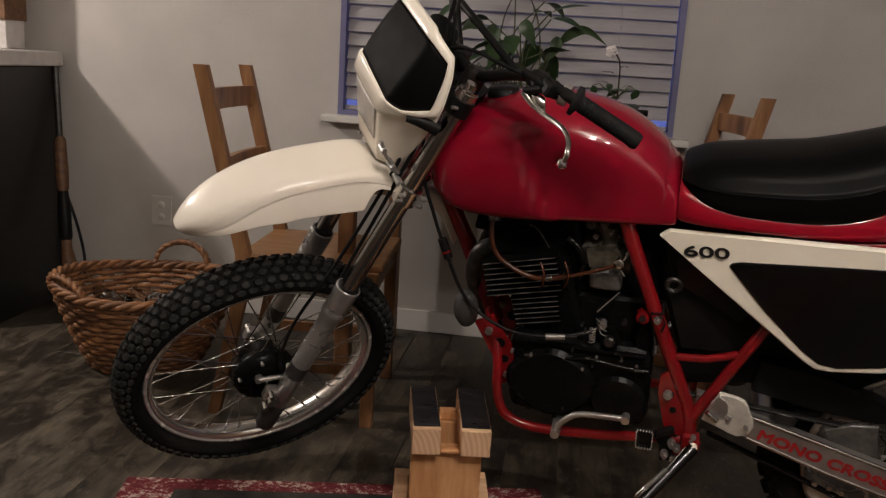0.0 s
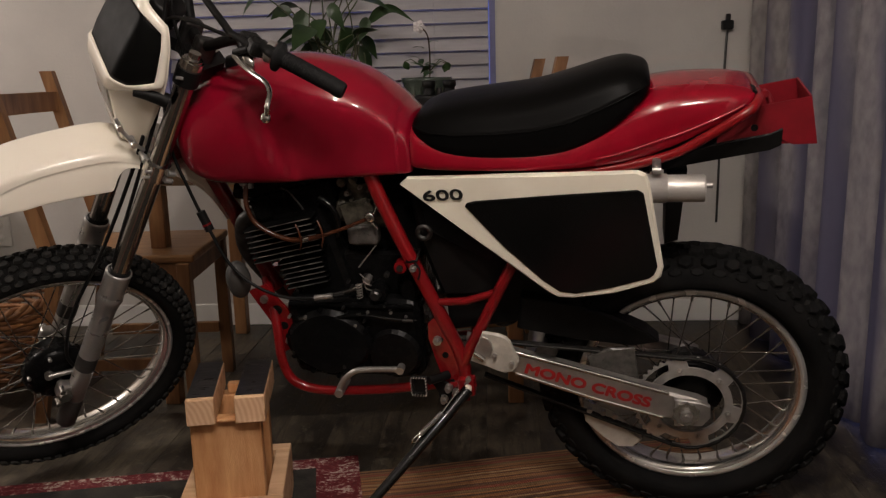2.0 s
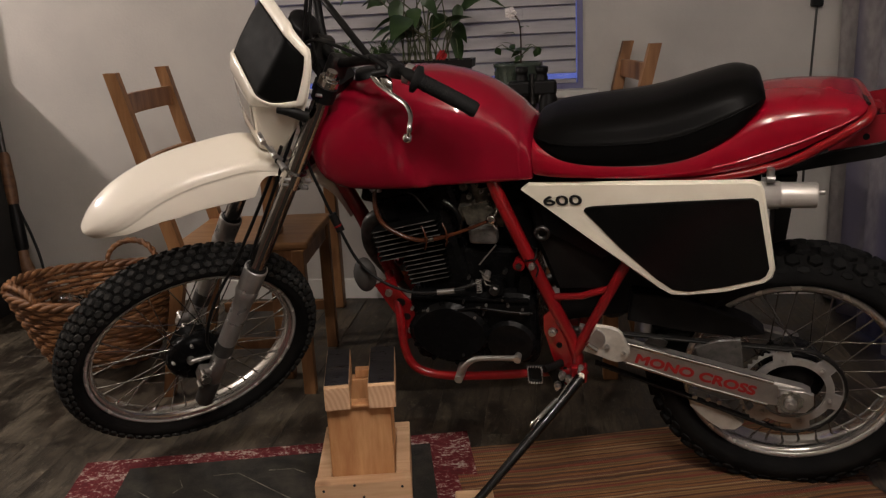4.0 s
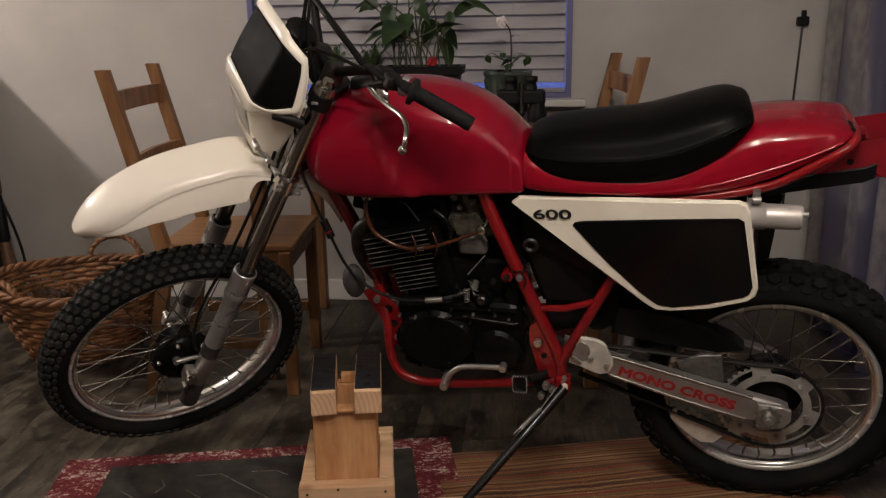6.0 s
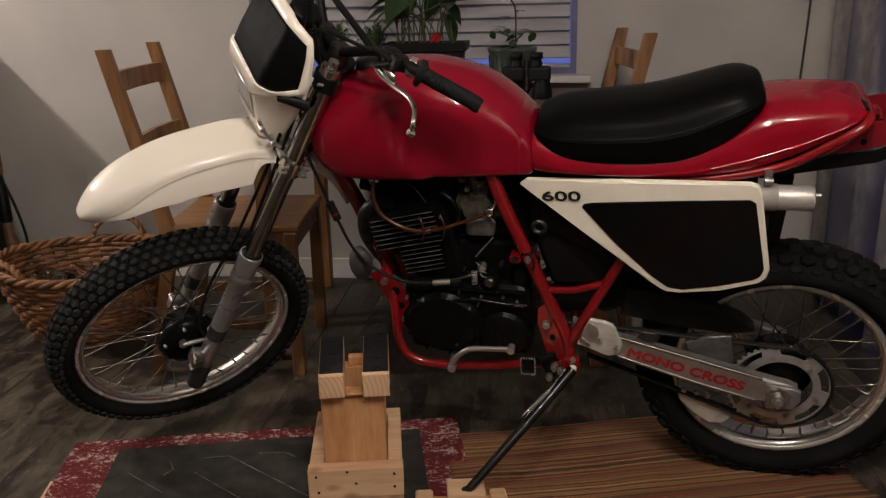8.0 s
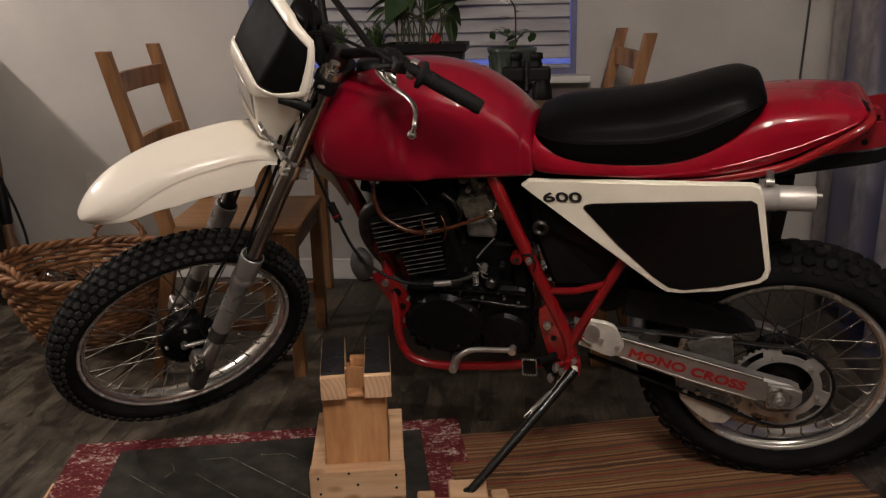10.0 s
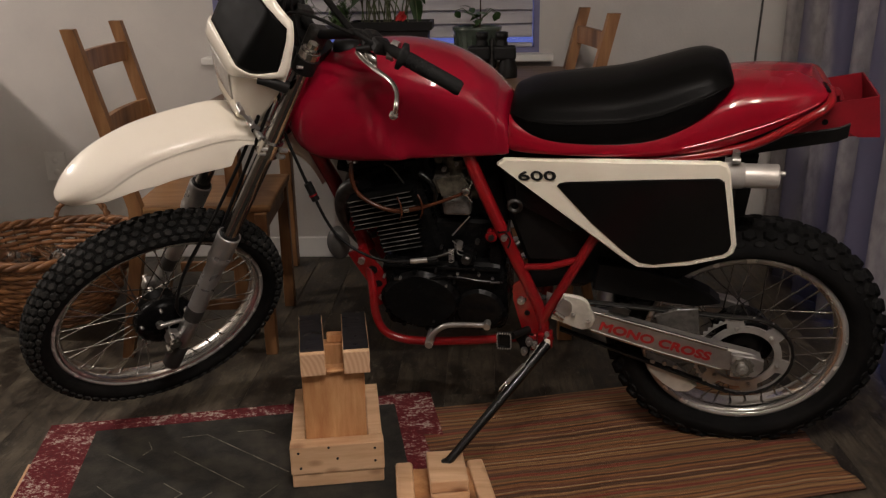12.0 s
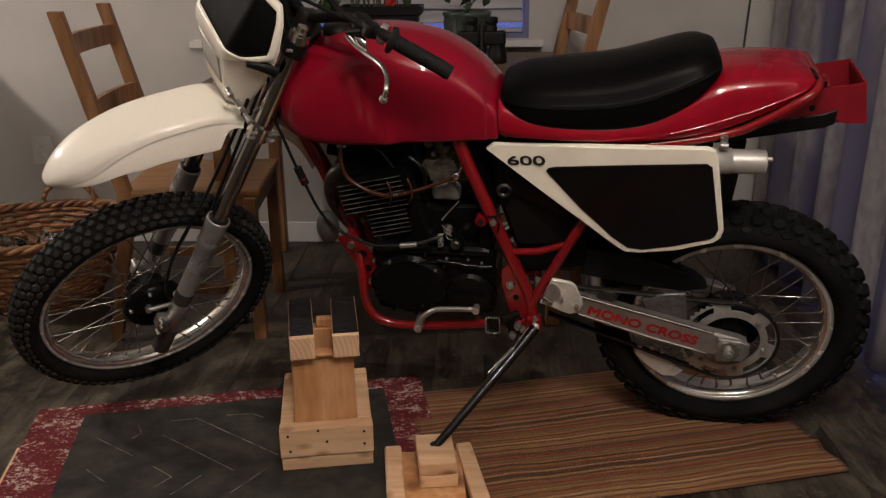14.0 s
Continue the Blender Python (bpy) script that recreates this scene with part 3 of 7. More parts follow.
for sx in (-1, 1):
    for sy in (-1, 1):
        obj("leg", Geo().box((sx * (tw - 0.05) - 0.024, sy * (td - 0.037) - 0.024, 0), (sx * (tw - 0.05) + 0.024, sy * (td - 0.037) + 0.024, TZ - 0.03), 0.004), "pine", table)
    obj("apron", Geo().box((sx * (tw - 0.05) - 0.01, -td + 0.075, TZ - 0.11), (sx * (tw - 0.05) + 0.01, td - 0.075, TZ - 0.03), 0.003), "pine", table)
for sy in (-1, 1):
    obj("apron", Geo().box((-tw + 0.075, sy * (td - 0.05) - 0.01, TZ - 0.11), (tw - 0.075, sy * (td - 0.05) + 0.01, TZ - 0.03), 0.003), "pine", table)


def chair(place, label):
    """Ladder-back pine chair; x ahead, y across, z up."""
    c = thing("chair", place, label, "chair", "pine chairs at the table")
    hw, tilt = 0.2075, 0.13
    for sy in (-1, 1):
        path = [(-0.085, sy * hw, 0.0), (0.0, sy * hw, 0.42), (0.0, sy * hw, 0.50), (-tilt, sy * hw, 1.04)]
        rows = []
        for (px, py, pz), w in zip(path, (0.015, 0.018, 0.018, 0.0165)):
            rows.append([(px - w * 1.15, py - w, pz), (px + w * 1.15, py - w, pz), (px + w * 1.15, py + w, pz), (px - w * 1.15, py + w, pz)])
        obj("back_post", Geo().grid(rows, False, closed=True, cap=True), "pine", c)
        obj("front_leg", Geo().box((0.365, sy * 0.21 - 0.019, 0), (0.403, sy * 0.21 + 0.019, 0.478), 0.003), "pine", c)
        obj("side_rail", Geo().box((0.02, sy * 0.193 - 0.010, 0.415), (0.365, sy * 0.193 + 0.010, 0.475), 0.002), "pine", c)
        obj("side_stretcher", Geo().box((0.0, sy * 0.19 - 0.009, 0.15), (0.367, sy * 0.19 + 0.009, 0.185), 0.002), "pine", c)
    obj("front_rail", Geo().box((0.375, -0.18, 0.415), (0.395, 0.18, 0.475), 0.002), "pine", c)
    obj("seat", Geo().box((-0.02, -0.215, 0.478), (0.415, 0.215, 0.502), 0.007), "pine_flat", c)
    for z, h in ((0.748, 0.065), (0.943, 0.062)):
        x = -tilt * (z - 0.50) / 0.54
        rows = []
        for i in range(9):
            s = -1 + 2 * i / 8
            y, bow = s * (hw - 0.016), -0.016 * (1 - s * s)
            rows.append([(x + bow - 0.009, y, z - h / 2), (x + bow + 0.009, y, z - h / 2), (x + bow + 0.008, y, z + h / 2), (x + bow - 0.010, y, z + h / 2)])
        obj("slat", Geo().grid(rows, False, closed=True, cap=True), "pine", c)
    return c


chair((-1.135, 2.594, 0, 0, 0, 4), "honey pine ladder-back chair beside the wicker basket")
chair((0.235, 3.034, 0, 0, 0, 187), "honey pine ladder-back chair near the curtain")

# wicker basket with clear bottles
BX, BY, BH, BRX, BRY, BB = -1.61, 2.74, 0.285, 0.30, 0.285, 0.58
basket = thing("basket", (BX, BY, 0), "round wicker basket with a loop handle holding empty clear bottles", "basket")
rnd = random.Random(4)


def basket_r(z):
    return BB + (1 - BB) * (z / BH) ** 0.8


g = Geo()
nst = 40
for lv in range(15):
    z = 0.012 + (BH - 0.02) * lv / 14
    k = basket_r(z)
    pts = []
    for i in range(nst * 4):
        a = 2 * math.pi * i / (nst * 4)
        o = 0.006 * math.cos(nst / 2 * a + math.pi * lv)
        pts.append((math.cos(a) * (BRX * k + o), math.sin(a) * (BRY * k + o), z + 0.002 * math.sin(5 * a + lv)))
    g.tube(pts, 0.0092, 6, closed=True)
obj("weave", g, "wicker", basket)
g = Geo()
for i in range(nst):
    a = 2 * math.pi * (i + 0.5) / nst
    g.tube([(math.cos(a) * BRX * basket_r(z) * 0.985, math.sin(a) * BRY * basket_r(z) * 0.985, z) for z in (0.005, 0.1, 0.2, BH)], 0.004, 5)
obj("stakes", g, "wicker_shade", basket)
g = Geo().grid([[(math.cos(a) * BRX * k, math.sin(a) * BRY * k, z) for a in [2 * math.pi * i / 40 for i in range(40)]] for z, k in ((0.012, 0.02), (0.012, BB * 0.95), (0.016, BB * 0.955))], closed=True)
obj("lining", g, "wicker_shade", basket)
pts = [[], [], []]
for i in range(160):
    a = 2 * math.pi * i / 160
    for j in range(3):
        b = 14 * a + 2 * math.pi * j / 3
        pts[j].append((math.cos(a) * (BRX + 0.010 * math.cos(b)), math.sin(a) * (BRY + 0.010 * math.cos(b)), BH + 0.004 + 0.009 * math.sin(b) + 0.012 * math.sin(2 * a + 1)))
g = Geo()
for p in pts:
    g.tube(p, 0.0095, 6, closed=True)
obj("braided_rim", g, "wicker", basket)
for a0, up_h in ((math.radians(88), 0.085), (math.radians(236), 0.055)):
    g = Geo()
    for j in range(2):
        path = []
        for i in range(25):
            t = math.pi * i / 24
            a = a0 + 0.36 * math.cos(t)
            b = 10 * t + math.pi * j
            path.append((math.cos(a) * (BRX + 0.008 * math.cos(b)), math.sin(a) * (BRY + 0.008 * math.cos(b)), BH + up_h * math.sin(t) + 0.004 * math.sin(b)))
        g.tube(path, 0.009, 6)
    obj("handle", g, "wicker", basket)
bottle = Geo().lathe([(0, 0), (0.026, 0.002), (0.03, 0.01), (0.03, 0.14), (0.024, 0.17), (0.012, 0.19), (0.012, 0.215), (0.0, 0.216)], 20).mesh("clear_bottle")
for i in range(6):
    a, r = rnd.uniform(0, 6.28), rnd.uniform(0.02, 0.13)
    b = obj("bottle", bottle, "bottle", m=pose(BX + r * math.cos(a), BY + r * math.sin(a), 0.15 + 0.04 * (i % 3) / 2, rnd.uniform(-14, 14), rnd.uniform(-40, 40), rnd.uniform(0, 360)))
    tagged(b, "small clear plastic bottle lying in the wicker basket", "bottle", "bottles in the basket")

# black cabinet with a pale top
cab = thing("cabinet", (-2.75, 3.12, 0), "black wooden cabinet with a pale stone top", "cabinet")
obj("body", Geo().box((-0.44, -0.26, 0.0), (0.44, 0.26, 0.975), 0.004), "cabinet", cab)
for sx in (-1, 1):
    d = obj("door", Geo().box((sx * 0.22 - 0.205, -0.28, 0.06), (sx * 0.22 + 0.205, -0.262, 0.94), 0.004), "cabinet", cab)
    obj("handle", Geo().tube([(sx * 0.04, -0.281, 0.5), (sx * 0.04, -0.30, 0.51), (sx * 0.04, -0.30, 0.61), (sx * 0.04, -0.281, 0.62)], 0.005, 8), "steel_dark", d)
obj("top", Geo().box((-0.46, -0.30, 0.976), (0.46, 0.27, 1.035), 0.006), "stone", cab)
sp = thing("speaker", (-2.66, 2.98, 1.036), "small round black speaker on the cabinet top", "speaker")
obj("body", Geo().lathe([(0, 0), (0.05, 0.002), (0.055, 0.02), (0.05, 0.08), (0.03, 0.09), (0, 0.091)], 24, pose(0, 0, 0, 90)), "black_gloss", sp)
for i, (bx, h, c) in enumerate(((-2.44, 0.30, "brown_wood"), (-2.53, 0.34, "table_wood"), (-2.62, 0.28, "brown_wood"), (-2.73, 0.33, "table_wood"))):
    bk_ = thing("wooden_box", (bx, 3.25, 1.036), "tall brown wooden box standing on the cabinet top", "box", "boxes on the cabinet")
    obj("body", Geo().box((-0.04, -0.07, 0.11), (0.04, 0.07, h + 0.11), 0.004), c, bk_)
    obj("foot", Geo().box((-0.035, -0.06, 0.0), (0.035, 0.06, 0.11), 0.004), "stone", bk_)

# long gun leaning in the corner
gun = thing("air_rifle", (0, 0, 0), "old rifle with brown wooden fore-end leaning against the wall", "rifle")
A, B = Vector((-2.15, 3.16, 0.0)), Vector((-2.315, 3.365, 1.03))


def along(t, off=0.0):
    return A.lerp(B, t) + Vector((off, 0, 0))


obj("barrel", Geo().tube([along(0.40), along(1.0)], 0.0125, 12).tube([along(0.955), along(1.0)], 0.019, 12), "steel_dark", gun)
obj("fore_end", Geo().tube([along(0.46), along(0.48), along(0.55), along(0.66), along(0.675)], [0.018, 0.024, 0.026, 0.023, 0.017], 14), "brown_wood", gun)
obj("receiver", Geo().tube([along(0.27), along(0.29), along(0.40), along(0.465)], [0.018, 0.026, 0.026, 0.02], 12), "black", gun)
obj("stock", Geo().tube([along(0.0, 0.03), along(0.02, 0.028), along(0.15, 0.015), along(0.24), along(0.30)], [0.045, 0.048, 0.036, 0.022, 0.02], 14), "brown_wood", gun)
obj("sling", Geo().tube(curve([along(0.44, 0.02), along(0.33, 0.055), along(0.22, 0.075), along(0.12, 0.07)]), 0.006, 6), "black", gun)

# things on the table
def leaf_mesh(length, width, bend, seg=8):
    rows = []
    for i in range(seg + 1):
        t = i / seg
        w = width * math.sin(math.pi * min(1, t ** 0.8)) * (1 - 0.25 * t)
        z = -bend * t * t * length
        fold = 0.18 * w
        rows.append([(-w, t * length, z + fold), (-w * 0.5, t * length, z + fold * 0.35), (0, t * length, z), (w * 0.5, t * length, z + fold * 0.35), (w, t * length, z + fold)])
    return rows


def planter(place):
    p = thing("planter", place, "leafy green house plant in a black rectangular planter", "plant")
    rows = []
    for z, k in ((0, 0.84), (0.155, 0.95), (0.16, 1.04), (0.19, 1.06), (0.19, 0.98), (0.165, 0.94)):
        rows.append([(sx * 0.145 * k, sy * 0.075 * k, z) for sx, sy in ((-1, -1), (1, -1), (1, 1), (-1, 1))])
    obj("pot", Geo().grid(rows, False, closed=True, cap=True), "black", p)
    obj("soil", Geo().box((-0.13, -0.066, 0.15), (0.13, 0.066, 0.178)), "soil", p)
    r = random.Random(11)
    for i in range(20):
        bx, by = r.uniform(-0.11, 0.10), r.uniform(-0.05, 0.05)
        a = r.uniform(0, 360)
        reach, h = r.uniform(0.03, 0.19), r.uniform(0.12, 0.42)
        tip = Vector((bx + reach * math.cos(math.radians(a)), by + 0.6 * reach * math.sin(math.radians(a)), 0.17 + h))
        mid = Vector((bx + 0.25 * (tip.x - bx), by + 0.25 * (tip.y - by), 0.17 + 0.62 * h))
        obj("stem", Geo().tube(curve([(bx, by, 0.17), mid, tip], 5), 0.0028, 5), "stem", p)
        lg = Geo().grid(leaf_mesh(r.uniform(0.09, 0.15), r.uniform(0.030, 0.048), r.uniform(0.15, 0.7)))
        m = Matrix.Translation(tip) @ pose(0, 0, 0, 0, 0, a - 90) @ pose(0, 0, 0, r.uniform(-35, 30), r.uniform(-25, 25), 0)
        obj("leaf", lg, "leaf", p, m=m)
    # the large drooping leaves
    for path, w in (([(-0.159, -0.02, 0.414), (-0.20, -0.03, 0.412), (-0.236, -0.03, 0.384)], 0.024), ([(-0.118, -0.04, 0.415), (-0.124, -0.05, 0.36), (-0.137, -0.05, 0.305)], 0.034), ([(-0.060, -0.03, 0.285), (-0.105, -0.04, 0.287), (-0.157, -0.04, 0.230)], 0.017),
                    ([(0.105, -0.02, 0.385), (0.10, -0.03, 0.345), (0.078, -0.03, 0.300)], 0.024), ([(0.115, -0.02, 0.365), (0.16, -0.03, 0.402), (0.21, -0.03, 0.408), (0.280, -0.03, 0.362)], 0.020), ([(-0.03, -0.03, 0.42), (0.0, -0.05, 0.40), (0.035, -0.05, 0.335)], 0.030)):
        line = curve(path, 6)
        rows = []
        for k, q in enumerate(line):
            t = k / (len(line) - 1)
            d = line[min(k + 1, len(line) - 1)] - line[max(k - 1, 0)]
            sd = Vector((d.z, 0.25 * d.length, -d.x)).normalized() * w * math.sin(math.pi * min(1, 0.06 + 0.94 * t ** 0.75)) * (1 - 0.2 * t)
            up_ = Vector((0, -1, 0)) * 0.15 * sd.length
            rows.append([q - sd + up_, q - sd * 0.5 + up_ * 0.3, q, q + sd * 0.5 + up_ * 0.3, q + sd + up_])
        obj("leaf", Geo().grid(rows), "leaf", p)
        root = Vector((path[0][0] * 0.35, 0.0, 0.17))
        obj("stem", Geo().tube(curve([root, root.lerp(Vector(path[0]), 0.6) + Vector((0, 0, 0.03)), path[0]], 5), 0.0028, 5), "stem", p)
    for i in range(3):
        lg = Geo().grid(leaf_mesh(0.05, 0.02, 0.3))
        obj("red_bract", lg, "red_leaf", p, "small red bract", m=pose(0.02 + 0.012 * i, -0.05, 0.19, 60, 0, 40 * i - 60))
    return p


planter((-0.385, 3.17, TZ))


def potted_orchid(place):
    p = thing("potted_plant", place, "small white-flowered plant in a ribbed green glazed pot", "plant")
    prof = [(0.0, 0.0), (0.060, 0.0), (0.066, 0.01), (0.080, 0.08), (0.086, 0.15), (0.091, 0.158), (0.091, 0.170), (0.083, 0.170), (0.080, 0.15), (0.0, 0.148)]
    obj("pot", Geo().lathe(prof, 40, pose(0, 0, 0, 90)), "pot", p)
    g = Geo()
    for i in range(28):
        a = 2 * math.pi * i / 28
        g.tube([(math.cos(a) * rr, math.sin(a) * rr, zz) for rr, zz in ((0.068, 0.02), (0.079, 0.075), (0.0855, 0.14))], 0.0022, 5)
    obj("ribs", g, "pot", p)
    obj("soil", Geo().lathe([(0, 0.152), (0.05, 0.156), (0.081, 0.15)], 24, pose(0, 0, 0, 90)), "soil", p)
    r = random.Random(5)
    obj("stem", Geo().tube(curve([(0.01, 0, 0.15), (0.013, 0, 0.24), (0.008, -0.005, 0.312), (-0.014, -0.012, 0.344)]), 0.0028, 6), "soil", p)
    for i in range(14):
        a, rr, z = r.uniform(0, 360), r.uniform(0.0, 0.045), r.uniform(0.16, 0.22)
        obj("leaf", Geo().grid(leaf_mesh(r.uniform(0.03, 0.055), 0.013, 0.4)), "leaf", p, m=pose(rr * math.cos(a), rr * math.sin(a), z, r.uniform(-10, 50), r.uniform(-30, 30), a))
    for x, z, a in ((-0.055, 0.235, 100), (0.065, 0.225, -80), (-0.02, 0.27, 60), (0.03, 0.29, -40)):
        obj("leaf", Geo().grid(leaf_mesh(0.045, 0.014, 0.5)), "leaf", p, m=pose(x * 0.4, 0, z, 30, 0, a))
    for i in range(5):
        obj("petal", Geo().grid(leaf_mesh(0.027, 0.014, 0.3)), "petal", p, "white flower petal", m=pose(-0.022, -0.016, 0.345, 78, 72 * i + 20, 0))
    for x, z, t in ((0.073, 0.215, 200), (-0.078, 0.225, 150), (0.070, 0.222, 160)):
        obj("leaf", Geo().grid(leaf_mesh(0.035, 0.014, 0.4)), "leaf", p, m=pose(x, -0.01, z, 80, t, 0))
        obj("stem", Geo().tube([(0.01, 0, 0.19), (x * 0.7, -0.005, z + 0.01), (x, -0.01, z)], 0.0018, 5), "stem", p)
    return p


potted_orchid((-0.068, 3.13, TZ))


def fern(place):
    p = thing("fern", place, "small feathery green fern in a dark pot", "plant")
    obj("pot", Geo().lathe([(0, 0), (0.045, 0), (0.06, 0.10), (0.064, 0.11), (0.056, 0.11), (0.0, 0.1)], 24, pose(0, 0, 0, 90)), "black", p)
    r = random.Random(8)
    g = Geo()
    for i in range(46):
        a, reach, h = r.uniform(0, 6.28), r.uniform(0.04, 0.12), r.uniform(0.06, 0.17)
        pts = curve([(0, 0, 0.1), (0.45 * reach * math.cos(a), 0.45 * reach * math.sin(a), 0.1 + h), (reach * math.cos(a), reach * math.sin(a), 0.1 + 0.85 * h)], 6)
        for k in range(2, len(pts)):
            d = (pts[k] - pts[k - 1]).normalized()
            s = d.cross(Vector((0, 0, 1))).normalized()
            for sd in (-1, 1):
                w = 0.02 * (1 - k / (len(pts) + 2))
                q = pts[k] + s * sd * w + d * 0.008
                g.add([pts[k - 1], pts[k], q], [(0, 1, 2)])
    obj("fronds", g, "fern", p)
    return p


fern((-0.72, 3.14, TZ))
fern((-0.58, 3.17, TZ))


def binoculars(place):
    b = thing("binoculars", place, "pair of black binoculars standing upright on the table", "binoculars")
    for sx in (-1, 1):
        obj("barrel", Geo().lathe([(0, 0), (0.033, 0), (0.035, 0.006), (0.034, 0.03), (0.027, 0.06), (0.027, 0.075)], 28, pose(sx * 0.056, 0, 0, 90)), "black", b)
        obj("prism_housing", Geo().box((sx * 0.045 - 0.040, -0.028, 0.062), (sx * 0.045 + 0.040, 0.028, 0.112), 0.009), "black", b)
        obj("eyepiece", Geo().lathe([(0.02, 0.11), (0.021, 0.125), (0.018, 0.127), (0.018, 0.137), (0.022, 0.139), (0.0225, 0.158), (0.016, 0.16), (0.0, 0.154)], 24, pose(sx * 0.035, 0, 0, 90)), "black", b)
    obj("hinge", Geo().tube([(0, 0.004, 0.03), (0, 0.004, 0.135)], 0.010, 14), "steel_dark", b)
    return b


binoculars((-0.015, 2.98, TZ))

# ---- the motorcycle ----
# bike frame: u ahead, v to its left, w up; u = w = 0 at the rear axle
HEAD, LEANED, R_REAR = 97.5, 13.4, 0.322
left = Vector((math.cos(radians(LEANED)) * math.cos(radians(-HEAD)), math.cos(radians(LEANED)) * math.sin(radians(-HEAD)), -math.sin(radians(LEANED))))
ahead = Vector((left.y, -left.x, 0)).normalized()
upward = ahead.cross(left)
CR = Vector((0.5945, 1.86, 0.315))
turn = Matrix((ahead, left, upward)).transposed().to_4x4()
BIKE = Matrix.Translation(CR - upward * R_REAR) @ turn
LIFT = Matrix.Translation((0, 0, R_REAR))
# steered frame: s ahead, n to the left, a up along the steering axis
RAKE, STEER, AXLE = radians(30.0), radians(44.8), 0.12
ax_a = Vector((-math.sin(RAKE), 0, math.cos(RAKE)))
ax_b = Vector((math.cos(RAKE), 0, math.sin(RAKE)))
ax_y = Vector((0, 1, 0))
b2, n2 = math.cos(STEER) * ax_b + math.sin(STEER) * ax_y, math.cos(STEER) * ax_y - math.sin(STEER) * ax_b
STEERED = LIFT @ Matrix.Translation((1.432, 0.006, 0.0005)) @ Matrix((b2, n2, ax_a)).transposed().to_4x4()

bike = thing("motorcycle", BIKE, "red and cream vintage off-road motorcycle leaning on its side stand", "motorcycle")


def bpart(name, geo, mat, parent=None, label="", frame_m=LIFT):
    """A part of the bike; its points are in the bike frame, or in the steered frame."""
    if isinstance(geo, Geo):
        geo.v = [tuple(frame_m @ Vector(p)) for p in geo.v]
    return obj(name, geo, mat, parent or bike, label)


def spart(name, geo, mat, parent=None, label=""):
    return bpart(name, geo, mat, parent, label, STEERED)


def mirrored(path):
    return [(p[0], -p[1], p[2]) for p in path]


# wheels
def wheel(name, centre, frame_m, r_out, half, r_rim, rim_half, n_spoke, knob_rows, hub, drum):
    """Spoked wheel turning round the local y axis at centre."""
    at = frame_m @ Matrix.Translation(centre)
    hubg = Geo().lathe([(0.011, -hub - 0.012), (0.030, -hub - 0.010), (0.048, -hub), (0.050, -hub + 0.006), (0.030, -hub + 0.014), (0.028, hub - 0.014), (0.050, hub - 0.006), (0.048, hub), (0.030, hub + 0.010), (0.011, hub + 0.012)], 32)
    w = bpart(name, hubg, "black", None, "", at)
    rc = r_out - half * 1.02
    prof = []
    for i in range(17):
        t = math.radians(-92 + 184 * i / 16)
        prof.append((rc + (half * 1.0 - 0.008) * math.cos(t), half * 0.96 * math.sin(t)))
    side = [(r_rim - 0.005, rim_half - 0.006), (r_rim + 0.0015, rim_half - 0.001), (r_rim + 0.003, rim_half + 0.004), (0.5 * (rc + r_rim), 0.5 * (rim_half + half) + 0.004)]
    prof = [(r, -y) for r, y in side] + prof + side[::-1]
    tyre = bpart("tyre", Geo().lathe(prof, 96), "rubber", w, "black knobbly tyre", at)
    g = Geo()
    for y, ang, sz, num, shift in knob_rows:
        for k in range(num):
            a = 2 * math.pi * (k + shift) / num
            t = math.radians(ang)
            rad = rc + (half - 0.010) * math.cos(t)
            yy = half * 0.98 * math.sin(t) * 0.97
            lx, ly, hh = sz
            vs, n = [], 6
            for lvl, sc in ((0.0, 1.14), (hh * 0.8, 1.0), (hh, 0.86)):
                for j in range(n):
                    q = math.pi / n + 2 * math.pi * j / n
                    vs.append((lx * sc * math.cos(q) * 1.08, ly * sc * math.sin(q) * 1.08, lvl))
            fs = [(tuple(range(2 * n, 3 * n)))]
            for lvl in range(2):
                for j in range(n):
                    l = (j + 1) % n
                    fs.append((lvl * n + j, lvl * n + l, lvl * n + n + l, lvl * n + n + j))
            m = Matrix.Rotation(-a, 4, "Y") @ Matrix.Translation((rad, yy, 0)) @ Matrix.Rotation(t, 4, "Z") @ Matrix.Rotation(math.pi / 2, 4, "Y") @ Matrix.Rotation(math.pi / 2, 4, "Z")
            m = m @ Matrix.Rotation(math.pi / 2, 4, "Z")
            g.add(vs, fs, False, m)
    kn = bpart("tread", g, "knob" if drum else "knob_dark", tyre, "rounded rubber tread blocks", at)
    kn["kind"] = "stuff"
    bed = [(r_rim - 0.0125, 1.0), (r_rim - 0.0165, 0.93), (r_rim - 0.0215, 0.74), (r_rim - 0.0245, 0.45), (r_rim - 0.0255, 0.15)]
    bed = [(r, y * rim_half) for r, y in bed] + [(r, -y * rim_half) for r, y in bed[::-1]]
    well = [(r_rim, rim_half - 0.002), (r_rim - 0.009, rim_half - 0.004), (r_rim - 0.014, rim_half * 0.5), (r_rim - 0.020, 0), (r_rim - 0.014, -rim_half * 0.5), (r_rim - 0.009, -rim_half + 0.004), (r_rim, -rim_half + 0.002)]
    rim = bpart("rim", Geo().lathe(bed, 96).lathe(well, 96), "rim", w, "polished alloy rim", at)
    for sy in (-1, 1):
        y0 = sy * (rim_half + 0.0005)
        lw_ = 0.0095 if drum else 0.0135
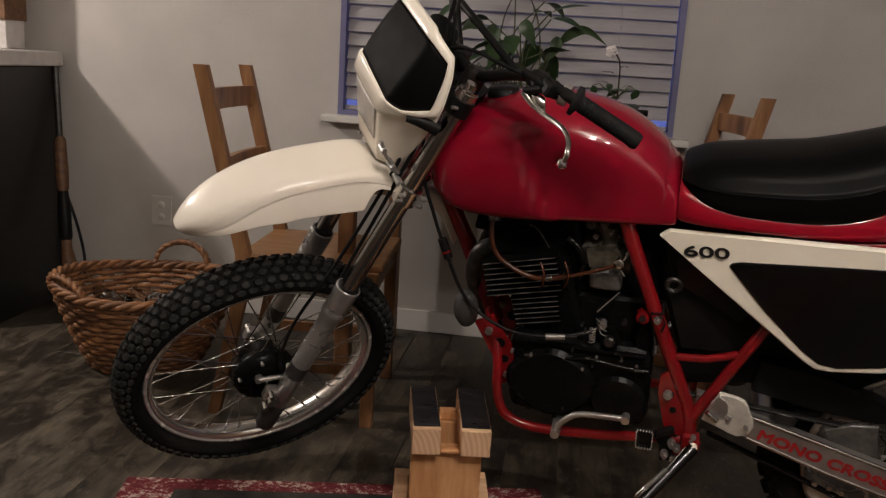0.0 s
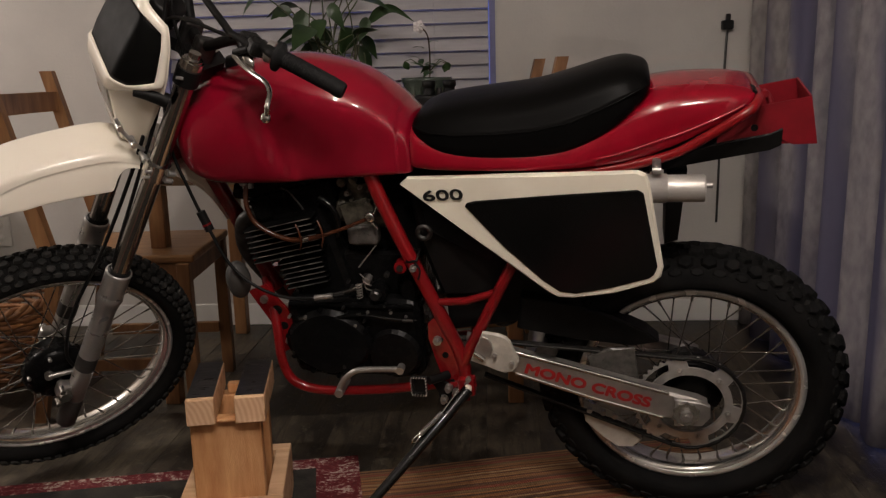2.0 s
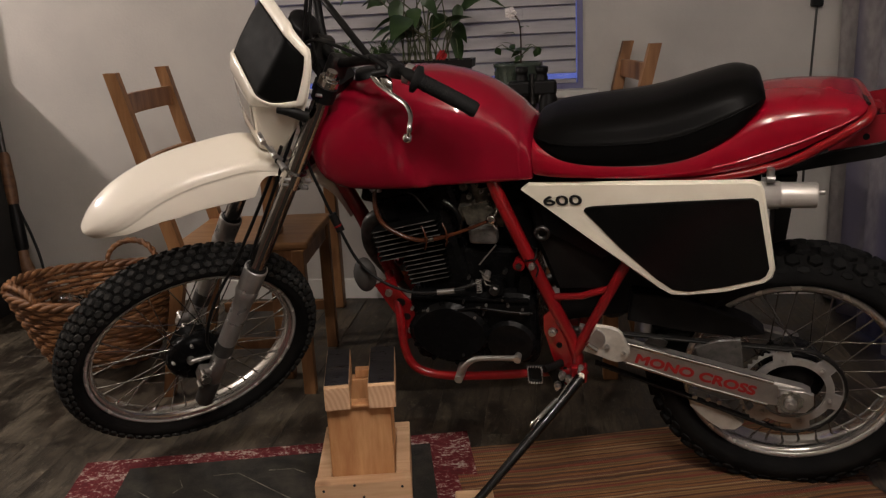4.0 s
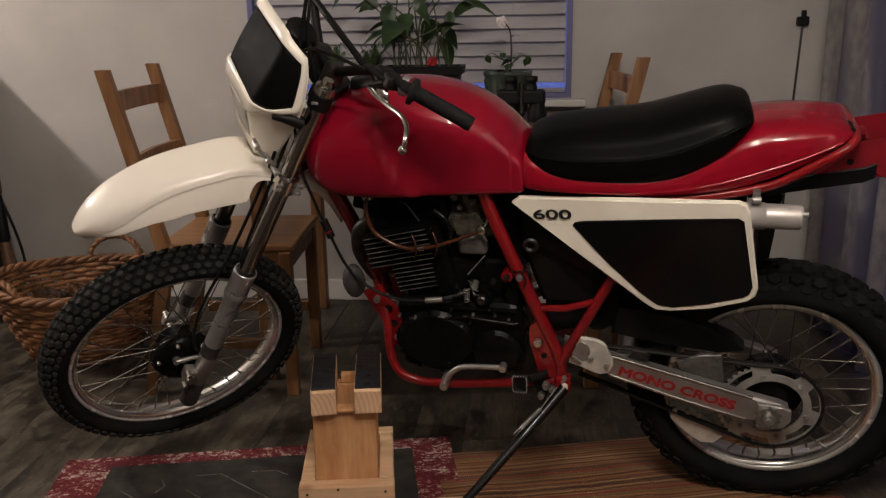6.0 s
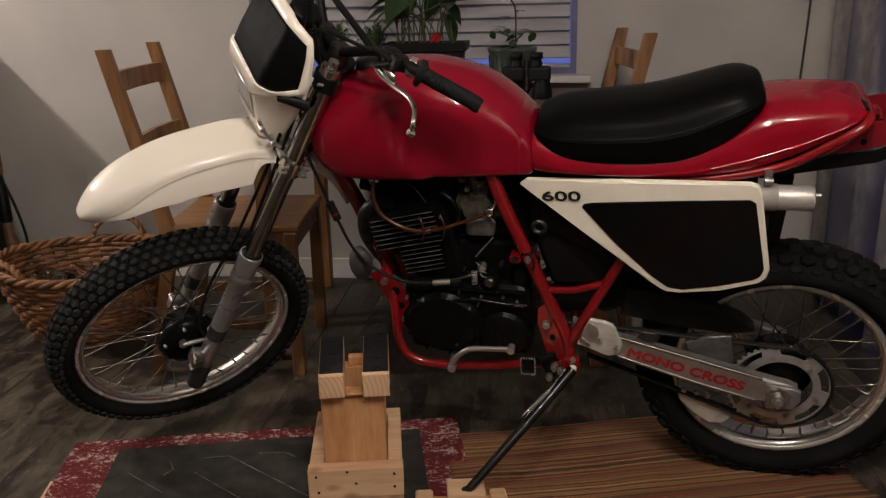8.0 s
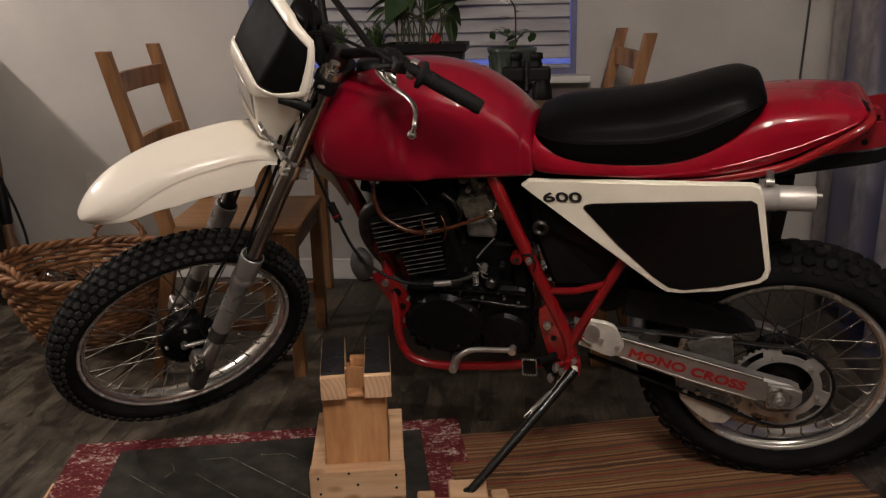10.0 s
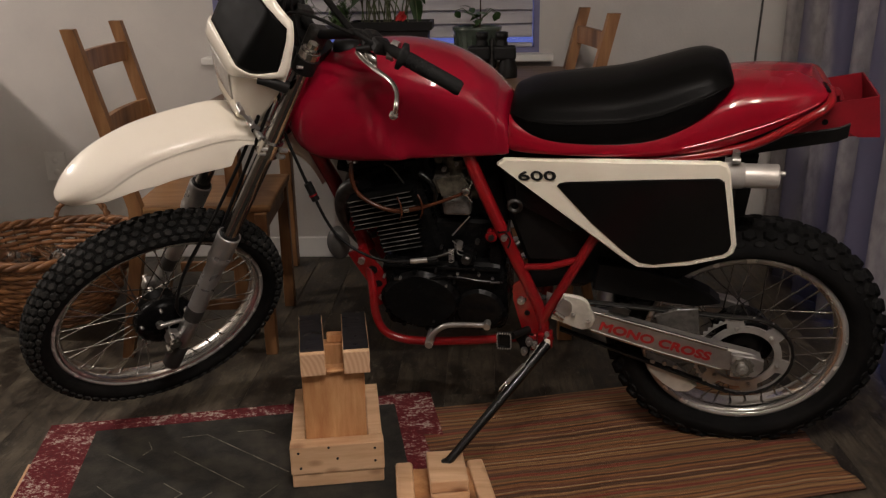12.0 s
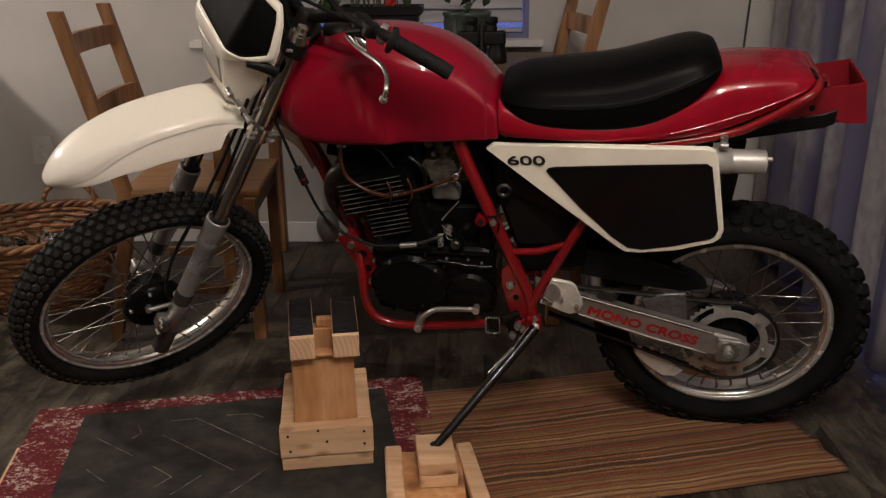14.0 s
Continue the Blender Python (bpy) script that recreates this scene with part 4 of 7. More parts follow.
        bpart("rim_lip", Geo().lathe([(r_rim - lw_, y0 - sy * 0.002), (r_rim - lw_ + 0.001, y0 + sy * 0.002), (r_rim - 0.006, y0 + sy * 0.0032), (r_rim - 0.001, y0 + sy * 0.0028), (r_rim + 0.0008, y0)], 96), "rim_lip", rim, "bright rolled rim edge", at)
    for k in range(n_spoke):
        a = 2 * math.pi * k / n_spoke
        sy = 1 if k % 2 else -1
        lean = 0.62 if (k // 2) % 2 else -0.62
        p0 = Vector((0.047 * math.cos(a + lean * 1.9), sy * (hub - 0.003), 0.047 * math.sin(a + lean * 1.9)))
        p1 = Vector(((r_rim - 0.024) * math.cos(a), sy * 0.005, (r_rim - 0.024) * math.sin(a)))
        nip = p1 + (p0 - p1).normalized() * 0.016
        bpart("spoke", Geo().tube([p0, nip], 0.0017, 5, False).tube([nip, p1], 0.0031, 6, True), "spoke", w, "", at)
    if drum:
        d = bpart("brake_drum", Geo().lathe([(0.0, hub + 0.026), (0.050, hub + 0.026), (0.066, hub + 0.020), (0.076, hub + 0.010), (0.079, hub - 0.002), (0.079, hub - 0.020), (0.0, hub - 0.021)], 40), "engine", w, "black brake plate", at)
        bpart("brake_arm", Geo().tube([(0.03, hub + 0.022, 0.02), (0.032, hub + 0.040, 0.022)], 0.010, 10).tube([(0.032, hub + 0.037, 0.022), (-0.02, hub + 0.040, 0.040), (-0.05, hub + 0.036, 0.034)], [0.007, 0.006, 0.007], 8), "alloy_dull", d, "", at)
        for q in range(6):
            t = 2 * math.pi * q / 6
            bpart("bolt", Geo().tube([(0.068 * math.cos(t), hub + 0.012, 0.068 * math.sin(t)), (0.068 * math.cos(t), hub + 0.024, 0.068 * math.sin(t))], 0.0045, 6), "alloy_dull", d, "", at)
    return w, at


FK = [(0, g_, (0.0098 if abs(g_) < 60 else 0.0092, 0.0078 if abs(g_) < 60 else 0.0055, 0.0085 if abs(g_) < 60 else 0.006), 74, 0.5 * (i_ % 2)) for i_, g_ in enumerate((-66, -44, -22, 0, 22, 44, 66))]
RK = [(0, g_, (0.0150 if abs(g_) < 50 else 0.013, 0.0125 if abs(g_) < 50 else 0.008, 0.0105 if abs(g_) < 50 else 0.004), 42, 0.5 * (i_ % 2)) for i_, g_ in enumerate((-58, -38, -13, 13, 38, 58))]
wheel("front_wheel", (AXLE, 0, 0), STEERED, 0.350, 0.049, 0.281, 0.024, 36, FK, 0.036, True)
rw, RAT = wheel("rear_wheel", (0, 0, 0), LIFT, R_REAR + 0.010, 0.065, 0.243, 0.032, 36, RK, 0.045, False)

# rear hub, sprocket and chain
bpart("hub_shell", Geo().lathe([(0.0, -0.03), (0.069, -0.03), (0.071, 0.0), (0.071, 0.042), (0.066, 0.046), (0.0, 0.047)], 40), "engine", rw, "black hub", RAT)
g = Geo()
ns = 46
outer, inner = [], []
for i in range(ns * 4):
    a = 2 * math.pi * i / (ns * 4)
    outer.append((0.1225 if i % 4 in (1, 2) else 0.1168, a))
rings = []
for y in (0.062, 0.068):
    rings.append([(r * math.cos(a), y, r * math.sin(a)) for r, a in outer])
n = ns * 4
hole = [[(0.1135 * math.cos(2 * math.pi * i / n), y, 0.1135 * math.sin(2 * math.pi * i / n)) for i in range(n)] for y in (0.062, 0.068)]
g.grid([hole[0], rings[0], rings[1], hole[1], hole[0]], False, closed=True)
inner2 = [[(r * math.cos(2 * math.pi * i / n), y, r * math.sin(2 * math.pi * i / n)) for i in range(n)] for r, y in ((0.0765, 0.062), (0.0945, 0.062), (0.0945, 0.068), (0.0765, 0.068), (0.0765, 0.062))]
g.grid(inner2, False, closed=True)
for k in range(6):
    a0 = 2 * math.pi * k / 6 + 0.25
    rows = [[(r * math.cos(a0 + s), y, r * math.sin(a0 + s)) for r, s, y in ((0.0935, -0.24, 0.0623), (0.0935, 0.24, 0.0623), (0.0935, 0.24, 0.0677), (0.0935, -0.24, 0.0677))],
            [(r * math.cos(a0 + s), y, r * math.sin(a0 + s)) for r, s, y in ((0.1145, -0.17, 0.0623), (0.1145, 0.17, 0.0623), (0.1145, 0.17, 0.0677), (0.1145, -0.17, 0.0677))]]
    g.grid(rows, False, closed=True)
SAT = RAT @ Matrix.Translation((0.004, 0.010, -0.011)) @ Matrix.Diagonal((0.96, 1, 0.96, 1))
sprocket = bpart("sprocket", g, "sprocket", rw, "silver toothed sprocket", SAT)
for k in range(6):
    a0 = 2 * math.pi * k / 6 + 0.25
    bpart("bolt", Geo().tube([(0.0885 * math.cos(a0), 0.066, 0.0885 * math.sin(a0)), (0.0885 * math.cos(a0), 0.073, 0.0885 * math.sin(a0)), (0.0885 * math.cos(a0), 0.0731, 0.0885 * math.sin(a0)), (0.0885 * math.cos(a0), 0.077, 0.0885 * math.sin(a0))], [0.0066, 0.0066, 0.004, 0.004], 8, smooth=False), "alloy_dull", sprocket, "", SAT)
g = Geo()
run = [(0.50 + (0.022 - 0.50) * i / 60, 0.075, 0.136 + (0.103 - 0.136) * i / 60) for i in range(61)]
for k in range(16):
    a = math.pi / 2 + math.pi * k / 15
    run.append((0.004 + 0.115 * math.cos(a), 0.075, -0.011 + 0.115 * math.sin(a)))
run += [(0.022 + 0.42 * i / 50, 0.075, -0.124 + 0.166 * i / 50) for i in range(1, 51)]
for i in range(0, len(run) - 1):
    p, q = Vector(run[i]), Vector(run[i + 1])
    d = (q - p).normalized()
    o = 0.0045 if i % 2 else 0.0025
    for sgn in (-1, 1):
        off = Vector((0, sgn * o, 0))
        g.tube([p + off - d * 0.003, p + off + d * (0.004 + (q - p).length)], 0.0042, 6)
bpart("drive_chain", g, "chain", None, "dark drive chain")

# swinging arm
def beam(sgn):
    up_e = [(0.478, 0.150), (0.448, 0.155), (0.41, 0.143), (0.368, 0.130), (0.302, 0.113), (0.21, 0.088), (0.13, 0.066), (0.06, 0.047), (-0.010, 0.030), (-0.030, 0.020)]
    lo_e = [(0.478, 0.112), (0.448, 0.100), (0.41, 0.090), (0.36, 0.074), (0.30, 0.054), (0.205, 0.022), (0.13, 0.000), (0.057, -0.020), (-0.010, -0.024), (-0.030, -0.016)]
    out = Geo()
    rows = []
    for (ua, wa), (ub, wb) in zip(up_e, lo_e):
        v0, v1 = (0.066, 0.090) if ua > 0.47 else (0.088, 0.114) if ua > 0.44 else (0.092, 0.122)
        r = 0.005
        rows.append([(ua, sgn * (v0), wa - r), (ua, sgn * (v0 + r), wa), (ua, sgn * (v1 - r), wa), (ua, sgn * v1, wa - r), (ub, sgn * v1, wb + r), (ub, sgn * (v1 - r), wb), (ub, sgn * (v0 + r), wb), (ub, sgn * v0, wb + r)])
    out.grid(rows, False, closed=True, cap=True)
    return out


arm = bpart("swinging_arm", beam(1), "alloy_dull", None, "brushed alloy swinging arm with red lettering")
bpart("arm_beam", beam(-1), "alloy_dull", arm)
bpart("edge_bead", Geo().tube([(0.40, 0.120, 0.139), (0.302, 0.120, 0.112), (0.21, 0.120, 0.087), (0.05, 0.120, 0.043)], 0.0045, 8), "alloy", arm)
bpart("edge_bead", Geo().tube([(0.37, 0.120, 0.078), (0.30, 0.120, 0.055), (0.205, 0.120, 0.023), (0.06, 0.120, -0.018)], 0.0045, 8), "alloy", arm)
bpart("cross_tube", Geo().tube([(0.33, -0.1, 0.075), (0.33, 0.1, 0.075)], 0.028, 16), "alloy_dull", arm)
bpart("axle_plate", Geo().prism([(0.036, -0.030), (-0.02, -0.028), (-0.036, -0.006), (-0.034, 0.022), (-0.014, 0.030), (0.04, 0.036)][::-1], 0.012, Matrix.Translation((0, 0.121, 0)), 0.002), "alloy_dull", arm)
cam_pts = [(0.024 * (1 + 0.20 * (k % 2)) * math.cos(2 * math.pi * k / 20), 0.026 * (1 + 0.12 * (k % 2)) * math.sin(2 * math.pi * k / 20)) for k in range(20)]
bpart("chain_adjuster", Geo().prism([(0.014 + x, 0.004 + z) for x, z in cam_pts][::-1], 0.006, Matrix.Translation((0, 0.133, 0))), "alloy", arm)
bpart("axle_nut", Geo().tube([(0.014, 0.138, 0.004), (0.014, 0.148, 0.004)], 0.0135, 6).tube([(0.014, 0.147, 0.004), (0.014, 0.155, 0.004)], 0.007, 10), "alloy_dull", arm)
bpart("pivot_casting", Geo().prism([(0.436, 0.183), (0.425, 0.182), (0.400, 0.178), (0.386, 0.172), (0.378, 0.162), (0.372, 0.146), (0.363, 0.126), (0.361, 0.112), (0.366, 0.098), (0.376, 0.088), (0.391, 0.084), (0.408, 0.089), (0.430, 0.099), (0.464, 0.112)][::-1], 0.012, Matrix.Translation((0, 0.120, 0)), 0.003), "casting", arm, "pale worn cast alloy pivot lug")
bpart("pivot_plate", Geo().prism([(0.454, 0.142), (0.446, 0.160), (0.440, 0.172), (0.435, 0.176), (0.424, 0.171), (0.416, 0.158), (0.415, 0.142), (0.422, 0.126), (0.443, 0.126), (0.455, 0.132)][::-1], 0.005, Matrix.Translation((0, 0.131, 0)), 0.0015), "alloy_dull", arm, "grey steel plate on the pivot lug")
bpart("pivot_pin", Geo().tube([(0.456, 0.139, 0.138), (0.434, 0.139, 0.121)], 0.0062, 10), "alloy", arm)
for u, w in ((0.376, 0.112), (0.412, 0.129)):
    bpart("bolt", Geo().tube([(u, 0.129, w), (u, 0.137, w), (u, 0.1371, w), (u, 0.141, w)], [0.0056, 0.0056, 0.0034, 0.0034], 8, smooth=False), "alloy_dull", arm)
bpart("chain_guide", Geo().prism([(0.228, -0.038), (0.165, -0.062), (0.100, -0.120), (0.118, -0.140), (0.150, -0.142), (0.185, -0.118), (0.225, -0.075)], 0.030, Matrix.Translation((0, 0.040, 0)), 0.004), "pale_plastic", arm, "white plastic chain guide")
for u, w in ((0.215, -0.040), (0.185, -0.044), (0.16, -0.052)):
    bpart("bolt", Geo().tube([(u, 0.070, w), (u, 0.082, w)], 0.006, 8), "alloy_dull", arm)
bpart("chain_guard", Geo().prism([(0.220, 0.104), (0.170, 0.126), (0.121, 0.130), (0.111, 0.053), (0.150, 0.045), (0.208, 0.065)][::-1], 0.012, Matrix.Translation((0, 0.075, 0)), 0.003), "smoky", arm, "cloudy plastic chain guard")
bpart("bracket", Geo().prism([(0.330, 0.128), (0.285, 0.118), (0.278, 0.134), (0.292, 0.142), (0.318, 0.144)][::-1], 0.004, Matrix.Translation((0, 0.109, 0)), 0.001), "steel_dark", arm)


def letters(text, height, place_m, mat, parent, name, label, spread=1.0, slant=0.0, bold=0.0):
    cu = bpy.data.curves.new(name, "FONT")
    cu.body, cu.size, cu.extrude = text, 1.0, 0.0
    cu.align_x, cu.align_y = "CENTER", "CENTER"
    tmp = bpy.data.objects.new(name, cu)
    scene.collection.objects.link(tmp)
    bpy.context.view_layer.update()
    me = bpy.data.meshes.new_from_object(tmp.evaluated_get(bpy.context.evaluated_depsgraph_get()))
    bpy.data.objects.remove(tmp)
    sh = Matrix.Identity(4)
    sh[0][1] = slant
    me.transform(Matrix.Diagonal((height * spread, height, 1, 1)) @ sh)
    bm = bmesh.new()
    for k, (dx, dy) in enumerate(((0, 0), (1, 0), (-1, 0), (0, 1), (0, -1), (0.7, 0.7), (-0.7, 0.7), (0.7, -0.7), (-0.7, -0.7))):
        cp = me.copy()
        cp.transform(place_m @ Matrix.Translation((dx * bold, dy * bold, 0.00008 * k)))
        bm.from_mesh(cp)
        bpy.data.meshes.remove(cp)
    bm.to_mesh(me)
    bm.free()
    me.name = name
    me.materials.clear()
    return obj(name, me, mat, parent, label)


def face_left(u, v, w, ang, yaw=0.0):
    """Lettering on a plane that faces the bike's left, reading from front to rear."""
    return LIFT @ Matrix.Translation((u, v, w)) @ Matrix.Rotation(radians(yaw), 4, "Z") @ Matrix.Rotation(radians(ang), 4, "Y") @ Matrix.Rotation(math.pi, 4, "Z") @ Matrix.Rotation(math.pi / 2, 4, "X")


letters("MONO CROSS", 0.033, face_left(0.2180, 0.1230, 0.0555, -16.0), "red_text", arm, "lettering", "red words MONO CROSS", 1.27, 0.0, 0.0017)

# frame
fr = bpart("frame", Geo().tube([(1.02, 0, 0.50), (0.985, 0, 0.56), (0.90, 0, 0.555), (0.70, 0, 0.56), (0.56, 0, 0.53)], 0.024, 12).tube([(1.018, 0, 0.722), (1.128, 0, 0.530)], 0.030, 16), "frame_red", None, "bright red enamelled tubular frame")
bpart("down_tube", Geo().tube([(1.055, 0, 0.52), (1.005, 0, 0.40), (0.955, 0, 0.26), (0.935, 0, 0.21)], 0.0185, 14), "frame_red", fr)
for sgn in (1, -1):
    mm = (lambda p: p) if sgn > 0 else mirrored
    bpart("cradle_tube", Geo().tube(mm(curve([(0.945, 0.03, 0.25), (0.918, 0.075, 0.205), (0.907, 0.098, 0.150), (0.905, 0.106, 0.085), (0.889, 0.108, 0.034), (0.852, 0.108, 0.011), (0.79, 0.108, 0.005), (0.67, 0.108, 0.015), (0.58, 0.108, 0.028), (0.50, 0.105, 0.038)], 5)), 0.0110, 14), "frame_red", fr)
    bpart("rear_tube", Geo().tube(mm([(0.668, 0.080, 0.555), (0.640, 0.093, 0.480), (0.598, 0.10, 0.376), (0.538, 0.10, 0.228), (0.498, 0.10, 0.130), (0.484, 0.10, 0.075), (0.488, 0.10, 0.020)]), 0.0152, 12), "frame_red", fr)
    bpart("subframe_tube", Geo().tube(mm([(0.487, 0.103, 0.088), (0.395, 0.108, 0.28), (0.340, 0.11, 0.39), (0.25, 0.11, 0.52)]), 0.0125, 10), "frame_red", fr)
    bpart("brace_tube", Geo().tube(mm([(0.548, 0.10, 0.235), (0.47, 0.104, 0.243), (0.402, 0.107, 0.268)]), 0.0085, 10), "frame_red", fr)
    bpart("rear_rail", Geo().tube(mm(curve([(0.30, 0.118, 0.527), (0.20, 0.119, 0.538), (0.119, 0.12, 0.553), (0.054, 0.12, 0.573), (-0.007, 0.12, 0.609), (-0.054, 0.119, 0.640), (-0.076, 0.108, 0.654), (-0.087, 0.075, 0.660), (-0.088, 0.0, 0.662)], 5)), 0.0095, 10), "frame_red", fr)
    g = Geo().prism([(0.535, 0.21), (0.49, 0.09), (0.475, 0.04), (0.475, -0.005), (0.51, -0.01), (0.528, 0.03), (0.546, 0.10), (0.557, 0.15), (0.556, 0.19)], 0.006, Matrix.Translation((0, 0.104 if sgn > 0 else -0.11, 0)))
    if sgn < 0:
        continue
    gp = bpart("gusset_plate", g, "frame_red", fr)
    for u, w, r in ((0.523, 0.112, 0.0070), (0.530, 0.15, 0.0055), (0.512, 0.045, 0.0055)):
        y0 = 0.1105 if sgn > 0 else -0.1125
        bpart("hole", Geo().tube([(u, y0 - 0.0015, w), (u, y0 + 0.002, w)], r, 14), "black", gp)
# front engine plates with holes
for y in (0.060, -0.066):
    gp = bpart("engine_plate", Geo().prism([(0.965, 0.245), (0.925, 0.262), (0.880, 0.20), (0.868, 0.15), (0.875, 0.105), (0.905, 0.09), (0.915, 0.15)][::-1], 0.006, Matrix.Translation((0, y + 0.02, 0)), 0.0), "frame_red", fr)
    for u, w, r in ((0.905, 0.20, 0.0115), (0.894, 0.160, 0.0095)):
        bpart("hole", Geo().tube([(u, y + 0.0195, w), (u, y + 0.0275, w)], r, 16), "black", gp)
    bpart("bolt", Geo().tube([(0.930, y + 0.02, 0.228), (0.930, y + 0.036, 0.228)], 0.009, 6), "alloy_dull", fr)
    bpart("bolt", Geo().tube([(0.888, y + 0.02, 0.122), (0.888, y + 0.034, 0.122)], 0.008, 6), "alloy_dull", fr)
for u, v, w, r in ((0.537, 0.111, 0.151, 0.0125), (0.505, 0.112, 0.020, 0.011), (0.478, 0.112, 0.05, 0.010), (0.575, 0.112, 0.325, 0.010), (0.51, 0.112, -0.01, 0.011)):
    bpart("bolt", Geo().tube([(u, v, w), (u, v + 0.010, w), (u, v + 0.0101, w), (u, v + 0.017, w)], [r * 0.78, r * 0.78, r * 0.45, r * 0.45], 8, smooth=False), "alloy_dull", fr)

# engine
eng = bpart("engine", Geo().box((0.575, -0.12, 0.030), (0.885, 0.094, 0.235), 0.030, None, 3), "engine", None, "black single-cylinder engine")
cover = []
for k in range(36):
    a = 2 * math.pi * k / 36
    cover.append((0.785 + 0.092 * math.cos(a) * (1 + 0.10 * math.cos(2 * a)), 0.130 + 0.086 * math.sin(a)))
bpart("side_cover", Geo().prism(cover[::-1], 0.022, Matrix.Translation((0, 0.092, 0)), 0.012), "engine", eng)
cover = [(0.64 + 0.062 * math.cos(2 * math.pi * k / 24), 0.105 + 0.062 * math.sin(2 * math.pi * k / 24)) for k in range(24)]
bpart("sprocket_cover", Geo().prism(cover[::-1], 0.016, Matrix.Translation((0, 0.092, 0)), 0.008), "engine", eng)
for k in range(10):
    a = 2 * math.pi * k / 10 + 0.2
    bpart("bolt", Geo().tube([(0.785 + 0.096 * math.cos(a), 0.090, 0.130 + 0.084 * math.sin(a)), (0.785 + 0.096 * math.cos(a), 0.112, 0.130 + 0.084 * math.sin(a))], 0.0055, 6), "engine", eng)
for u, v, w in ((0.831, 0.108, 0.196), (0.876, 0.090, 0.187), (0.692, 0.091, 0.205), (0.607, 0.091, 0.196), (0.719, 0.106, 0.178), (0.640, 0.091, 0.205)):
    bpart("bolt", Geo().tube([(u, v - 0.006, w), (u, v + 0.007, w)], 0.0036, 8), "alloy_dull", eng, "small bright bolt")
bpart("filler_cap", Geo().tube([(0.668, 0.06, 0.250), (0.668, 0.106, 0.250), (0.668, 0.110, 0.250)], [0.0125, 0.0125, 0.009], 8, smooth=False), "steel_dark", eng, "dull steel filler cap")
bpart("filler_neck", Geo().tube([(0.668, 0.04, 0.246), (0.668, 0.094, 0.249)], 0.021, 16), "engine", eng)
bpart("upper_case", Geo().box((0.58, -0.10, 0.20), (0.86, 0.058, 0.335), 0.02, None, 3), "engine", eng)
bpart("inlet_boot", Geo().box((0.565, -0.07, 0.30), (0.745, 0.030, 0.525), 0.02), "engine", eng)
bpart("clutch_arm", Geo().tube([(0.69, 0.060, 0.235), (0.69, 0.080, 0.285)], 0.010, 10).tube(curve([(0.69, 0.085, 0.272), (0.72, 0.1, 0.262), (0.765, 0.108, 0.250)]), 0.0045, 8), "steel_dark", eng)
bpart("nut", Geo().tube([(0.685, 0.075, 0.281), (0.685, 0.098, 0.281)], 0.008, 6), "alloy_dull", eng)
bpart("spring", Geo().tube([(0.705 + 0.0065 * math.cos(i * 0.8), 0.095 + 0.0065 * math.sin(i * 0.8), 0.240 + 0.0008 * i) for i in range(44)], 0.0013, 5), "alloy_dull", eng)
# cylinder leaning slightly ahead
CYL = Matrix.Translation((0.775, 0, 0.235)) @ Matrix.Rotation(radians(13), 4, "Y")
cyl = bpart("cylinder", Geo().box((-0.055, -0.062, -0.02), (0.085, 0.070, 0.26), 0.02, CYL), "engine", eng)


def fin_plate(z, lx0, lx1, hy, edge):
    """A dark cooling fin with a worn bright edge along its outer side."""
    f = bpart("cooling_fin", Geo().box((lx0, -hy, z - 0.0017), (lx1, hy, z + 0.0017), 0.0008, CYL, 1), "fin_dark", cyl)
    bpart("fin_edge", Geo().box((lx0 + 0.004, hy - 0.001, z - 0.0010), (lx1 - 0.004, hy + 0.0008, z + 0.0010), 0.0, CYL), edge, f)


for k in range(6):
    fin_plate(0.040 + 0.0118 * k, -0.012 - 0.001 * k, 0.092, 0.088, "fin_dim")
for k in range(7):
    fin_plate(0.119 + 0.0124 * k, -0.032, 0.138 - 0.001 * k, 0.102, "fin")
bpart("cylinder_head", Geo().box((-0.085, -0.085, 0.190), (0.112, 0.070, 0.258), 0.016, CYL), "engine", eng)
bpart("rocker_cover", Geo().box((-0.085, -0.078, 0.250), (0.120, 0.078, 0.300), 0.022, CYL, 3), "engine", eng)
for y in (-0.05, 0.05):
    bpart("valve_cap", Geo().tube([CYL @ Vector((0.10, y, 0.262)), CYL @ Vector((0.134, y, 0.278))], 0.020, 6), "engine", eng)
bpart("decompressor_rod", Geo().tube(curve([(0.850, 0.088, 0.492), (0.832, 0.091, 0.484), (0.806, 0.092, 0.446)]), 0.0020, 6), "steel_dark", eng, "thin steel rod")
# exhaust pipes
for y in (-0.045, 0.045):
    bpart("exhaust_pipe", Geo().tube(curve([CYL @ Vector((0.10, y, 0.215)), (0.965, y * 1.1, 0.395), (0.985, y * 0.8 - 0.03, 0.30), (0.945, y * 0.3 - 0.09, 0.16), (0.86, -0.135, 0.10), (0.60, -0.14, 0.12), (0.42, -0.15, 0.30), (0.25, -0.155, 0.42)], 5), 0.0185, 12), "steel_dark", None, "dark steel exhaust pipe")
# carburettor and inlet
carb = bpart("carburettor", Geo().tube([(0.745, 0.030, 0.430), (0.640, 0.030, 0.415)], 0.034, 18), "carb", None, "dull oxidised carburettor with silver fittings")
bpart("float_bowl", Geo().box((0.662, 0.008, 0.345), (0.722, 0.060, 0.408), 0.010, None, 3), "carb", carb)
bpart("slide_housing", Geo().tube([(0.690, 0.034, 0.425), (0.690, 0.034, 0.470), (0.690, 0.034, 0.476), (0.690, 0.034, 0.492)], [0.031, 0.029, 0.033, 0.032], 18), "carb", carb)
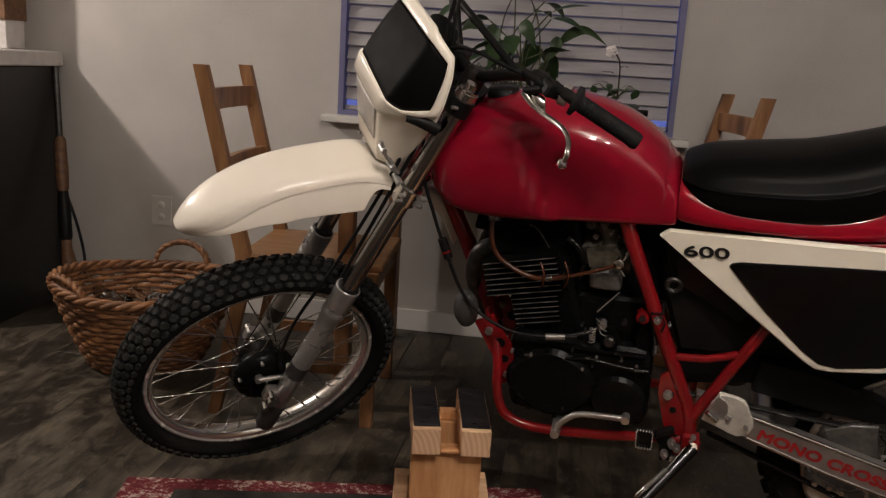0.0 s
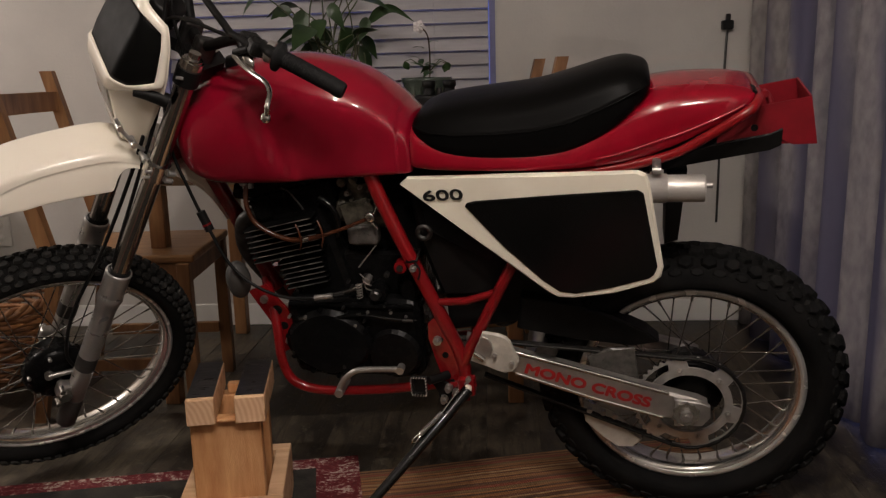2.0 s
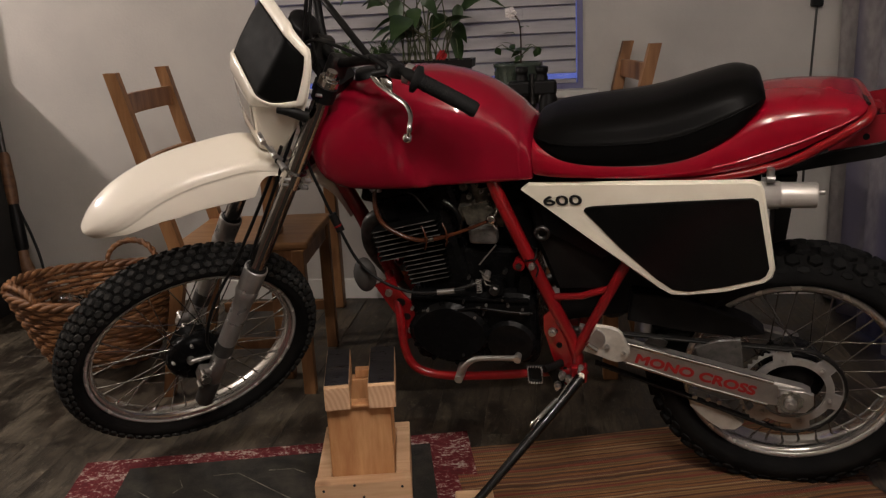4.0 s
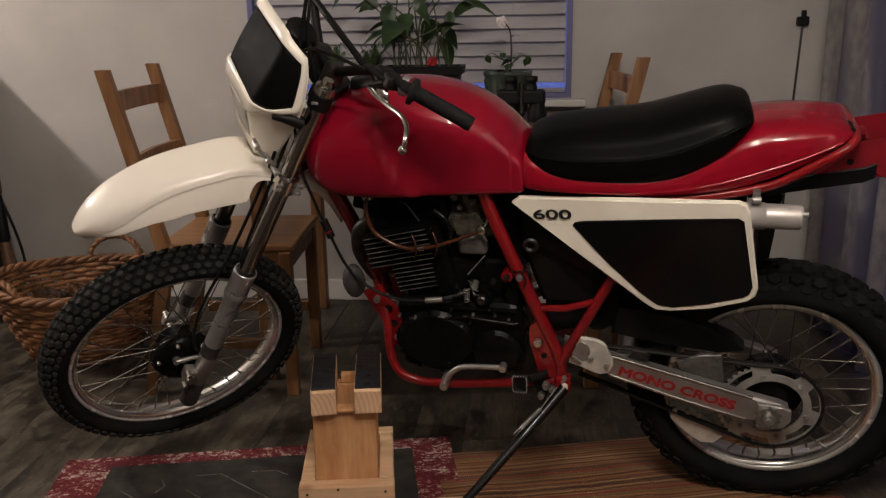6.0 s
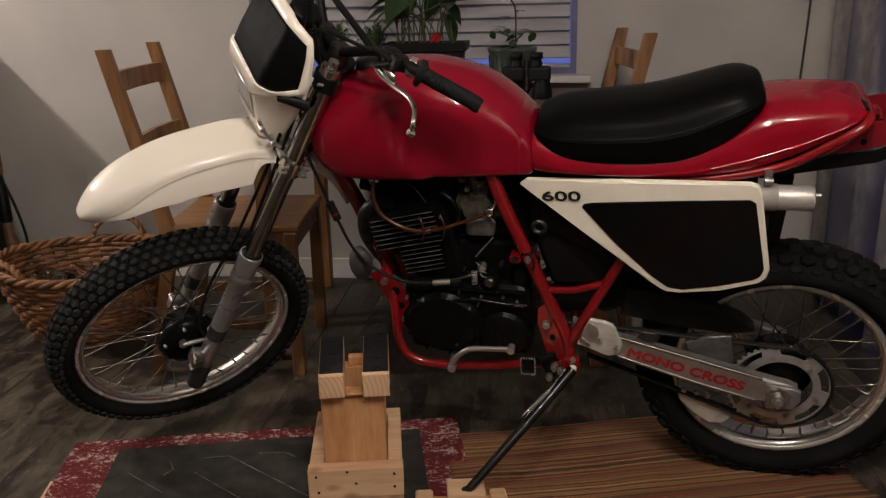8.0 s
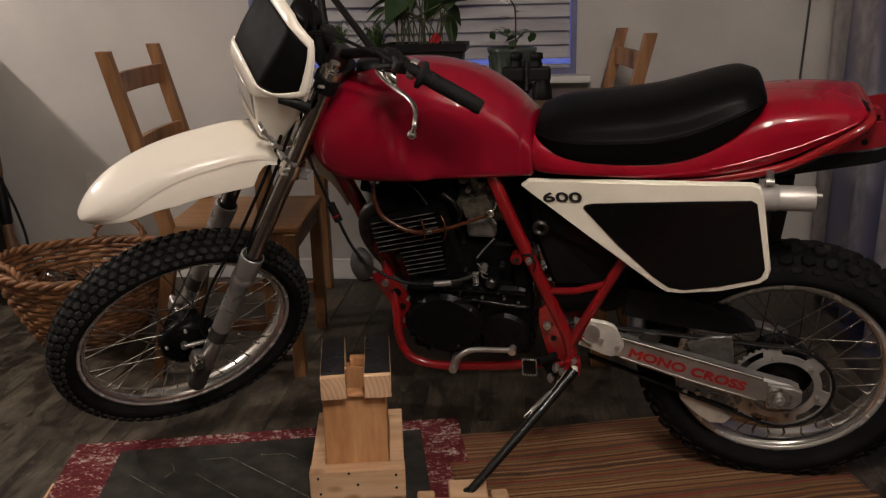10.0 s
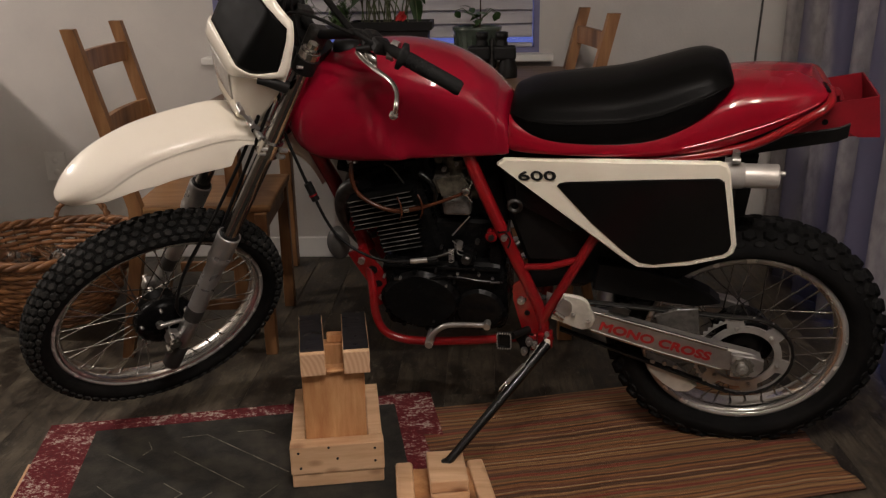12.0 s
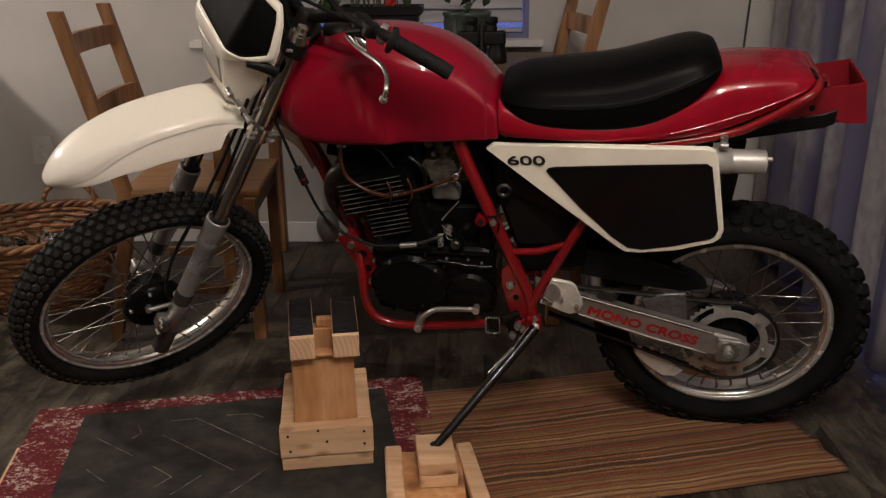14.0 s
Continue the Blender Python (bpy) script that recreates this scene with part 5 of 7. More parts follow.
bpart("throttle_plate", Geo().prism([(0.735, 0.445), (0.675, 0.462), (0.655, 0.430), (0.668, 0.398), (0.725, 0.402)][::-1], 0.006, Matrix.Translation((0, 0.064, 0)), 0.001), "carb", carb)
for u, v, w, r in ((0.672, 0.072, 0.450, 0.005), (0.706, 0.070, 0.458, 0.004), (0.664, 0.076, 0.428, 0.006), (0.668, 0.066, 0.478, 0.004), (0.700, 0.060, 0.365, 0.004)):
    bpart("fitting", Geo().tube([(u, v - 0.02, w), (u, v + 0.004, w)], r, 8), "carb", carb)
for u, v, w, r, h in ((0.700, 0.066, 0.500, 0.009, 0.016), (0.676, 0.062, 0.512, 0.007, 0.018), (0.655, 0.060, 0.468, 0.008, 0.020), (0.716, 0.066, 0.470, 0.006, 0.014), (0.648, 0.074, 0.446, 0.0075, 0.016), (0.685, 0.070, 0.486, 0.005, 0.020), (0.728, 0.060, 0.492, 0.010, 0.012)):
    bpart("fitting", Geo().tube([(u, v - 0.016, w), (u, v, w), (u, v + 0.0001, w), (u, v + h * 0.4, w)], [r, r, r * 0.6, r * 0.6], 8, smooth=False), "alloy_dull" if r < 0.0078 else "carb", carb)
bpart("linkage", Geo().tube(curve([(0.640, 0.085, 0.470), (0.652, 0.090, 0.440), (0.662, 0.095, 0.424), (0.650, 0.096, 0.404)]), 0.003, 6).lathe([(0.004, 0.0), (0.010, 0.001), (0.012, 0.004), (0.008, 0.007), (0, 0.007)], 16, Matrix.Translation((0.662, 0.094, 0.430))), "alloy", carb, "bright carburettor linkage")
bpart("overflow_cup", Geo().box((0.655, 0.050, 0.358), (0.722, 0.084, 0.404), 0.010, None, 3), "smoky", carb, "cloudy plastic cup")
bpart("drain_pipe", Geo().tube([(0.656, 0.095, 0.366), (0.680, 0.098, 0.338), (0.698, 0.100, 0.316)], 0.0016, 6), "alloy_dull", carb)
# fuel hose with two clips
bpart("fuel_hose", Geo().tube(curve([(0.924, 0.085, 0.515), (0.925, 0.105, 0.466), (0.911, 0.113, 0.427), (0.877, 0.116, 0.402), (0.835, 0.117, 0.387), (0.798, 0.117, 0.389), (0.760, 0.114, 0.397), (0.715, 0.108, 0.411), (0.672, 0.100, 0.426)], 6), [0.0055] * 37 + [0.0042] * 20, 10), "hose", None, "amber rubber fuel hose")
for u, w in ((0.814, 0.393), (0.765, 0.401)):
    bpart("hose_clip", Geo().tube(curve([(u + 0.005, 0.116, w + 0.029), (u - 0.004, 0.124, w + 0.012), (u - 0.004, 0.123, w - 0.012), (u + 0.003, 0.116, w - 0.030)]), 0.0026, 6), "hose", None)
bpart("hose_union", Geo().tube([(0.806, 0.1172, 0.3875), (0.792, 0.1172, 0.390)], 0.0064, 10), "alloy", None)
bpart("fuel_tap", Geo().tube([(0.926, 0.07, 0.525), (0.924, 0.085, 0.49)], 0.012, 10).tube([(0.924, 0.06, 0.512), (0.924, 0.110, 0.512)], 0.008, 8), "alloy_dull", None)
# small pipes, brackets and fastenings on the left of the crankcase
bpart("breather_pipe", Geo().tube(curve([(0.842, 0.100, 0.190), (0.800, 0.108, 0.199), (0.762, 0.110, 0.197), (0.706, 0.110, 0.205), (0.637, 0.108, 0.196), (0.582, 0.104, 0.192)], 6), 0.0042, 8), "black_gloss", eng, "thin black breather pipe")
for u, w, l_ in ((0.838, 0.192, 0.016), (0.765, 0.199, 0.008), (0.708, 0.206, 0.010), (0.690, 0.204, 0.005), (0.600, 0.194, 0.022)):
    bpart("pipe_clip", Geo().tube([(u + l_ / 2, 0.110, w), (u - l_ / 2, 0.110, w + 0.001)], 0.0036, 8), "steel_dark", eng)
for u, v, w, r in ((0.727, 0.098, 0.280, 0.0038), (0.720, 0.100, 0.268, 0.003), (0.641, 0.094, 0.296, 0.006), (0.652, 0.096, 0.222, 0.0035), (0.640, 0.098, 0.214, 0.003), (0.698, 0.110, 0.190, 0.003), (0.755, 0.114, 0.074, 0.004), (0.742, 0.112, 0.222, 0.003)):
    bpart("bolt", Geo().tube([(u, v - 0.010, w), (u, v + 0.004, w), (u, v + 0.0041, w), (u, v + 0.007, w)], [r, r, r * 0.6, r * 0.6], 6, smooth=False), "steel_dark", eng)
for k in range(3):
    bpart("cable_loop", Geo().tube(curve([(0.700 - 0.004 * k, 0.092, 0.296 - 0.012 * k), (0.686, 0.104, 0.292 - 0.012 * k), (0.676, 0.098, 0.284 - 0.012 * k)]), 0.0014, 6), "alloy_dull", eng)
bpart("starter_cover", Geo().prism([(0.600 + 0.020 * math.cos(2 * math.pi * k / 18), 0.250 + 0.034 * math.sin(2 * math.pi * k / 18)) for k in range(18)][::-1], 0.018, Matrix.Translation((0, 0.062, 0)), 0.006), "engine", eng)
bpart("case_rib", Geo().box((0.590, 0.090, 0.216), (0.872, 0.100, 0.226), 0.003).box((0.706, 0.092, 0.060), (0.716, 0.104, 0.200), 0.003), "engine", eng)
bpart("lead_cap", Geo().tube(curve([(0.770, 0.085, 0.470), (0.745, 0.092, 0.452), (0.735, 0.088, 0.420), (0.742, 0.080, 0.380)]), [0.0075, 0.0075, 0.0085, 0.0065], 10), "black_gloss", eng, "black ignition lead cap")
for k in range(4):
    bpart("stud_nut", Geo().tube([CYL @ Vector((-0.02 + 0.04 * k, 0.070, 0.246)), CYL @ Vector((-0.02 + 0.04 * k, 0.078, 0.246))], 0.0055, 6), "engine", eng)
bpart("mount_boss", Geo().tube([(0.605, 0.088, 0.322), (0.605, 0.112, 0.322)], 0.0135, 16), "frame_red", fr)
bpart("bolt", Geo().tube([(0.605, 0.110, 0.322), (0.605, 0.117, 0.322)], 0.0075, 6), "steel_dark", fr)
bpart("cable_tie", Geo().tube([(0.584, 0.082, 0.352), (0.588, 0.117, 0.338), (0.566, 0.117, 0.342), (0.566, 0.085, 0.352)], 0.0028, 6, closed=True).tube(curve([(0.570, 0.118, 0.338), (0.560, 0.122, 0.322), (0.566, 0.121, 0.300)]), 0.0022, 6), "black", None, "black cable tie")
bpart("grommet", Geo().lathe([(0.008, 0.0), (0.012, 0.006), (0.0165, 0.006), (0.019, 0.0)], 24, Matrix.Translation((0.552, 0.090, 0.394))), "steel_dark", None, "dark rubber grommet")
# horn-like grey canister below the head stock
bpart("horn", Geo().lathe([(0, -0.022), (0.03, -0.02), (0.043, -0.006), (0.043, 0.010), (0.035, 0.022), (0, 0.026)], 24, Matrix.Translation((0.985, 0.085, 0.275)) @ Matrix.Rotation(radians(35), 4, "Z") @ Matrix.Diagonal((0.62, 1, 1, 1))), "grey_rubber", None, "grey round horn")
# airbox behind the engine
bpart("airbox", Geo().prism([(0.59, 0.52), (0.57, 0.36), (0.53, 0.235), (0.42, 0.235), (0.37, 0.30), (0.26, 0.36), (0.10, 0.40), (0.10, 0.52)][::-1], 0.14, Matrix.Translation((0, -0.07, 0)), 0.012), "black", None, "black plastic airbox")
bpart("inner_guard", Geo().prism([(0.56, 0.515), (0.545, 0.40), (0.42, 0.33), (0.30, 0.45), (0.20, 0.515)][::-1], 0.006, Matrix.Translation((0, 0.082, 0)), 0.0), "black_gloss", None)
bpart("mudguard_liner", Geo().prism([(0.53, 0.30), (0.525, 0.13), (0.40, 0.15), (0.30, 0.17), (0.24, 0.25), (0.27, 0.36)][::-1], 0.07, Matrix.Translation((0, -0.035, 0)), 0.006), "black", None, "black plastic mudguard liner")
bpart("shock_absorber", Geo().tube([(0.40, 0, 0.14), (0.46, 0, 0.45)], 0.028, 16), "steel_dark", None)
bpart("lower_guard", Geo().prism([(0.36, 0.235), (0.25, 0.222), (0.177, 0.198), (0.095, 0.158), (0.07, 0.135), (0.12, 0.124), (0.25, 0.135), (0.37, 0.16)][::-1], 0.05, Matrix.Translation((0, 0.02, 0)), 0.006), "black", None, "black plastic inner guard")
# gear lever, foot pegs, side stand
bpart("gear_lever", Geo().tube(curve([(0.765, 0.140, 0.024), (0.757, 0.142, 0.047), (0.741, 0.144, 0.068), (0.722, 0.145, 0.083), (0.695, 0.145, 0.089), (0.620, 0.145, 0.093)]), [0.0068] * 26, 10).tube([(0.617, 0.134, 0.094), (0.617, 0.156, 0.095)], [0.0085, 0.0090], 12).tube([(0.765, 0.09, 0.024), (0.765, 0.150, 0.024)], [0.012, 0.010], 10), "alloy_dull", None, "silver gear lever")
pg = bpart("foot_peg", Geo().tube([(0.560, 0.165, 0.047), (0.587, 0.165, 0.046), (0.590, 0.165, 0.087), (0.559, 0.165, 0.089)], 0.0045, 8, closed=True).tube([(0.556, 0.150, 0.070), (0.520, 0.112, 0.062)], 0.010, 10).box((0.561, 0.156, 0.048), (0.587, 0.164, 0.087), 0.003), "black", None, "black toothed foot peg")
for k in range(22):
    q = 2 * math.pi * k / 22
    cu_, sw_ = max(-1, min(1, 1.35 * math.cos(q))), max(-1, min(1, 1.25 * math.sin(q)))
    bpart("tooth", Geo().box((0.574 + 0.0165 * cu_ - 0.0014, 0.168, 0.0675 + 0.0225 * sw_ - 0.0014), (0.574 + 0.0165 * cu_ + 0.0014, 0.174, 0.0675 + 0.0225 * sw_ + 0.0014), 0.0006, None, 1), "alloy_dull", pg)
pb = bpart("peg_bracket", Geo().prism([(0.554, 0.047), (0.529, 0.055), (0.509, 0.040), (0.518, -0.009), (0.537, -0.014), (0.542, 0.023)], 0.008, Matrix.Translation((0, 0.118, 0)), 0.0015), "black", None, "black steel foot peg bracket")
for u, w in ((0.517, 0.041), (0.529, 0.011)):
    bpart("bolt", Geo().tube([(u, 0.125, w), (u, 0.137, w), (u, 0.1371, w), (u, 0.146, w)], [0.0088, 0.0088, 0.0052, 0.0052], 8, smooth=False), "alloy_dull", pb)
bpart("stand_tab", Geo().prism([(0.496, 0.051), (0.470, 0.065), (0.457, 0.041), (0.478, 0.028)], 0.008, Matrix.Translation((0, 0.112, 0)), 0.0015), "frame_red", fr)
bpart("bolt", Geo().tube([(0.474, 0.118, 0.059), (0.474, 0.127, 0.059)], 0.0062, 8), "alloy_dull", fr)
stand_path = [(0.473, 0.140, 0.044), (0.535, 0.211, -0.010), (0.605, 0.291, -0.067), (0.686, 0.384, -0.131)]
ss = bpart("side_stand", Geo().tube(stand_path, [0.013, 0.0125, 0.011, 0.010], 16), "black_enamel", None, "black side stand with a silver spring")
bpart("pivot_bolt", Geo().tube([(0.473, 0.135, 0.046), (0.473, 0.149, 0.046)], 0.0085, 14), "panel_white", ss, "pale pivot cap")
bpart("pivot_lug", Geo().box((0.460, 0.098, 0.015), (0.498, 0.126, 0.060), 0.006), "frame_red", ss)
sp0, sp1 = Vector((0.5221, 0.1935, 0.0191)), Vector((0.5619, 0.2374, -0.0058))
sd = (sp1 - sp0).normalized()
sn1 = sd.cross(Vector((0, 0, 1))).normalized()
sn2 = sd.cross(sn1)
bpart("spring", Geo().tube([sp0.lerp(sp1, i / 168) + sn1 * (0.0048 * math.cos(i * 0.785)) + sn2 * (0.0048 * math.sin(i * 0.785)) for i in range(169)], 0.0013, 5).tube([sp0, sp1], 0.0036, 8), "alloy_dull", ss, "dull coil spring")
bpart("spring_wire", Geo().tube([(0.4888, 0.1569, 0.0567), sp0], 0.0016, 6), "alloy", ss)
hk = Vector((0.5746, 0.2520, -0.0150))
bpart("spring_hook", Geo().tube([sp1 + sn2 * 0.004, hk + sn2 * 0.0055, hk + sd * 0.005, hk - sn2 * 0.0055, sp1 - sn2 * 0.004], 0.0022, 6), "alloy", ss)
bpart("foot_plate", Geo().lathe([(0, -0.006), (0.015, -0.005), (0.016, 0.001), (0.01, 0.006), (0, 0.006)], 20, Matrix.Translation((0.689, 0.388, -0.134)) @ Matrix.Rotation(radians(76.6), 4, "X")), "steel_dark", ss)

# fuel tank
TANK = [  # u, bottom, top, half-width
    (0.561, 0.531, 0.604, 0.114), (0.564, 0.528, 0.622, 0.122), (0.575, 0.526, 0.642, 0.127), (0.60, 0.525, 0.670, 0.130), (0.64, 0.524, 0.704, 0.136), (0.70, 0.522, 0.735, 0.142), (0.78, 0.519, 0.754, 0.149),
    (0.86, 0.515, 0.754, 0.152), (0.94, 0.515, 0.741, 0.150), (0.99, 0.519, 0.724, 0.144), (1.03, 0.534, 0.704, 0.130), (1.058, 0.554, 0.684, 0.107), (1.076, 0.582, 0.661, 0.072), (1.082, 0.600, 0.640, 0.036)]
SHAPE = [(0.0, 0.0), (0.5, 0.0), (0.84, 0.0), (0.93, 0.035), (0.975, 0.12), (1.0, 0.26), (0.995, 0.40), (0.955, 0.55), (0.87, 0.70), (0.74, 0.82), (0.56, 0.915), (0.34, 0.975), (0.0, 1.0)]


# the rear half carries a firmer shoulder between side and top
SHAPE_REAR = [(0.0, 0.0), (0.5, 0.0), (0.86, 0.0), (0.95, 0.03), (0.985, 0.12), (1.0, 0.26), (1.0, 0.42), (0.985, 0.57), (0.945, 0.69), (0.83, 0.795), (0.62, 0.895), (0.36, 0.968), (0.0, 1.0)]


def loft(table, shape, steps, rear=None):
    us = [table[0][0] + (table[-1][0] - table[0][0]) * (0.5 - 0.5 * math.cos(math.pi * i / steps)) for i in range(steps + 1)]
    rows = []
    for u in us:
        reach = min(0.026, u - table[0][0], table[-1][0] - u)
        near = [lerp_table(table, u + reach * q) for q in (-1.0, -0.6, -0.2, 0.2, 0.6, 1.0)]
        lo, hi, hw = [sum(c) / 6 for c in zip(*near)]
        k = max(0.0, min(1.0, (0.86 - u) / 0.16)) if rear else 0.0
        k = k * k * (3 - 2 * k)
        sec = [(x + (q[0] - x) * k, y + (q[1] - y) * k) for (x, y), q in zip(shape, rear or shape)]
        ring = [(u, hw * x, lo + (hi - lo) * y) for x, y in sec] + [(u, -hw * x, lo + (hi - lo) * y) for x, y in sec[-2:0:-1]]
        rows.append(ring)
    return rows


rows = loft(TANK, SHAPE, 170, SHAPE_REAR)
# knee recess and the raised shoulder in front of it
new_rows = []
for ring in rows:
    out = []
    for u, v, w in ring:
        f = max(0.0, 1 - ((u - 0.70) / 0.20) ** 4) * max(0.0, 1 - ((w - 0.60) / 0.11) ** 2)
        k = 0.5 * (1 + math.tanh((0.879 - 0.07 * (max(0.0, 0.70 - w) / 0.157) ** 2.2 - u) * 150))
        out.append((u, v * (1 - 0.145 * f * k), w))
    new_rows.append(out)
tank = bpart("fuel_tank", Geo().grid(new_rows, closed=True, cap=True), "tank_red", None, "glossy red painted steel fuel tank")
tank.modifiers.new("smooth", "SUBSURF").levels = 1
tank.modifiers["smooth"].render_levels = 1
bpart("filler_cap", Geo().lathe([(0, 0.018), (0.03, 0.016), (0.034, 0.0), (0.034, -0.02)], 28, Matrix.Translation((0.93, 0, 0.735)) @ Matrix.Rotation(radians(90), 4, "X")), "black", tank)

# seat
SEAT = [  # u, bottom, top, half-width
    (0.105, 0.684, 0.699, 0.080), (0.115, 0.670, 0.715, 0.104), (0.135, 0.648, 0.723, 0.118), (0.165, 0.620, 0.722, 0.125), (0.20, 0.598, 0.713, 0.128), (0.25, 0.575, 0.697, 0.134), (0.32, 0.564, 0.677, 0.135),
    (0.40, 0.562, 0.668, 0.133), (0.47, 0.566, 0.660, 0.129), (0.52, 0.578, 0.652, 0.119), (0.548, 0.598, 0.642, 0.104), (0.560, 0.612, 0.628, 0.080)]
SEAT_SHAPE = [(0.0, 0.0), (0.6, 0.0), (0.93, 0.02), (0.99, 0.10), (1.0, 0.25), (0.992, 0.42), (0.990, 0.47), (0.982, 0.495), (0.945, 0.515), (0.915, 0.56), (0.87, 0.69), (0.79, 0.82), (0.62, 0.93), (0.35, 0.985), (0.0, 1.0)]
seat = bpart("seat", Geo().grid(loft(SEAT, SEAT_SHAPE, 40), closed=True, cap=True), "vinyl", None, "black vinyl scooped saddle")
pip = []
for i in range(46):
    u = 0.125 + 0.425 * i / 45
    lo, hi, hw = lerp_table(SEAT, u)
    pip.append((u, 0.978 * hw, lo + 0.492 * (hi - lo)))
bpart("piping", Geo().tube(pip, 0.0028, 6), "vinyl", seat)

# seat base and tail
TAIL = [(-0.080, 0.662, 0.672, 0.082), (-0.070, 0.652, 0.679, 0.098), (-0.03, 0.628, 0.682, 0.110), (0.04, 0.590, 0.683, 0.117), (0.10, 0.566, 0.678, 0.122), (0.135, 0.557, 0.662, 0.126), (0.17, 0.551, 0.640, 0.129), (0.21, 0.547, 0.614, 0.132),
        (0.26, 0.543, 0.596, 0.134), (0.33, 0.541, 0.586, 0.135), (0.45, 0.541, 0.588, 0.132), (0.52, 0.541, 0.602, 0.126), (0.553, 0.541, 0.618, 0.118), (0.562, 0.545, 0.618, 0.110)]
TAIL_SHAPE = [(0.0, 0.0), (0.7, 0.0), (0.95, 0.0), (1.0, 0.06), (0.996, 0.26), (0.975, 0.46), (0.93, 0.68), (0.85, 0.84), (0.70, 0.95), (0.40, 0.99), (0.0, 1.0)]
tail = bpart("tail_cowl", Geo().grid(loft(TAIL, TAIL_SHAPE, 44), closed=True, cap=True), "red", None, "glossy red tail cowl and seat base")
crease = [(u, lerp_table(TAIL, u)[2] * 0.992, lerp_table(TAIL, u)[0] + 0.22 * (lerp_table(TAIL, u)[1] - lerp_table(TAIL, u)[0])) for u in [-0.06 + 0.02 * i for i in range(14)]]
bpart("crease_bead", Geo().tube(crease, 0.0032, 8), "red", tail)
bpart("tail_opening", Geo().prism([(-0.084, 0.650), (-0.084, 0.672), (-0.076, 0.676), (-0.072, 0.652)], 0.045, Matrix.Translation((0, 0.032, 0))), "black", tail)
tb = bpart("tail_box", Geo().prism([(-0.197, 0.570), (-0.155, 0.569), (-0.133, 0.580), (-0.020, 0.572), (-0.020, 0.600), (-0.075, 0.640), (-0.1795, 0.659)], 0.003, Matrix.Translation((0, 0.066, 0))), "box_red", None, "open dark red steel tail bracket")
bpart("side_plate", Geo().prism([(-0.197, 0.570), (-0.155, 0.569), (-0.133, 0.580), (-0.020, 0.572), (-0.020, 0.600), (-0.075, 0.640), (-0.1795, 0.659)], 0.003, Matrix.Translation((0, -0.069, 0))), "box_red", tb)
bpart("end_plate", Geo().prism([(-0.198, 0.571), (-0.194, 0.571), (-0.176, 0.660), (-0.180, 0.660)], 0.132, Matrix.Translation((0, -0.066, 0))), "box_red", tb)
bpart("floor_plate", Geo().prism([(-0.196, 0.571), (-0.020, 0.566), (-0.020, 0.570), (-0.195, 0.575)], 0.132, Matrix.Translation((0, -0.066, 0))), "box_red", tb)
bpart("hole", Geo().tube([(-0.085, 0.0685, 0.602), (-0.085, 0.0705, 0.602)], 0.0065, 14), "black", tb)
bpart("bracket", Geo().tube(curve([(-0.088, 0.04, 0.664), (-0.105, 0.05, 0.660), (-0.112, 0.055, 0.645)]), 0.006, 8).tube([(-0.10, 0.05, 0.664), (-0.10, 0.066, 0.664)], 0.007, 8), "box_red", tb)
fend = []
for i in range(13):
    u = 0.10 - 0.235 * i / 12
    w = 0.5364 - 0.191 * u + (0.006 if i == 12 else 0.0)
    fend.append([(u, y, w + dz) for y, dz in ((-0.070, 0), (-0.072, 0.030), (-0.060, 0.042), (0, 0.048), (0.060, 0.042), (0.072, 0.030), (0.070, 0), (0.060, 0.003), (0, 0.018), (-0.060, 0.003))])
bpart("rear_mudguard", Geo().grid(fend, False, closed=True, cap=True), "black", None, "black plastic rear mudguard")
bpart("mud_flap", Geo().prism([(0.068, 0.51), (0.028, 0.51), (0.040, 0.36), (0.066, 0.35)][::-1], 0.09, Matrix.Translation((0, -0.045, 0)), 0.004), "black", None)
mf = bpart("silencer", Geo().lathe([(0.0, 0.0), (0.0235, 0.0), (0.0235, 0.0), (0.0250, 0.0015), (0.0255, 0.004), (0.0255, 0.068), (0.0255, 0.069), (0.0275, 0.070), (0.0275, 0.20), (0.0, 0.21)], 32, Matrix.Translation((0.003, 0.135, 0.508)) @ Matrix.Rotation(radians(-90), 4, "Z") @ Matrix.Diagonal((1, 1, 1, 1))), "satin", None, "brushed silver exhaust silencer")
bpart("end_bolt", Geo().tube([(0.004, 0.135, 0.514), (-0.010, 0.135, 0.514)], 0.006, 8), "alloy_dull", mf)
bpart("clamp", Geo().tube([(0.092, 0.139, 0.540), (0.092, 0.139, 0.566)], 0.008, 10).tube([(0.084, 0.148, 0.548), (0.100, 0.148, 0.548)], 0.0075, 8), "alloy_dull", mf)

# side panels
def panel_v(u):
    return 0.098 + (0.56 - u) * 0.155


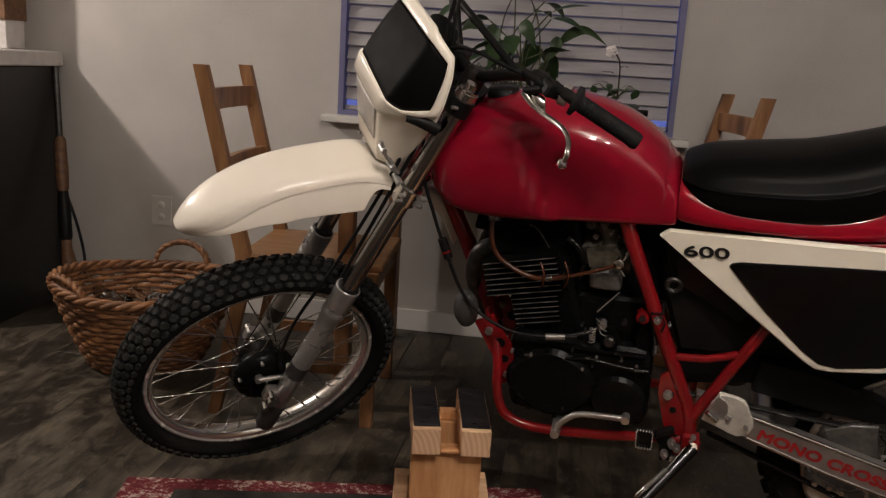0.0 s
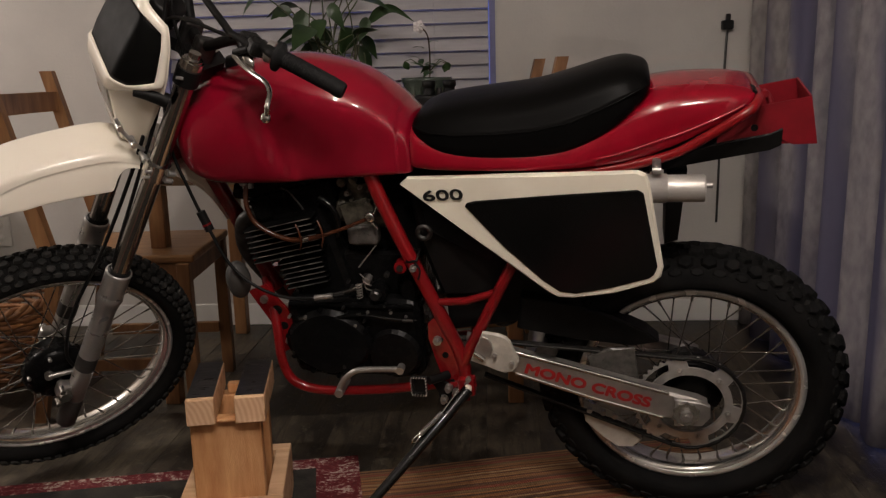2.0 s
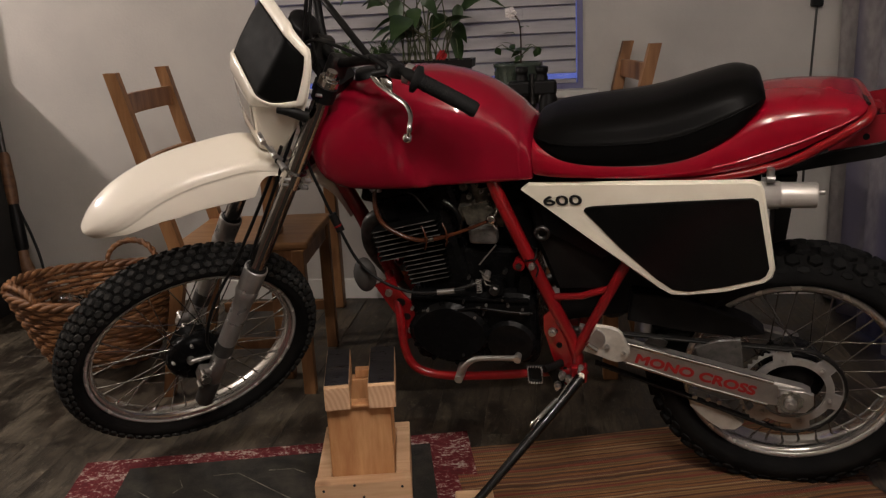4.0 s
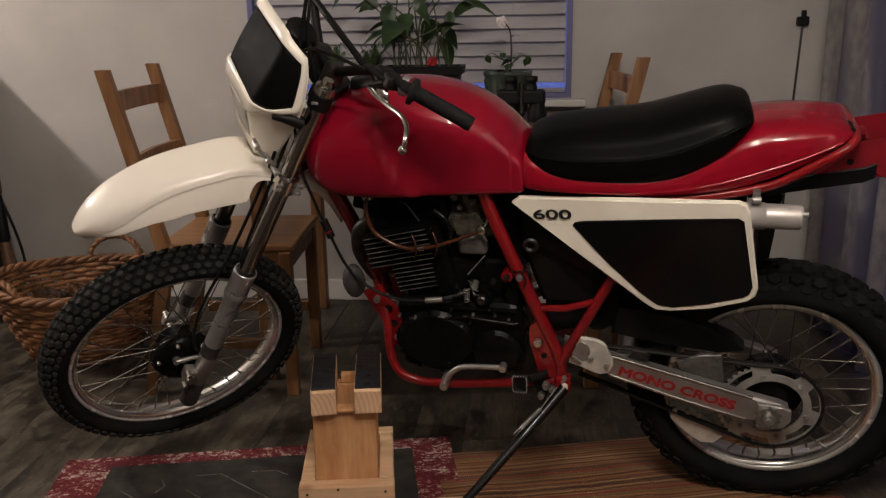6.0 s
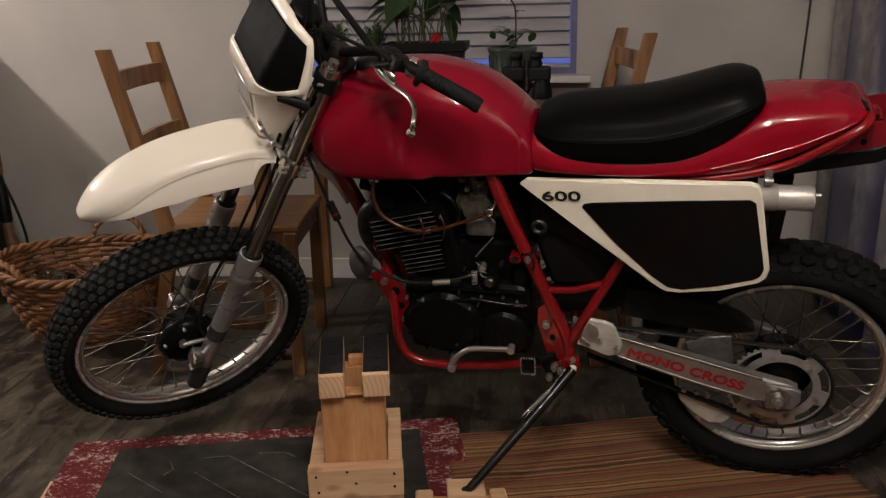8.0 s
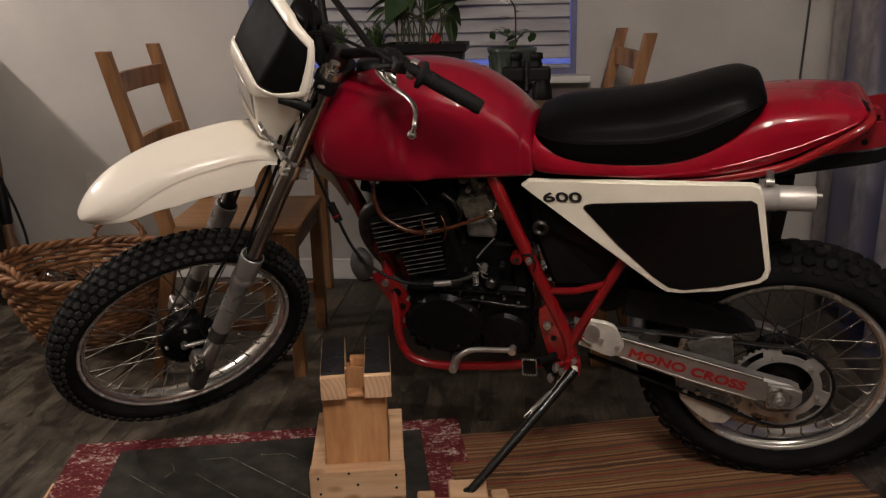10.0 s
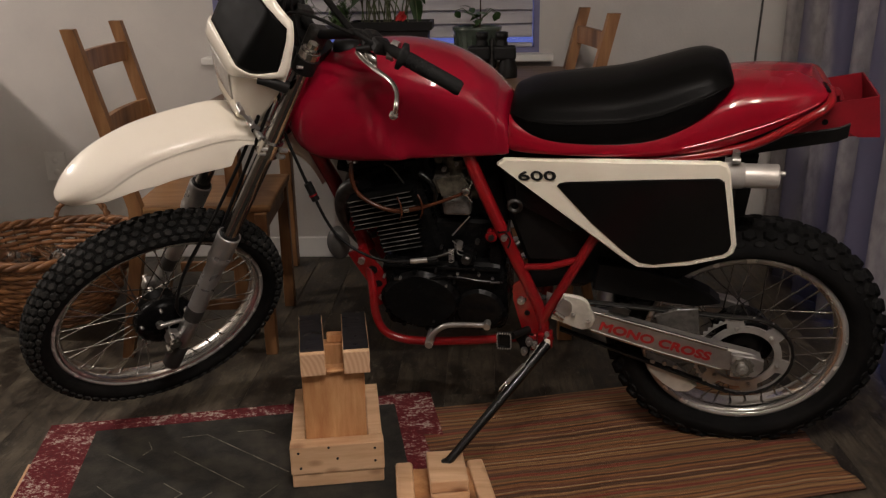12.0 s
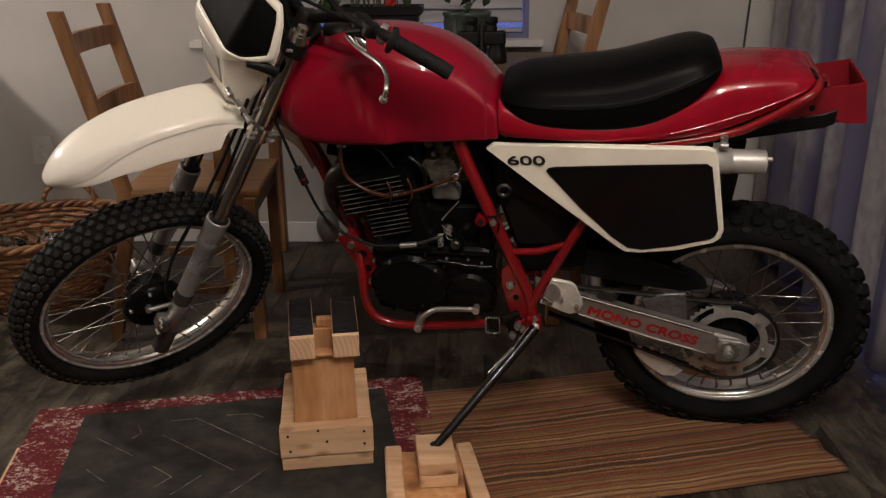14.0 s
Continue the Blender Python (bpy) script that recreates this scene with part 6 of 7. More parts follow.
def panel(sgn):
    outline = [(0.589, 0.507), (0.573, 0.521), (0.337, 0.540), (0.126, 0.556), (0.112, 0.551), (0.105, 0.536), (0.075, 0.370), (0.079, 0.349), (0.092, 0.335), (0.165, 0.304), (0.244, 0.285), (0.274, 0.283), (0.298, 0.296)]
    inset = [(0.455, 0.470), (0.451, 0.477), (0.435, 0.482), (0.268, 0.505), (0.126, 0.523), (0.115, 0.517), (0.0865, 0.372), (0.092, 0.354), (0.102, 0.345), (0.172, 0.317), (0.239, 0.2975), (0.271, 0.2985), (0.305, 0.321), (0.379, 0.388)]
    gs = []
    for pts, th, lift in ((outline, 0.014, 0.0), (inset, 0.004, 0.0125)):
        pts = [(u, w) for u, w in pts]
        dense = []
        for (a, b), (c, d2) in zip(pts, pts[1:] + pts[:1]):
            k = max(1, int(math.hypot(c - a, d2 - b) / 0.04))
            dense += [(a + (c - a) * i / k, b + (d2 - b) * i / k) for i in range(k)]
        n = len(dense)
        cu, cw = sum(p[0] for p in dense) / n, sum(p[1] for p in dense) / n
        rings = []
        for off, shrink in ((lift, 0.0), (lift + th * 0.7, 0.0), (lift + th, 0.004)):
            ring = []
            for u, w in dense:
                q = max(math.hypot(cu - u, cw - w), 1e-6)
                uu, ww = u + (cu - u) * shrink / q, w + (cw - w) * shrink / q
                ring.append((uu, sgn * (panel_v(uu) + off + 0.004 * math.sin((ww - 0.29) * 10)), ww))
            rings.append(ring)
        gs.append(Geo().grid(rings, False, closed=True, cap=True))
    p = bpart("side_panel", gs[0], "panel_white", None, "cream plastic side panel with a black number field")
    bpart("number_field", gs[1], "black_gloss", p, "glossy black number field")
    return p


lp = panel(1)
panel(-1)
letters("600", 0.0305, face_left(0.4995, panel_v(0.500) + 0.0198, 0.490, 6.0, -8.8), "black_text", lp, "lettering", "black numerals 600", 1.90, 0.0, 0.0010)

# fork and steering (steered frame)
FS = 0.0765


def leg_at(a, y):
    """The fork leg's middle line, raked a little more than the steering axis."""
    return (FS + max(0.0, 0.64 - a) * 0.0175, y, a)


def leg_tube(y, stations, seg=24):
    return Geo().tube([leg_at(a, y) for a, r in stations], [r for a, r in stations], seg)


for sgn in (1, -1):
    y = sgn * 0.095
    leg = spart("fork_leg", leg_tube(y, [(0.30, 0.0198), (0.64, 0.0198), (0.895, 0.0198)]), "stanchion", None, "dark chrome fork leg")
    spart("slider", leg_tube(y, [(-0.032, 0.020), (-0.030, 0.0228), (0.10, 0.0230), (0.255, 0.0235), (0.272, 0.0250), (0.283, 0.0282), (0.290, 0.0292), (0.297, 0.0282), (0.302, 0.0268)]), "slider", leg, "satin alloy fork slider")
    spart("fork_foot", leg_tube(y, [(-0.118, 0.019), (-0.112, 0.0235), (-0.05, 0.0240), (-0.0295, 0.0236)]), "grey_rubber", leg, "dark grey fork foot")
    spart("dust_cover", leg_tube(y, [(0.301, 0.0270), (0.306, 0.0278), (0.355, 0.0284), (0.362, 0.0290), (0.366, 0.0284), (0.364, 0.0262)]), "slider", leg, "bright metal dust cover")
    spart("seal", leg_tube(y, [(0.362, 0.0258), (0.3655, 0.0256), (0.371, 0.0222)]), "black", leg)
    spart("band", leg_tube(y, [(0.070, 0.0234), (0.110, 0.0236)]), "grey_rubber", leg, "grey rubber band")
    spart("axle_lug", Geo().box((FS + 0.014, y - 0.017, -0.019), (AXLE + 0.016, y + 0.014, 0.019), 0.009, None, 3), "alloy_dull", leg)
    spart("fork_cap", Geo().tube([(FS, y, 0.880), (FS, y, 0.897), (FS, y, 0.8971), (FS, y, 0.902), (FS, y, 0.9021), (FS, y, 0.915)], [0.0228, 0.0228, 0.0195, 0.0195, 0.0125, 0.0120], 12, smooth=False), "alloy", leg)
ax = spart("front_axle", Geo().tube([(AXLE, -0.125, 0), (AXLE, 0.125, 0)], 0.010, 14).tube([(AXLE, 0.112, 0), (AXLE, 0.126, 0)], 0.015, 6), "alloy", None)
for da in (-0.02, 0.02):
    spart("axle_bolt", Geo().tube([(AXLE + 0.012, 0.108, da), (AXLE + 0.012, 0.128, da)], 0.0065, 8), "alloy", ax)
spart("speed_drive", Geo().tube([(AXLE - 0.03, 0.062, 0.055), (AXLE - 0.06, 0.072, 0.075)], 0.010, 12), "pale_plastic", ax)
for a, h, nm in ((0.640, 0.030, "lower_clamp"), (0.864, 0.026, "upper_clamp")):
    g = Geo()
    ring_ = [(-0.030, -0.020), (-0.022, -0.032), (FS - 0.030, -0.088), (FS + 0.010, -0.092), (FS + 0.012, -0.06), (0.052, -0.03), (0.052, 0.03), (FS + 0.012, 0.06), (FS + 0.010, 0.092), (FS - 0.030, 0.088), (-0.022, 0.032), (-0.030, 0.020)]
    g.grid([[(s_, n_, a - h / 2) for s_, n_ in ring_], [(s_, n_, a + h / 2) for s_, n_ in ring_]], False, closed=True, cap=True)
    for sgn in (1, -1):
        g.tube([(FS, sgn * 0.095, a - h / 2 - 0.004), (FS, sgn * 0.095, a + h / 2 + 0.004)], 0.0270 if a < 0.7 else 0.0255, 20)
    cl_ = spart(nm, g, "alloy" if nm == "lower_clamp" else "black", None, "fork clamp")
    for sgn in (1, -1):
        for dd in (-0.009, 0.009) if nm == "lower_clamp" else (0.003,):
            spart("bolt", Geo().tube([(FS + 0.018, sgn * 0.116, a + dd * 0.8), (FS + 0.031, sgn * 0.116, a + dd * 0.8)], 0.0036, 8), "slider", cl_)
            if nm == "lower_clamp":
                spart("bolt", Geo().tube([(FS - 0.030, sgn * 0.120, a + dd), (FS - 0.015, sgn * 0.120, a + dd)], 0.006, 8), "slider", cl_)
spart("steering_stem", Geo().tube([(0, 0, 0.62), (0, 0, 0.872)], 0.018, 14), "steel_dark", None)

# front mudguard: crest line (s, a), then the depth of the shoulder and of the skirt below it
crest = curve([(-0.16, 0, 0.530), (-0.10, 0, 0.590), (-0.03, 0, 0.633), (0.05, 0, 0.653), (0.10, 0, 0.657), (0.148, 0, 0.656), (0.185, 0, 0.647), (0.239, 0, 0.624), (0.297, 0, 0.597), (0.352, 0, 0.564), (0.403, 0, 0.520), (0.440, 0, 0.475), (0.460, 0, 0.440), (0.470, 0, 0.415), (0.474, 0, 0.400)], 6)
CREST = [(p.x, p.z) for p in crest]
SHOULDER = [(-0.16, 0.028), (0.10, 0.026), (0.146, 0.025), (0.208, 0.022), (0.266, 0.022), (0.32, 0.025), (0.375, 0.031), (0.41, 0.038), (0.44, 0.040), (0.474, 0.034)]
SKIRT = [(-0.16, 0.032), (0.128, 0.034), (0.145, 0.050), (0.157, 0.084), (0.19, 0.086), (0.25, 0.080), (0.307, 0.075), (0.343, 0.074), (0.375, 0.066), (0.41, 0.060), (0.44, 0.055), (0.474, 0.040)]
rows_o = []
stations = [-0.16 + 0.029 * i for i in range(10)] + [0.122, 0.135, 0.147, 0.155, 0.160] + [0.172 + 0.012 * i for i in range(24)] + [0.455, 0.461, 0.466, 0.470, 0.473]
for st_ in stations:
    a_ = lerp_table(CREST, st_)[0]
    a0_, a1_ = lerp_table(CREST, st_ - 0.006)[0], lerp_table(CREST, min(st_ + 0.006, 0.474))[0]
    d = Vector((min(st_ + 0.006, 0.474) - st_ + 0.006, 0, a1_ - a0_)).normalized()
    nor = Vector((-d.z, 0, d.x))
    taper = 1.0 if st_ < 0.40 else math.sqrt(max(0.015, 1 - ((st_ - 0.40) / 0.076) ** 2.6))
    hw = 0.068 * taper
    sh_, sk_ = lerp_table(SHOULDER, st_)[0] * (0.6 + 0.4 * taper), lerp_table(SKIRT, st_)[0] * (0.6 + 0.4 * taper)
    below = max(sk_ - sh_, 0.003)
    lean = min(1.0, below / 0.045)
    ring = [(1.0 + 0.27 * lean, sh_ + below), (1.0 + 0.262 * lean, sh_ + below * 0.94), (1.0 + 0.18 * lean, sh_ + below * 0.62), (1.0 + 0.085 * lean, sh_ + below * 0.30), (1.0 + 0.005 * lean, sh_ + below * 0.11), (1.0 - 0.010 * lean, sh_ + below * 0.03), (1.0 - 0.008 * lean, sh_),
            (1.0, sh_ * 0.92), (0.975, sh_ * 0.78), (0.945, sh_ * 0.56), (0.885, sh_ * 0.35), (0.77, sh_ * 0.17), (0.60, sh_ * 0.075), (0.32, sh_ * 0.02), (0.0, 0.0)]
    ring = [Vector((st_, hw * x, a_)) - nor * dep for x, dep in ring]
    rows_o.append(ring + [Vector((p.x, -p.y, p.z)) for p in ring[-2::-1]])
fg = spart("front_mudguard", Geo().grid(rows_o), "white", None, "glossy cream plastic high front mudguard")
so = fg.modifiers.new("thickness", "SOLIDIFY")
so.thickness, so.offset = 0.0035, -1
fg.modifiers.new("smooth", "SUBSURF").levels = 1
spart("mudguard_bracket", Geo().tube(curve([(0.085, 0.06, 0.66), (0.12, 0.075, 0.68), (0.155, 0.07, 0.705), (0.175, 0.065, 0.73)]), 0.0040, 8).tube([(0.10, 0.055, 0.655), (0.10, 0.090, 0.655)], 0.0075, 8).tube([(0.13, 0.055, 0.685), (0.13, 0.085, 0.685)], 0.0070, 8).tube([(0.165, 0.055, 0.715), (0.165, 0.078, 0.715)], 0.0065, 8), "slider", None)

# headlamp cowl: flat front with the lamp, number plate above, sides swept back
COWL = [  # a, front s, edge s, far corner n, near corner n, near edge n
    (0.665, 0.138, 0.092, -0.085, 0.026, 0.046), (0.72, 0.165, 0.105, -0.098, 0.030, 0.074), (0.77, 0.189, 0.112, -0.106, 0.032, 0.096), (0.785, 0.196, 0.114, -0.108, 0.034, 0.101), (0.82, 0.200, 0.118, -0.108, 0.060, 0.113),
    (0.86, 0.197, 0.122, -0.108, 0.066, 0.114), (0.913, 0.188, 0.130, -0.106, 0.066, 0.106), (0.94, 0.182, 0.137, -0.104, 0.062, 0.097), (0.962, 0.177, 0.143, -0.102, 0.052, 0.082), (0.978, 0.173, 0.150, -0.100, 0.040, 0.062)]


def cowl_point(a, ph, out=0.0):
    f, e, nf, nn_, ne = lerp_table(COWL, a)
    knots = [(-1.0, e, nf - 0.06), (-0.72, f, nf), (0.45, f, nn_), (1.0, e, ne)]

    def at(q):
        q = max(-1.0, min(1.0, q))
        for (p0, s0, n0), (p1, s1, n1) in zip(knots, knots[1:]):
            if q <= p1:
                k = (q - p0) / (p1 - p0)
                return Vector((s0 + (s1 - s0) * k, n0 + (n1 - n0) * k, a))
        return Vector((e, ne, a))

    c = (at(ph - 0.05) + at(ph) * 2 + at(ph + 0.05)) / 4 if abs(ph) < 0.95 else at(ph)
    d = at(min(ph + 0.08, 1.0)) - at(max(ph - 0.08, -1.0))
    return c + Vector((d.y, -d.x, 0)).normalized() * out


def cowl_top(ph):
    return 0.978 - 0.024 * max(0.0, (ph - 0.45) / 0.53)


rows = [[cowl_point(COWL[0][0] + (cowl_top(-1 + 2 * k / 40) - COWL[0][0]) * i / 30, -1 + 2 * k / 40) for k in range(41)] for i in range(31)]
cw_ = spart("headlamp_cowl", Geo().grid(rows), "white", None, "cream plastic headlamp cowl with a black number plate")
so = cw_.modifiers.new("thickness", "SOLIDIFY")
so.thickness, so.offset = 0.004, -1


def plate_low(ph):
    return 0.826 - 0.016 * (ph + 0.72) / 1.32 if ph < 0.6 else 0.810 + 0.035 * (ph - 0.6) / 0.3


def plate_high(ph):
    return 0.957 - 0.017 * max(0.0, (ph - 0.45) / 0.40)


def skirt_low(ph):
    return 0.785 - 0.012 * (ph + 0.76) / 1.21 if ph < 0.45 else 0.773 + 0.066 * (ph - 0.45) / 0.53


PL, PR = -0.735, 0.875
rows = []
for i in range(17):
    row = []
    for k in range(25):
        ph = PL + (PR - PL) * k / 24
        row.append(cowl_point(plate_low(ph) + (plate_high(ph) - plate_low(ph)) * i / 16, ph, 0.0035))
    rows.append(row)
npl = spart("number_plate", Geo().grid(rows), "plate", cw_, "plain black number plate")
npl.modifiers.new("thickness", "SOLIDIFY").thickness = 0.003
inner, outer = [], []
for k in range(25):
    q = k / 24
    ph = PL + (PR - PL) * q
    po = -0.76 + 1.74 * q
    inner.append((plate_low(ph), ph))
    outer.append((skirt_low(po), po))
for k in range(1, 9):
    inner.append((plate_low(PR) + (plate_high(PR) - plate_low(PR)) * k / 8, PR))
    outer.append((skirt_low(0.98) + (cowl_top(0.98) - skirt_low(0.98)) * k / 8, 0.98))
for k in range(1, 25):
    q = k / 24
    ph, po = PR + (PL - PR) * q, 0.98 - 1.74 * q
    inner.append((plate_high(ph), ph))
    outer.append((cowl_top(po), po))
rings = []
for w_, off in ((0.0, 0.002), (0.0, 0.0075), (0.12, 0.0090), (0.85, 0.0080), (1.0, 0.0055), (1.0, 0.0)):
    rings.append([cowl_point(ia + (oa - ia) * w_, ip + (op - ip) * w_, off) for (ia, ip), (oa, op) in zip(inner, outer)])
spart("border", Geo().grid(rings), "white", cw_, "raised cream border")
rows = [[cowl_point(0.703 + 0.070 * i / 10, -0.60 + 0.92 * k / 14, 0.003 + 0.005 * math.sin(math.pi * i / 10) * math.sin(math.pi * k / 14)) for k in range(15)] for i in range(11)]
ln = spart("headlamp_lens", Geo().grid(rows), "lens", cw_, "pale ribbed headlamp glass")
ln.modifiers.new("thickness", "SOLIDIFY").thickness = 0.003
spart("side_slot", Geo().tube([(0.164, 0.084, 0.803), (0.146, 0.095, 0.810), (0.124, 0.104, 0.812), (0.106, 0.110, 0.810)], [0.007, 0.011, 0.014, 0.015], 10), "black", cw_)
spart("instrument", Geo().lathe([(0, -0.02), (0.032, -0.018), (0.036, 0.02), (0.03, 0.024), (0, 0.022)], 20, Matrix.Translation((0.090, -0.060, 0.925)) @ Matrix.Rotation(radians(70), 4, "X")), "black", None, "small black instrument")

# handlebar, lever, grips, cables
bar = []
for sgn in (1, -1):
    half = [(0.036, 0.0, 0.905), (0.036, sgn * 0.05, 0.914), (0.040, sgn * 0.144, 0.978), (0.042, sgn * 0.20, 1.006), (0.036, sgn * 0.262, 1.024), (0.020, sgn * 0.305, 1.030), (-0.048, sgn * 0.376, 1.031), (-0.060, sgn * 0.388, 1.030)]
    bar.append(half)
hb = spart("handlebar", Geo().tube(curve(bar[0][::-1] + bar[1][1:], 5), 0.011, 14), "black", None, "black steel handlebar")
spart("bar_clamp", Geo().box((0.014, -0.055, 0.850), (0.058, -0.025, 0.926), 0.008).box((0.014, 0.025, 0.850), (0.058, 0.055, 0.926), 0.008), "steel_dark", hb)
for sgn in (1, -1):
    p = [Vector((q[0], q[1] * sgn, q[2])) for q in ((0.030, 0.294, 1.029), (0.024, 0.300, 1.030), (0.020, 0.304, 1.030), (-0.048, 0.376, 1.031), (-0.058, 0.387, 1.030), (-0.063, 0.392, 1.030))]
    gr = spart("grip", Geo().tube(p, [0.027, 0.027, 0.0150, 0.0150, 0.0158, 0.013], 18), "grip", hb, "black rubber grip")
    for k in range(20):
        q = p[2].lerp(p[3], (k + 0.8) / 21)
        dq = (p[3] - p[2]).normalized() * 0.0012
        spart("rib", Geo().tube([q - dq, q + dq], 0.0154, 18), "grip", gr)
    pr = Vector((0.044, 0.246 * sgn, 1.016))
    spart("lever_perch", Geo().box(pr - Vector((0.022, 0.016, 0.014)), pr + Vector((0.016, 0.016, 0.014)), 0.007).tube([pr + Vector((0.012, -0.004 * sgn, -0.008)), pr + Vector((0.020, -0.032 * sgn, -0.032))], 0.0065, 10).tube([pr + Vector((0.012, -0.004 * sgn, 0.0)), pr + Vector((0.03, -0.050 * sgn, -0.004))], 0.006, 10), "black", hb)
    spart("perch_clamp", Geo().tube([pr + Vector((-0.016, 0.014 * sgn, 0.004)), pr + Vector((-0.025, 0.025 * sgn, 0.006))], 0.0205, 16), "alloy_dull", hb)
    if sgn > 0:
        path = curve([(0.062, 0.214, 0.980), (0.054, 0.238, 0.975), (0.048, 0.268, 0.976), (0.046, 0.318, 0.986), (0.054, 0.357, 0.987), (0.068, 0.388, 0.978), (0.064, 0.390, 0.962)], 5)
        lv = spart("clutch_lever", Geo().tube(path, [0.0075, 0.0075, 0.0072, 0.0070, 0.0068, 0.0064, 0.0060, 0.0056] + [0.0050] * (len(path) - 8), 10), "alloy", hb, "polished alloy lever with ball end")
        spart("lever_web", Geo().grid([[(0.062, 0.214, 0.984), (0.060, 0.226, 0.994), (0.050, 0.252, 0.998)], [(0.058, 0.226, 0.976), (0.054, 0.240, 0.978), (0.047, 0.272, 0.977)]]), "alloy", lv).modifiers.new("thickness", "SOLIDIFY").thickness = 0.005
        spart("ball_end", Geo().lathe([(0.0095 * math.sin(math.pi * i / 10), -0.0095 * math.cos(math.pi * i / 10)) for i in range(11)], 18, Matrix.Translation((0.061, 0.387, 0.953))), "chrome", lv)
    else:
        path = curve([(0.085, -0.262, 1.010), (0.095, -0.30, 1.0), (0.085, -0.36, 0.995), (0.06, -0.41, 0.99)], 5)
        spart("brake_lever", Geo().tube(path, 0.006, 10), "chrome", hb)
spart("crossbar", Geo().tube([(0.040, -0.150, 0.984), (0.040, 0.150, 0.984)], 0.0075, 10), "black", hb)
spart("switch_box", Geo().box((0.022, 0.195, 0.990), (0.062, 0.232, 1.026), 0.010), "black", hb)
spart("top_nut", Geo().tube([(0, 0, 0.870), (0, 0, 0.888)], 0.016, 6), "alloy", None)


def s2b(p):
    return LIFT.inverted() @ (STEERED @ Vector(p))


# cables (bike frame)
cb = bpart("clutch_cable", Geo().tube(curve([s2b((0.070, 0.195, 1.004)), s2b((0.13, 0.07, 0.965)), s2b((0.10, 0.0, 0.86)), (1.075, 0.095, 0.60), (1.050, 0.10, 0.49), (1.022, 0.105, 0.41), (0.985, 0.112, 0.325), (0.930, 0.118, 0.275), (0.865, 0.122, 0.252), (0.80, 0.118, 0.250), (0.735, 0.11, 0.255)], 6), 0.0038, 8), "black", None, "black clutch cable")
bpart("cable_adjuster", Geo().tube([(1.033, 0.104, 0.445), (1.018, 0.106, 0.402)], 0.010, 10), "black", cb)
bpart("red_band", Geo().tube([(1.024, 0.1055, 0.418), (1.0225, 0.1057, 0.414)], 0.0104, 10), "frame_red", cb)
bpart("cable_end", Geo().tube([(0.80, 0.118, 0.250), (0.76, 0.113, 0.253)], 0.0065, 10), "alloy_dull", cb)
bpart("throttle_cable", Geo().tube(curve([s2b((0.07, -0.24, 1.02)), s2b((0.12, -0.12, 1.10)), s2b((0.12, -0.04, 1.06)), s2b((0.11, 0.01, 0.96)), s2b((0.06, 0.04, 0.86)), (1.02, 0.06, 0.64)], 6), 0.0036, 8), "black", None, "black throttle cable")
bpart("brake_cable", Geo().tube(curve([s2b((0.07, -0.22, 1.01)), s2b((0.13, -0.12, 1.12)), s2b((0.13, -0.05, 1.08)), s2b((0.115, 0.0, 0.94)), s2b((0.112, 0.045, 0.82)), s2b((0.105, 0.055, 0.65)), s2b((0.115, 0.058, 0.40)), s2b((0.14, 0.066, 0.22)), s2b((0.13, 0.074, 0.10)), s2b((0.10, 0.075, 0.05))], 6), 0.0042, 8), "black", None, "black brake cable")
bpart("speed_cable", Geo().tube(curve([s2b((0.09, -0.05, 0.92)), s2b((0.10, 0.060, 0.80)), s2b((0.095, 0.068, 0.62)), s2b((0.085, 0.062, 0.36)), s2b((0.07, 0.066, 0.15)), s2b((0.062, 0.072, 0.078))], 6), 0.0042, 8), "black", None, "black speedometer cable")

# ---- on the floor ----
rug_border = bpy.data.materials.new("rug_border")
rug_border.use_nodes = True
nt = rug_border.node_tree
bs = nt.nodes["Principled BSDF"]
bs.inputs["Roughness"].default_value = 0.95
tc = node(nt, "ShaderNodeTexCoord")
nz = node(nt, "ShaderNodeTexNoise", Scale=74.0, Detail=8.0, Roughness=0.75)
mp = node(nt, "ShaderNodeMapping")
mp.inputs["Scale"].default_value = (1.0, 1.35, 1)
nt.links.new(tc.outputs["Object"], mp.inputs["Vector"])
nt.links.new(mp.outputs[0], nz.inputs["Vector"])
rp = node(nt, "ShaderNodeValToRGB")
rp.color_ramp.interpolation = "LINEAR"
e = rp.color_ramp.elements
e[0].position, e[0].color = 0.40, (0.085, 0.004, 0.008, 1)
e[1].position, e[1].color = 0.625, (0.50, 0.42, 0.36, 1)
mid = e.new(0.545)
mid.color = (0.155, 0.008, 0.014, 1)
patch = node(nt, "ShaderNodeTexNoise", Scale=11.0, Detail=3.0)
nt.links.new(mp.outputs[0], patch.inputs["Vector"])
pm = node(nt, "ShaderNodeMapRange")
pm.inputs["From Min"].default_value, pm.inputs["From Max"].default_value = 0.35, 0.65
pm.inputs["To Min"].default_value, pm.inputs["To Max"].default_value = -0.055, 0.065
nt.links.new(patch.outputs["Fac"], pm.inputs["Value"])
wear = node(nt, "ShaderNodeMath")
nt.links.new(nz.outputs["Fac"], wear.inputs[0])
nt.links.new(pm.outputs[0], wear.inputs[1])
nt.links.new(wear.outputs[0], rp.inputs[0])
nt.links.new(rp.outputs[0], bs.inputs["Base Color"])
bp = node(nt, "ShaderNodeBump", Strength=0.6, Distance=0.003)
nt.links.new(nz.outputs["Fac"], bp.inputs["Height"])
nt.links.new(bp.outputs[0], bs.inputs["Normal"])
MAT["rug_border"] = rug_border

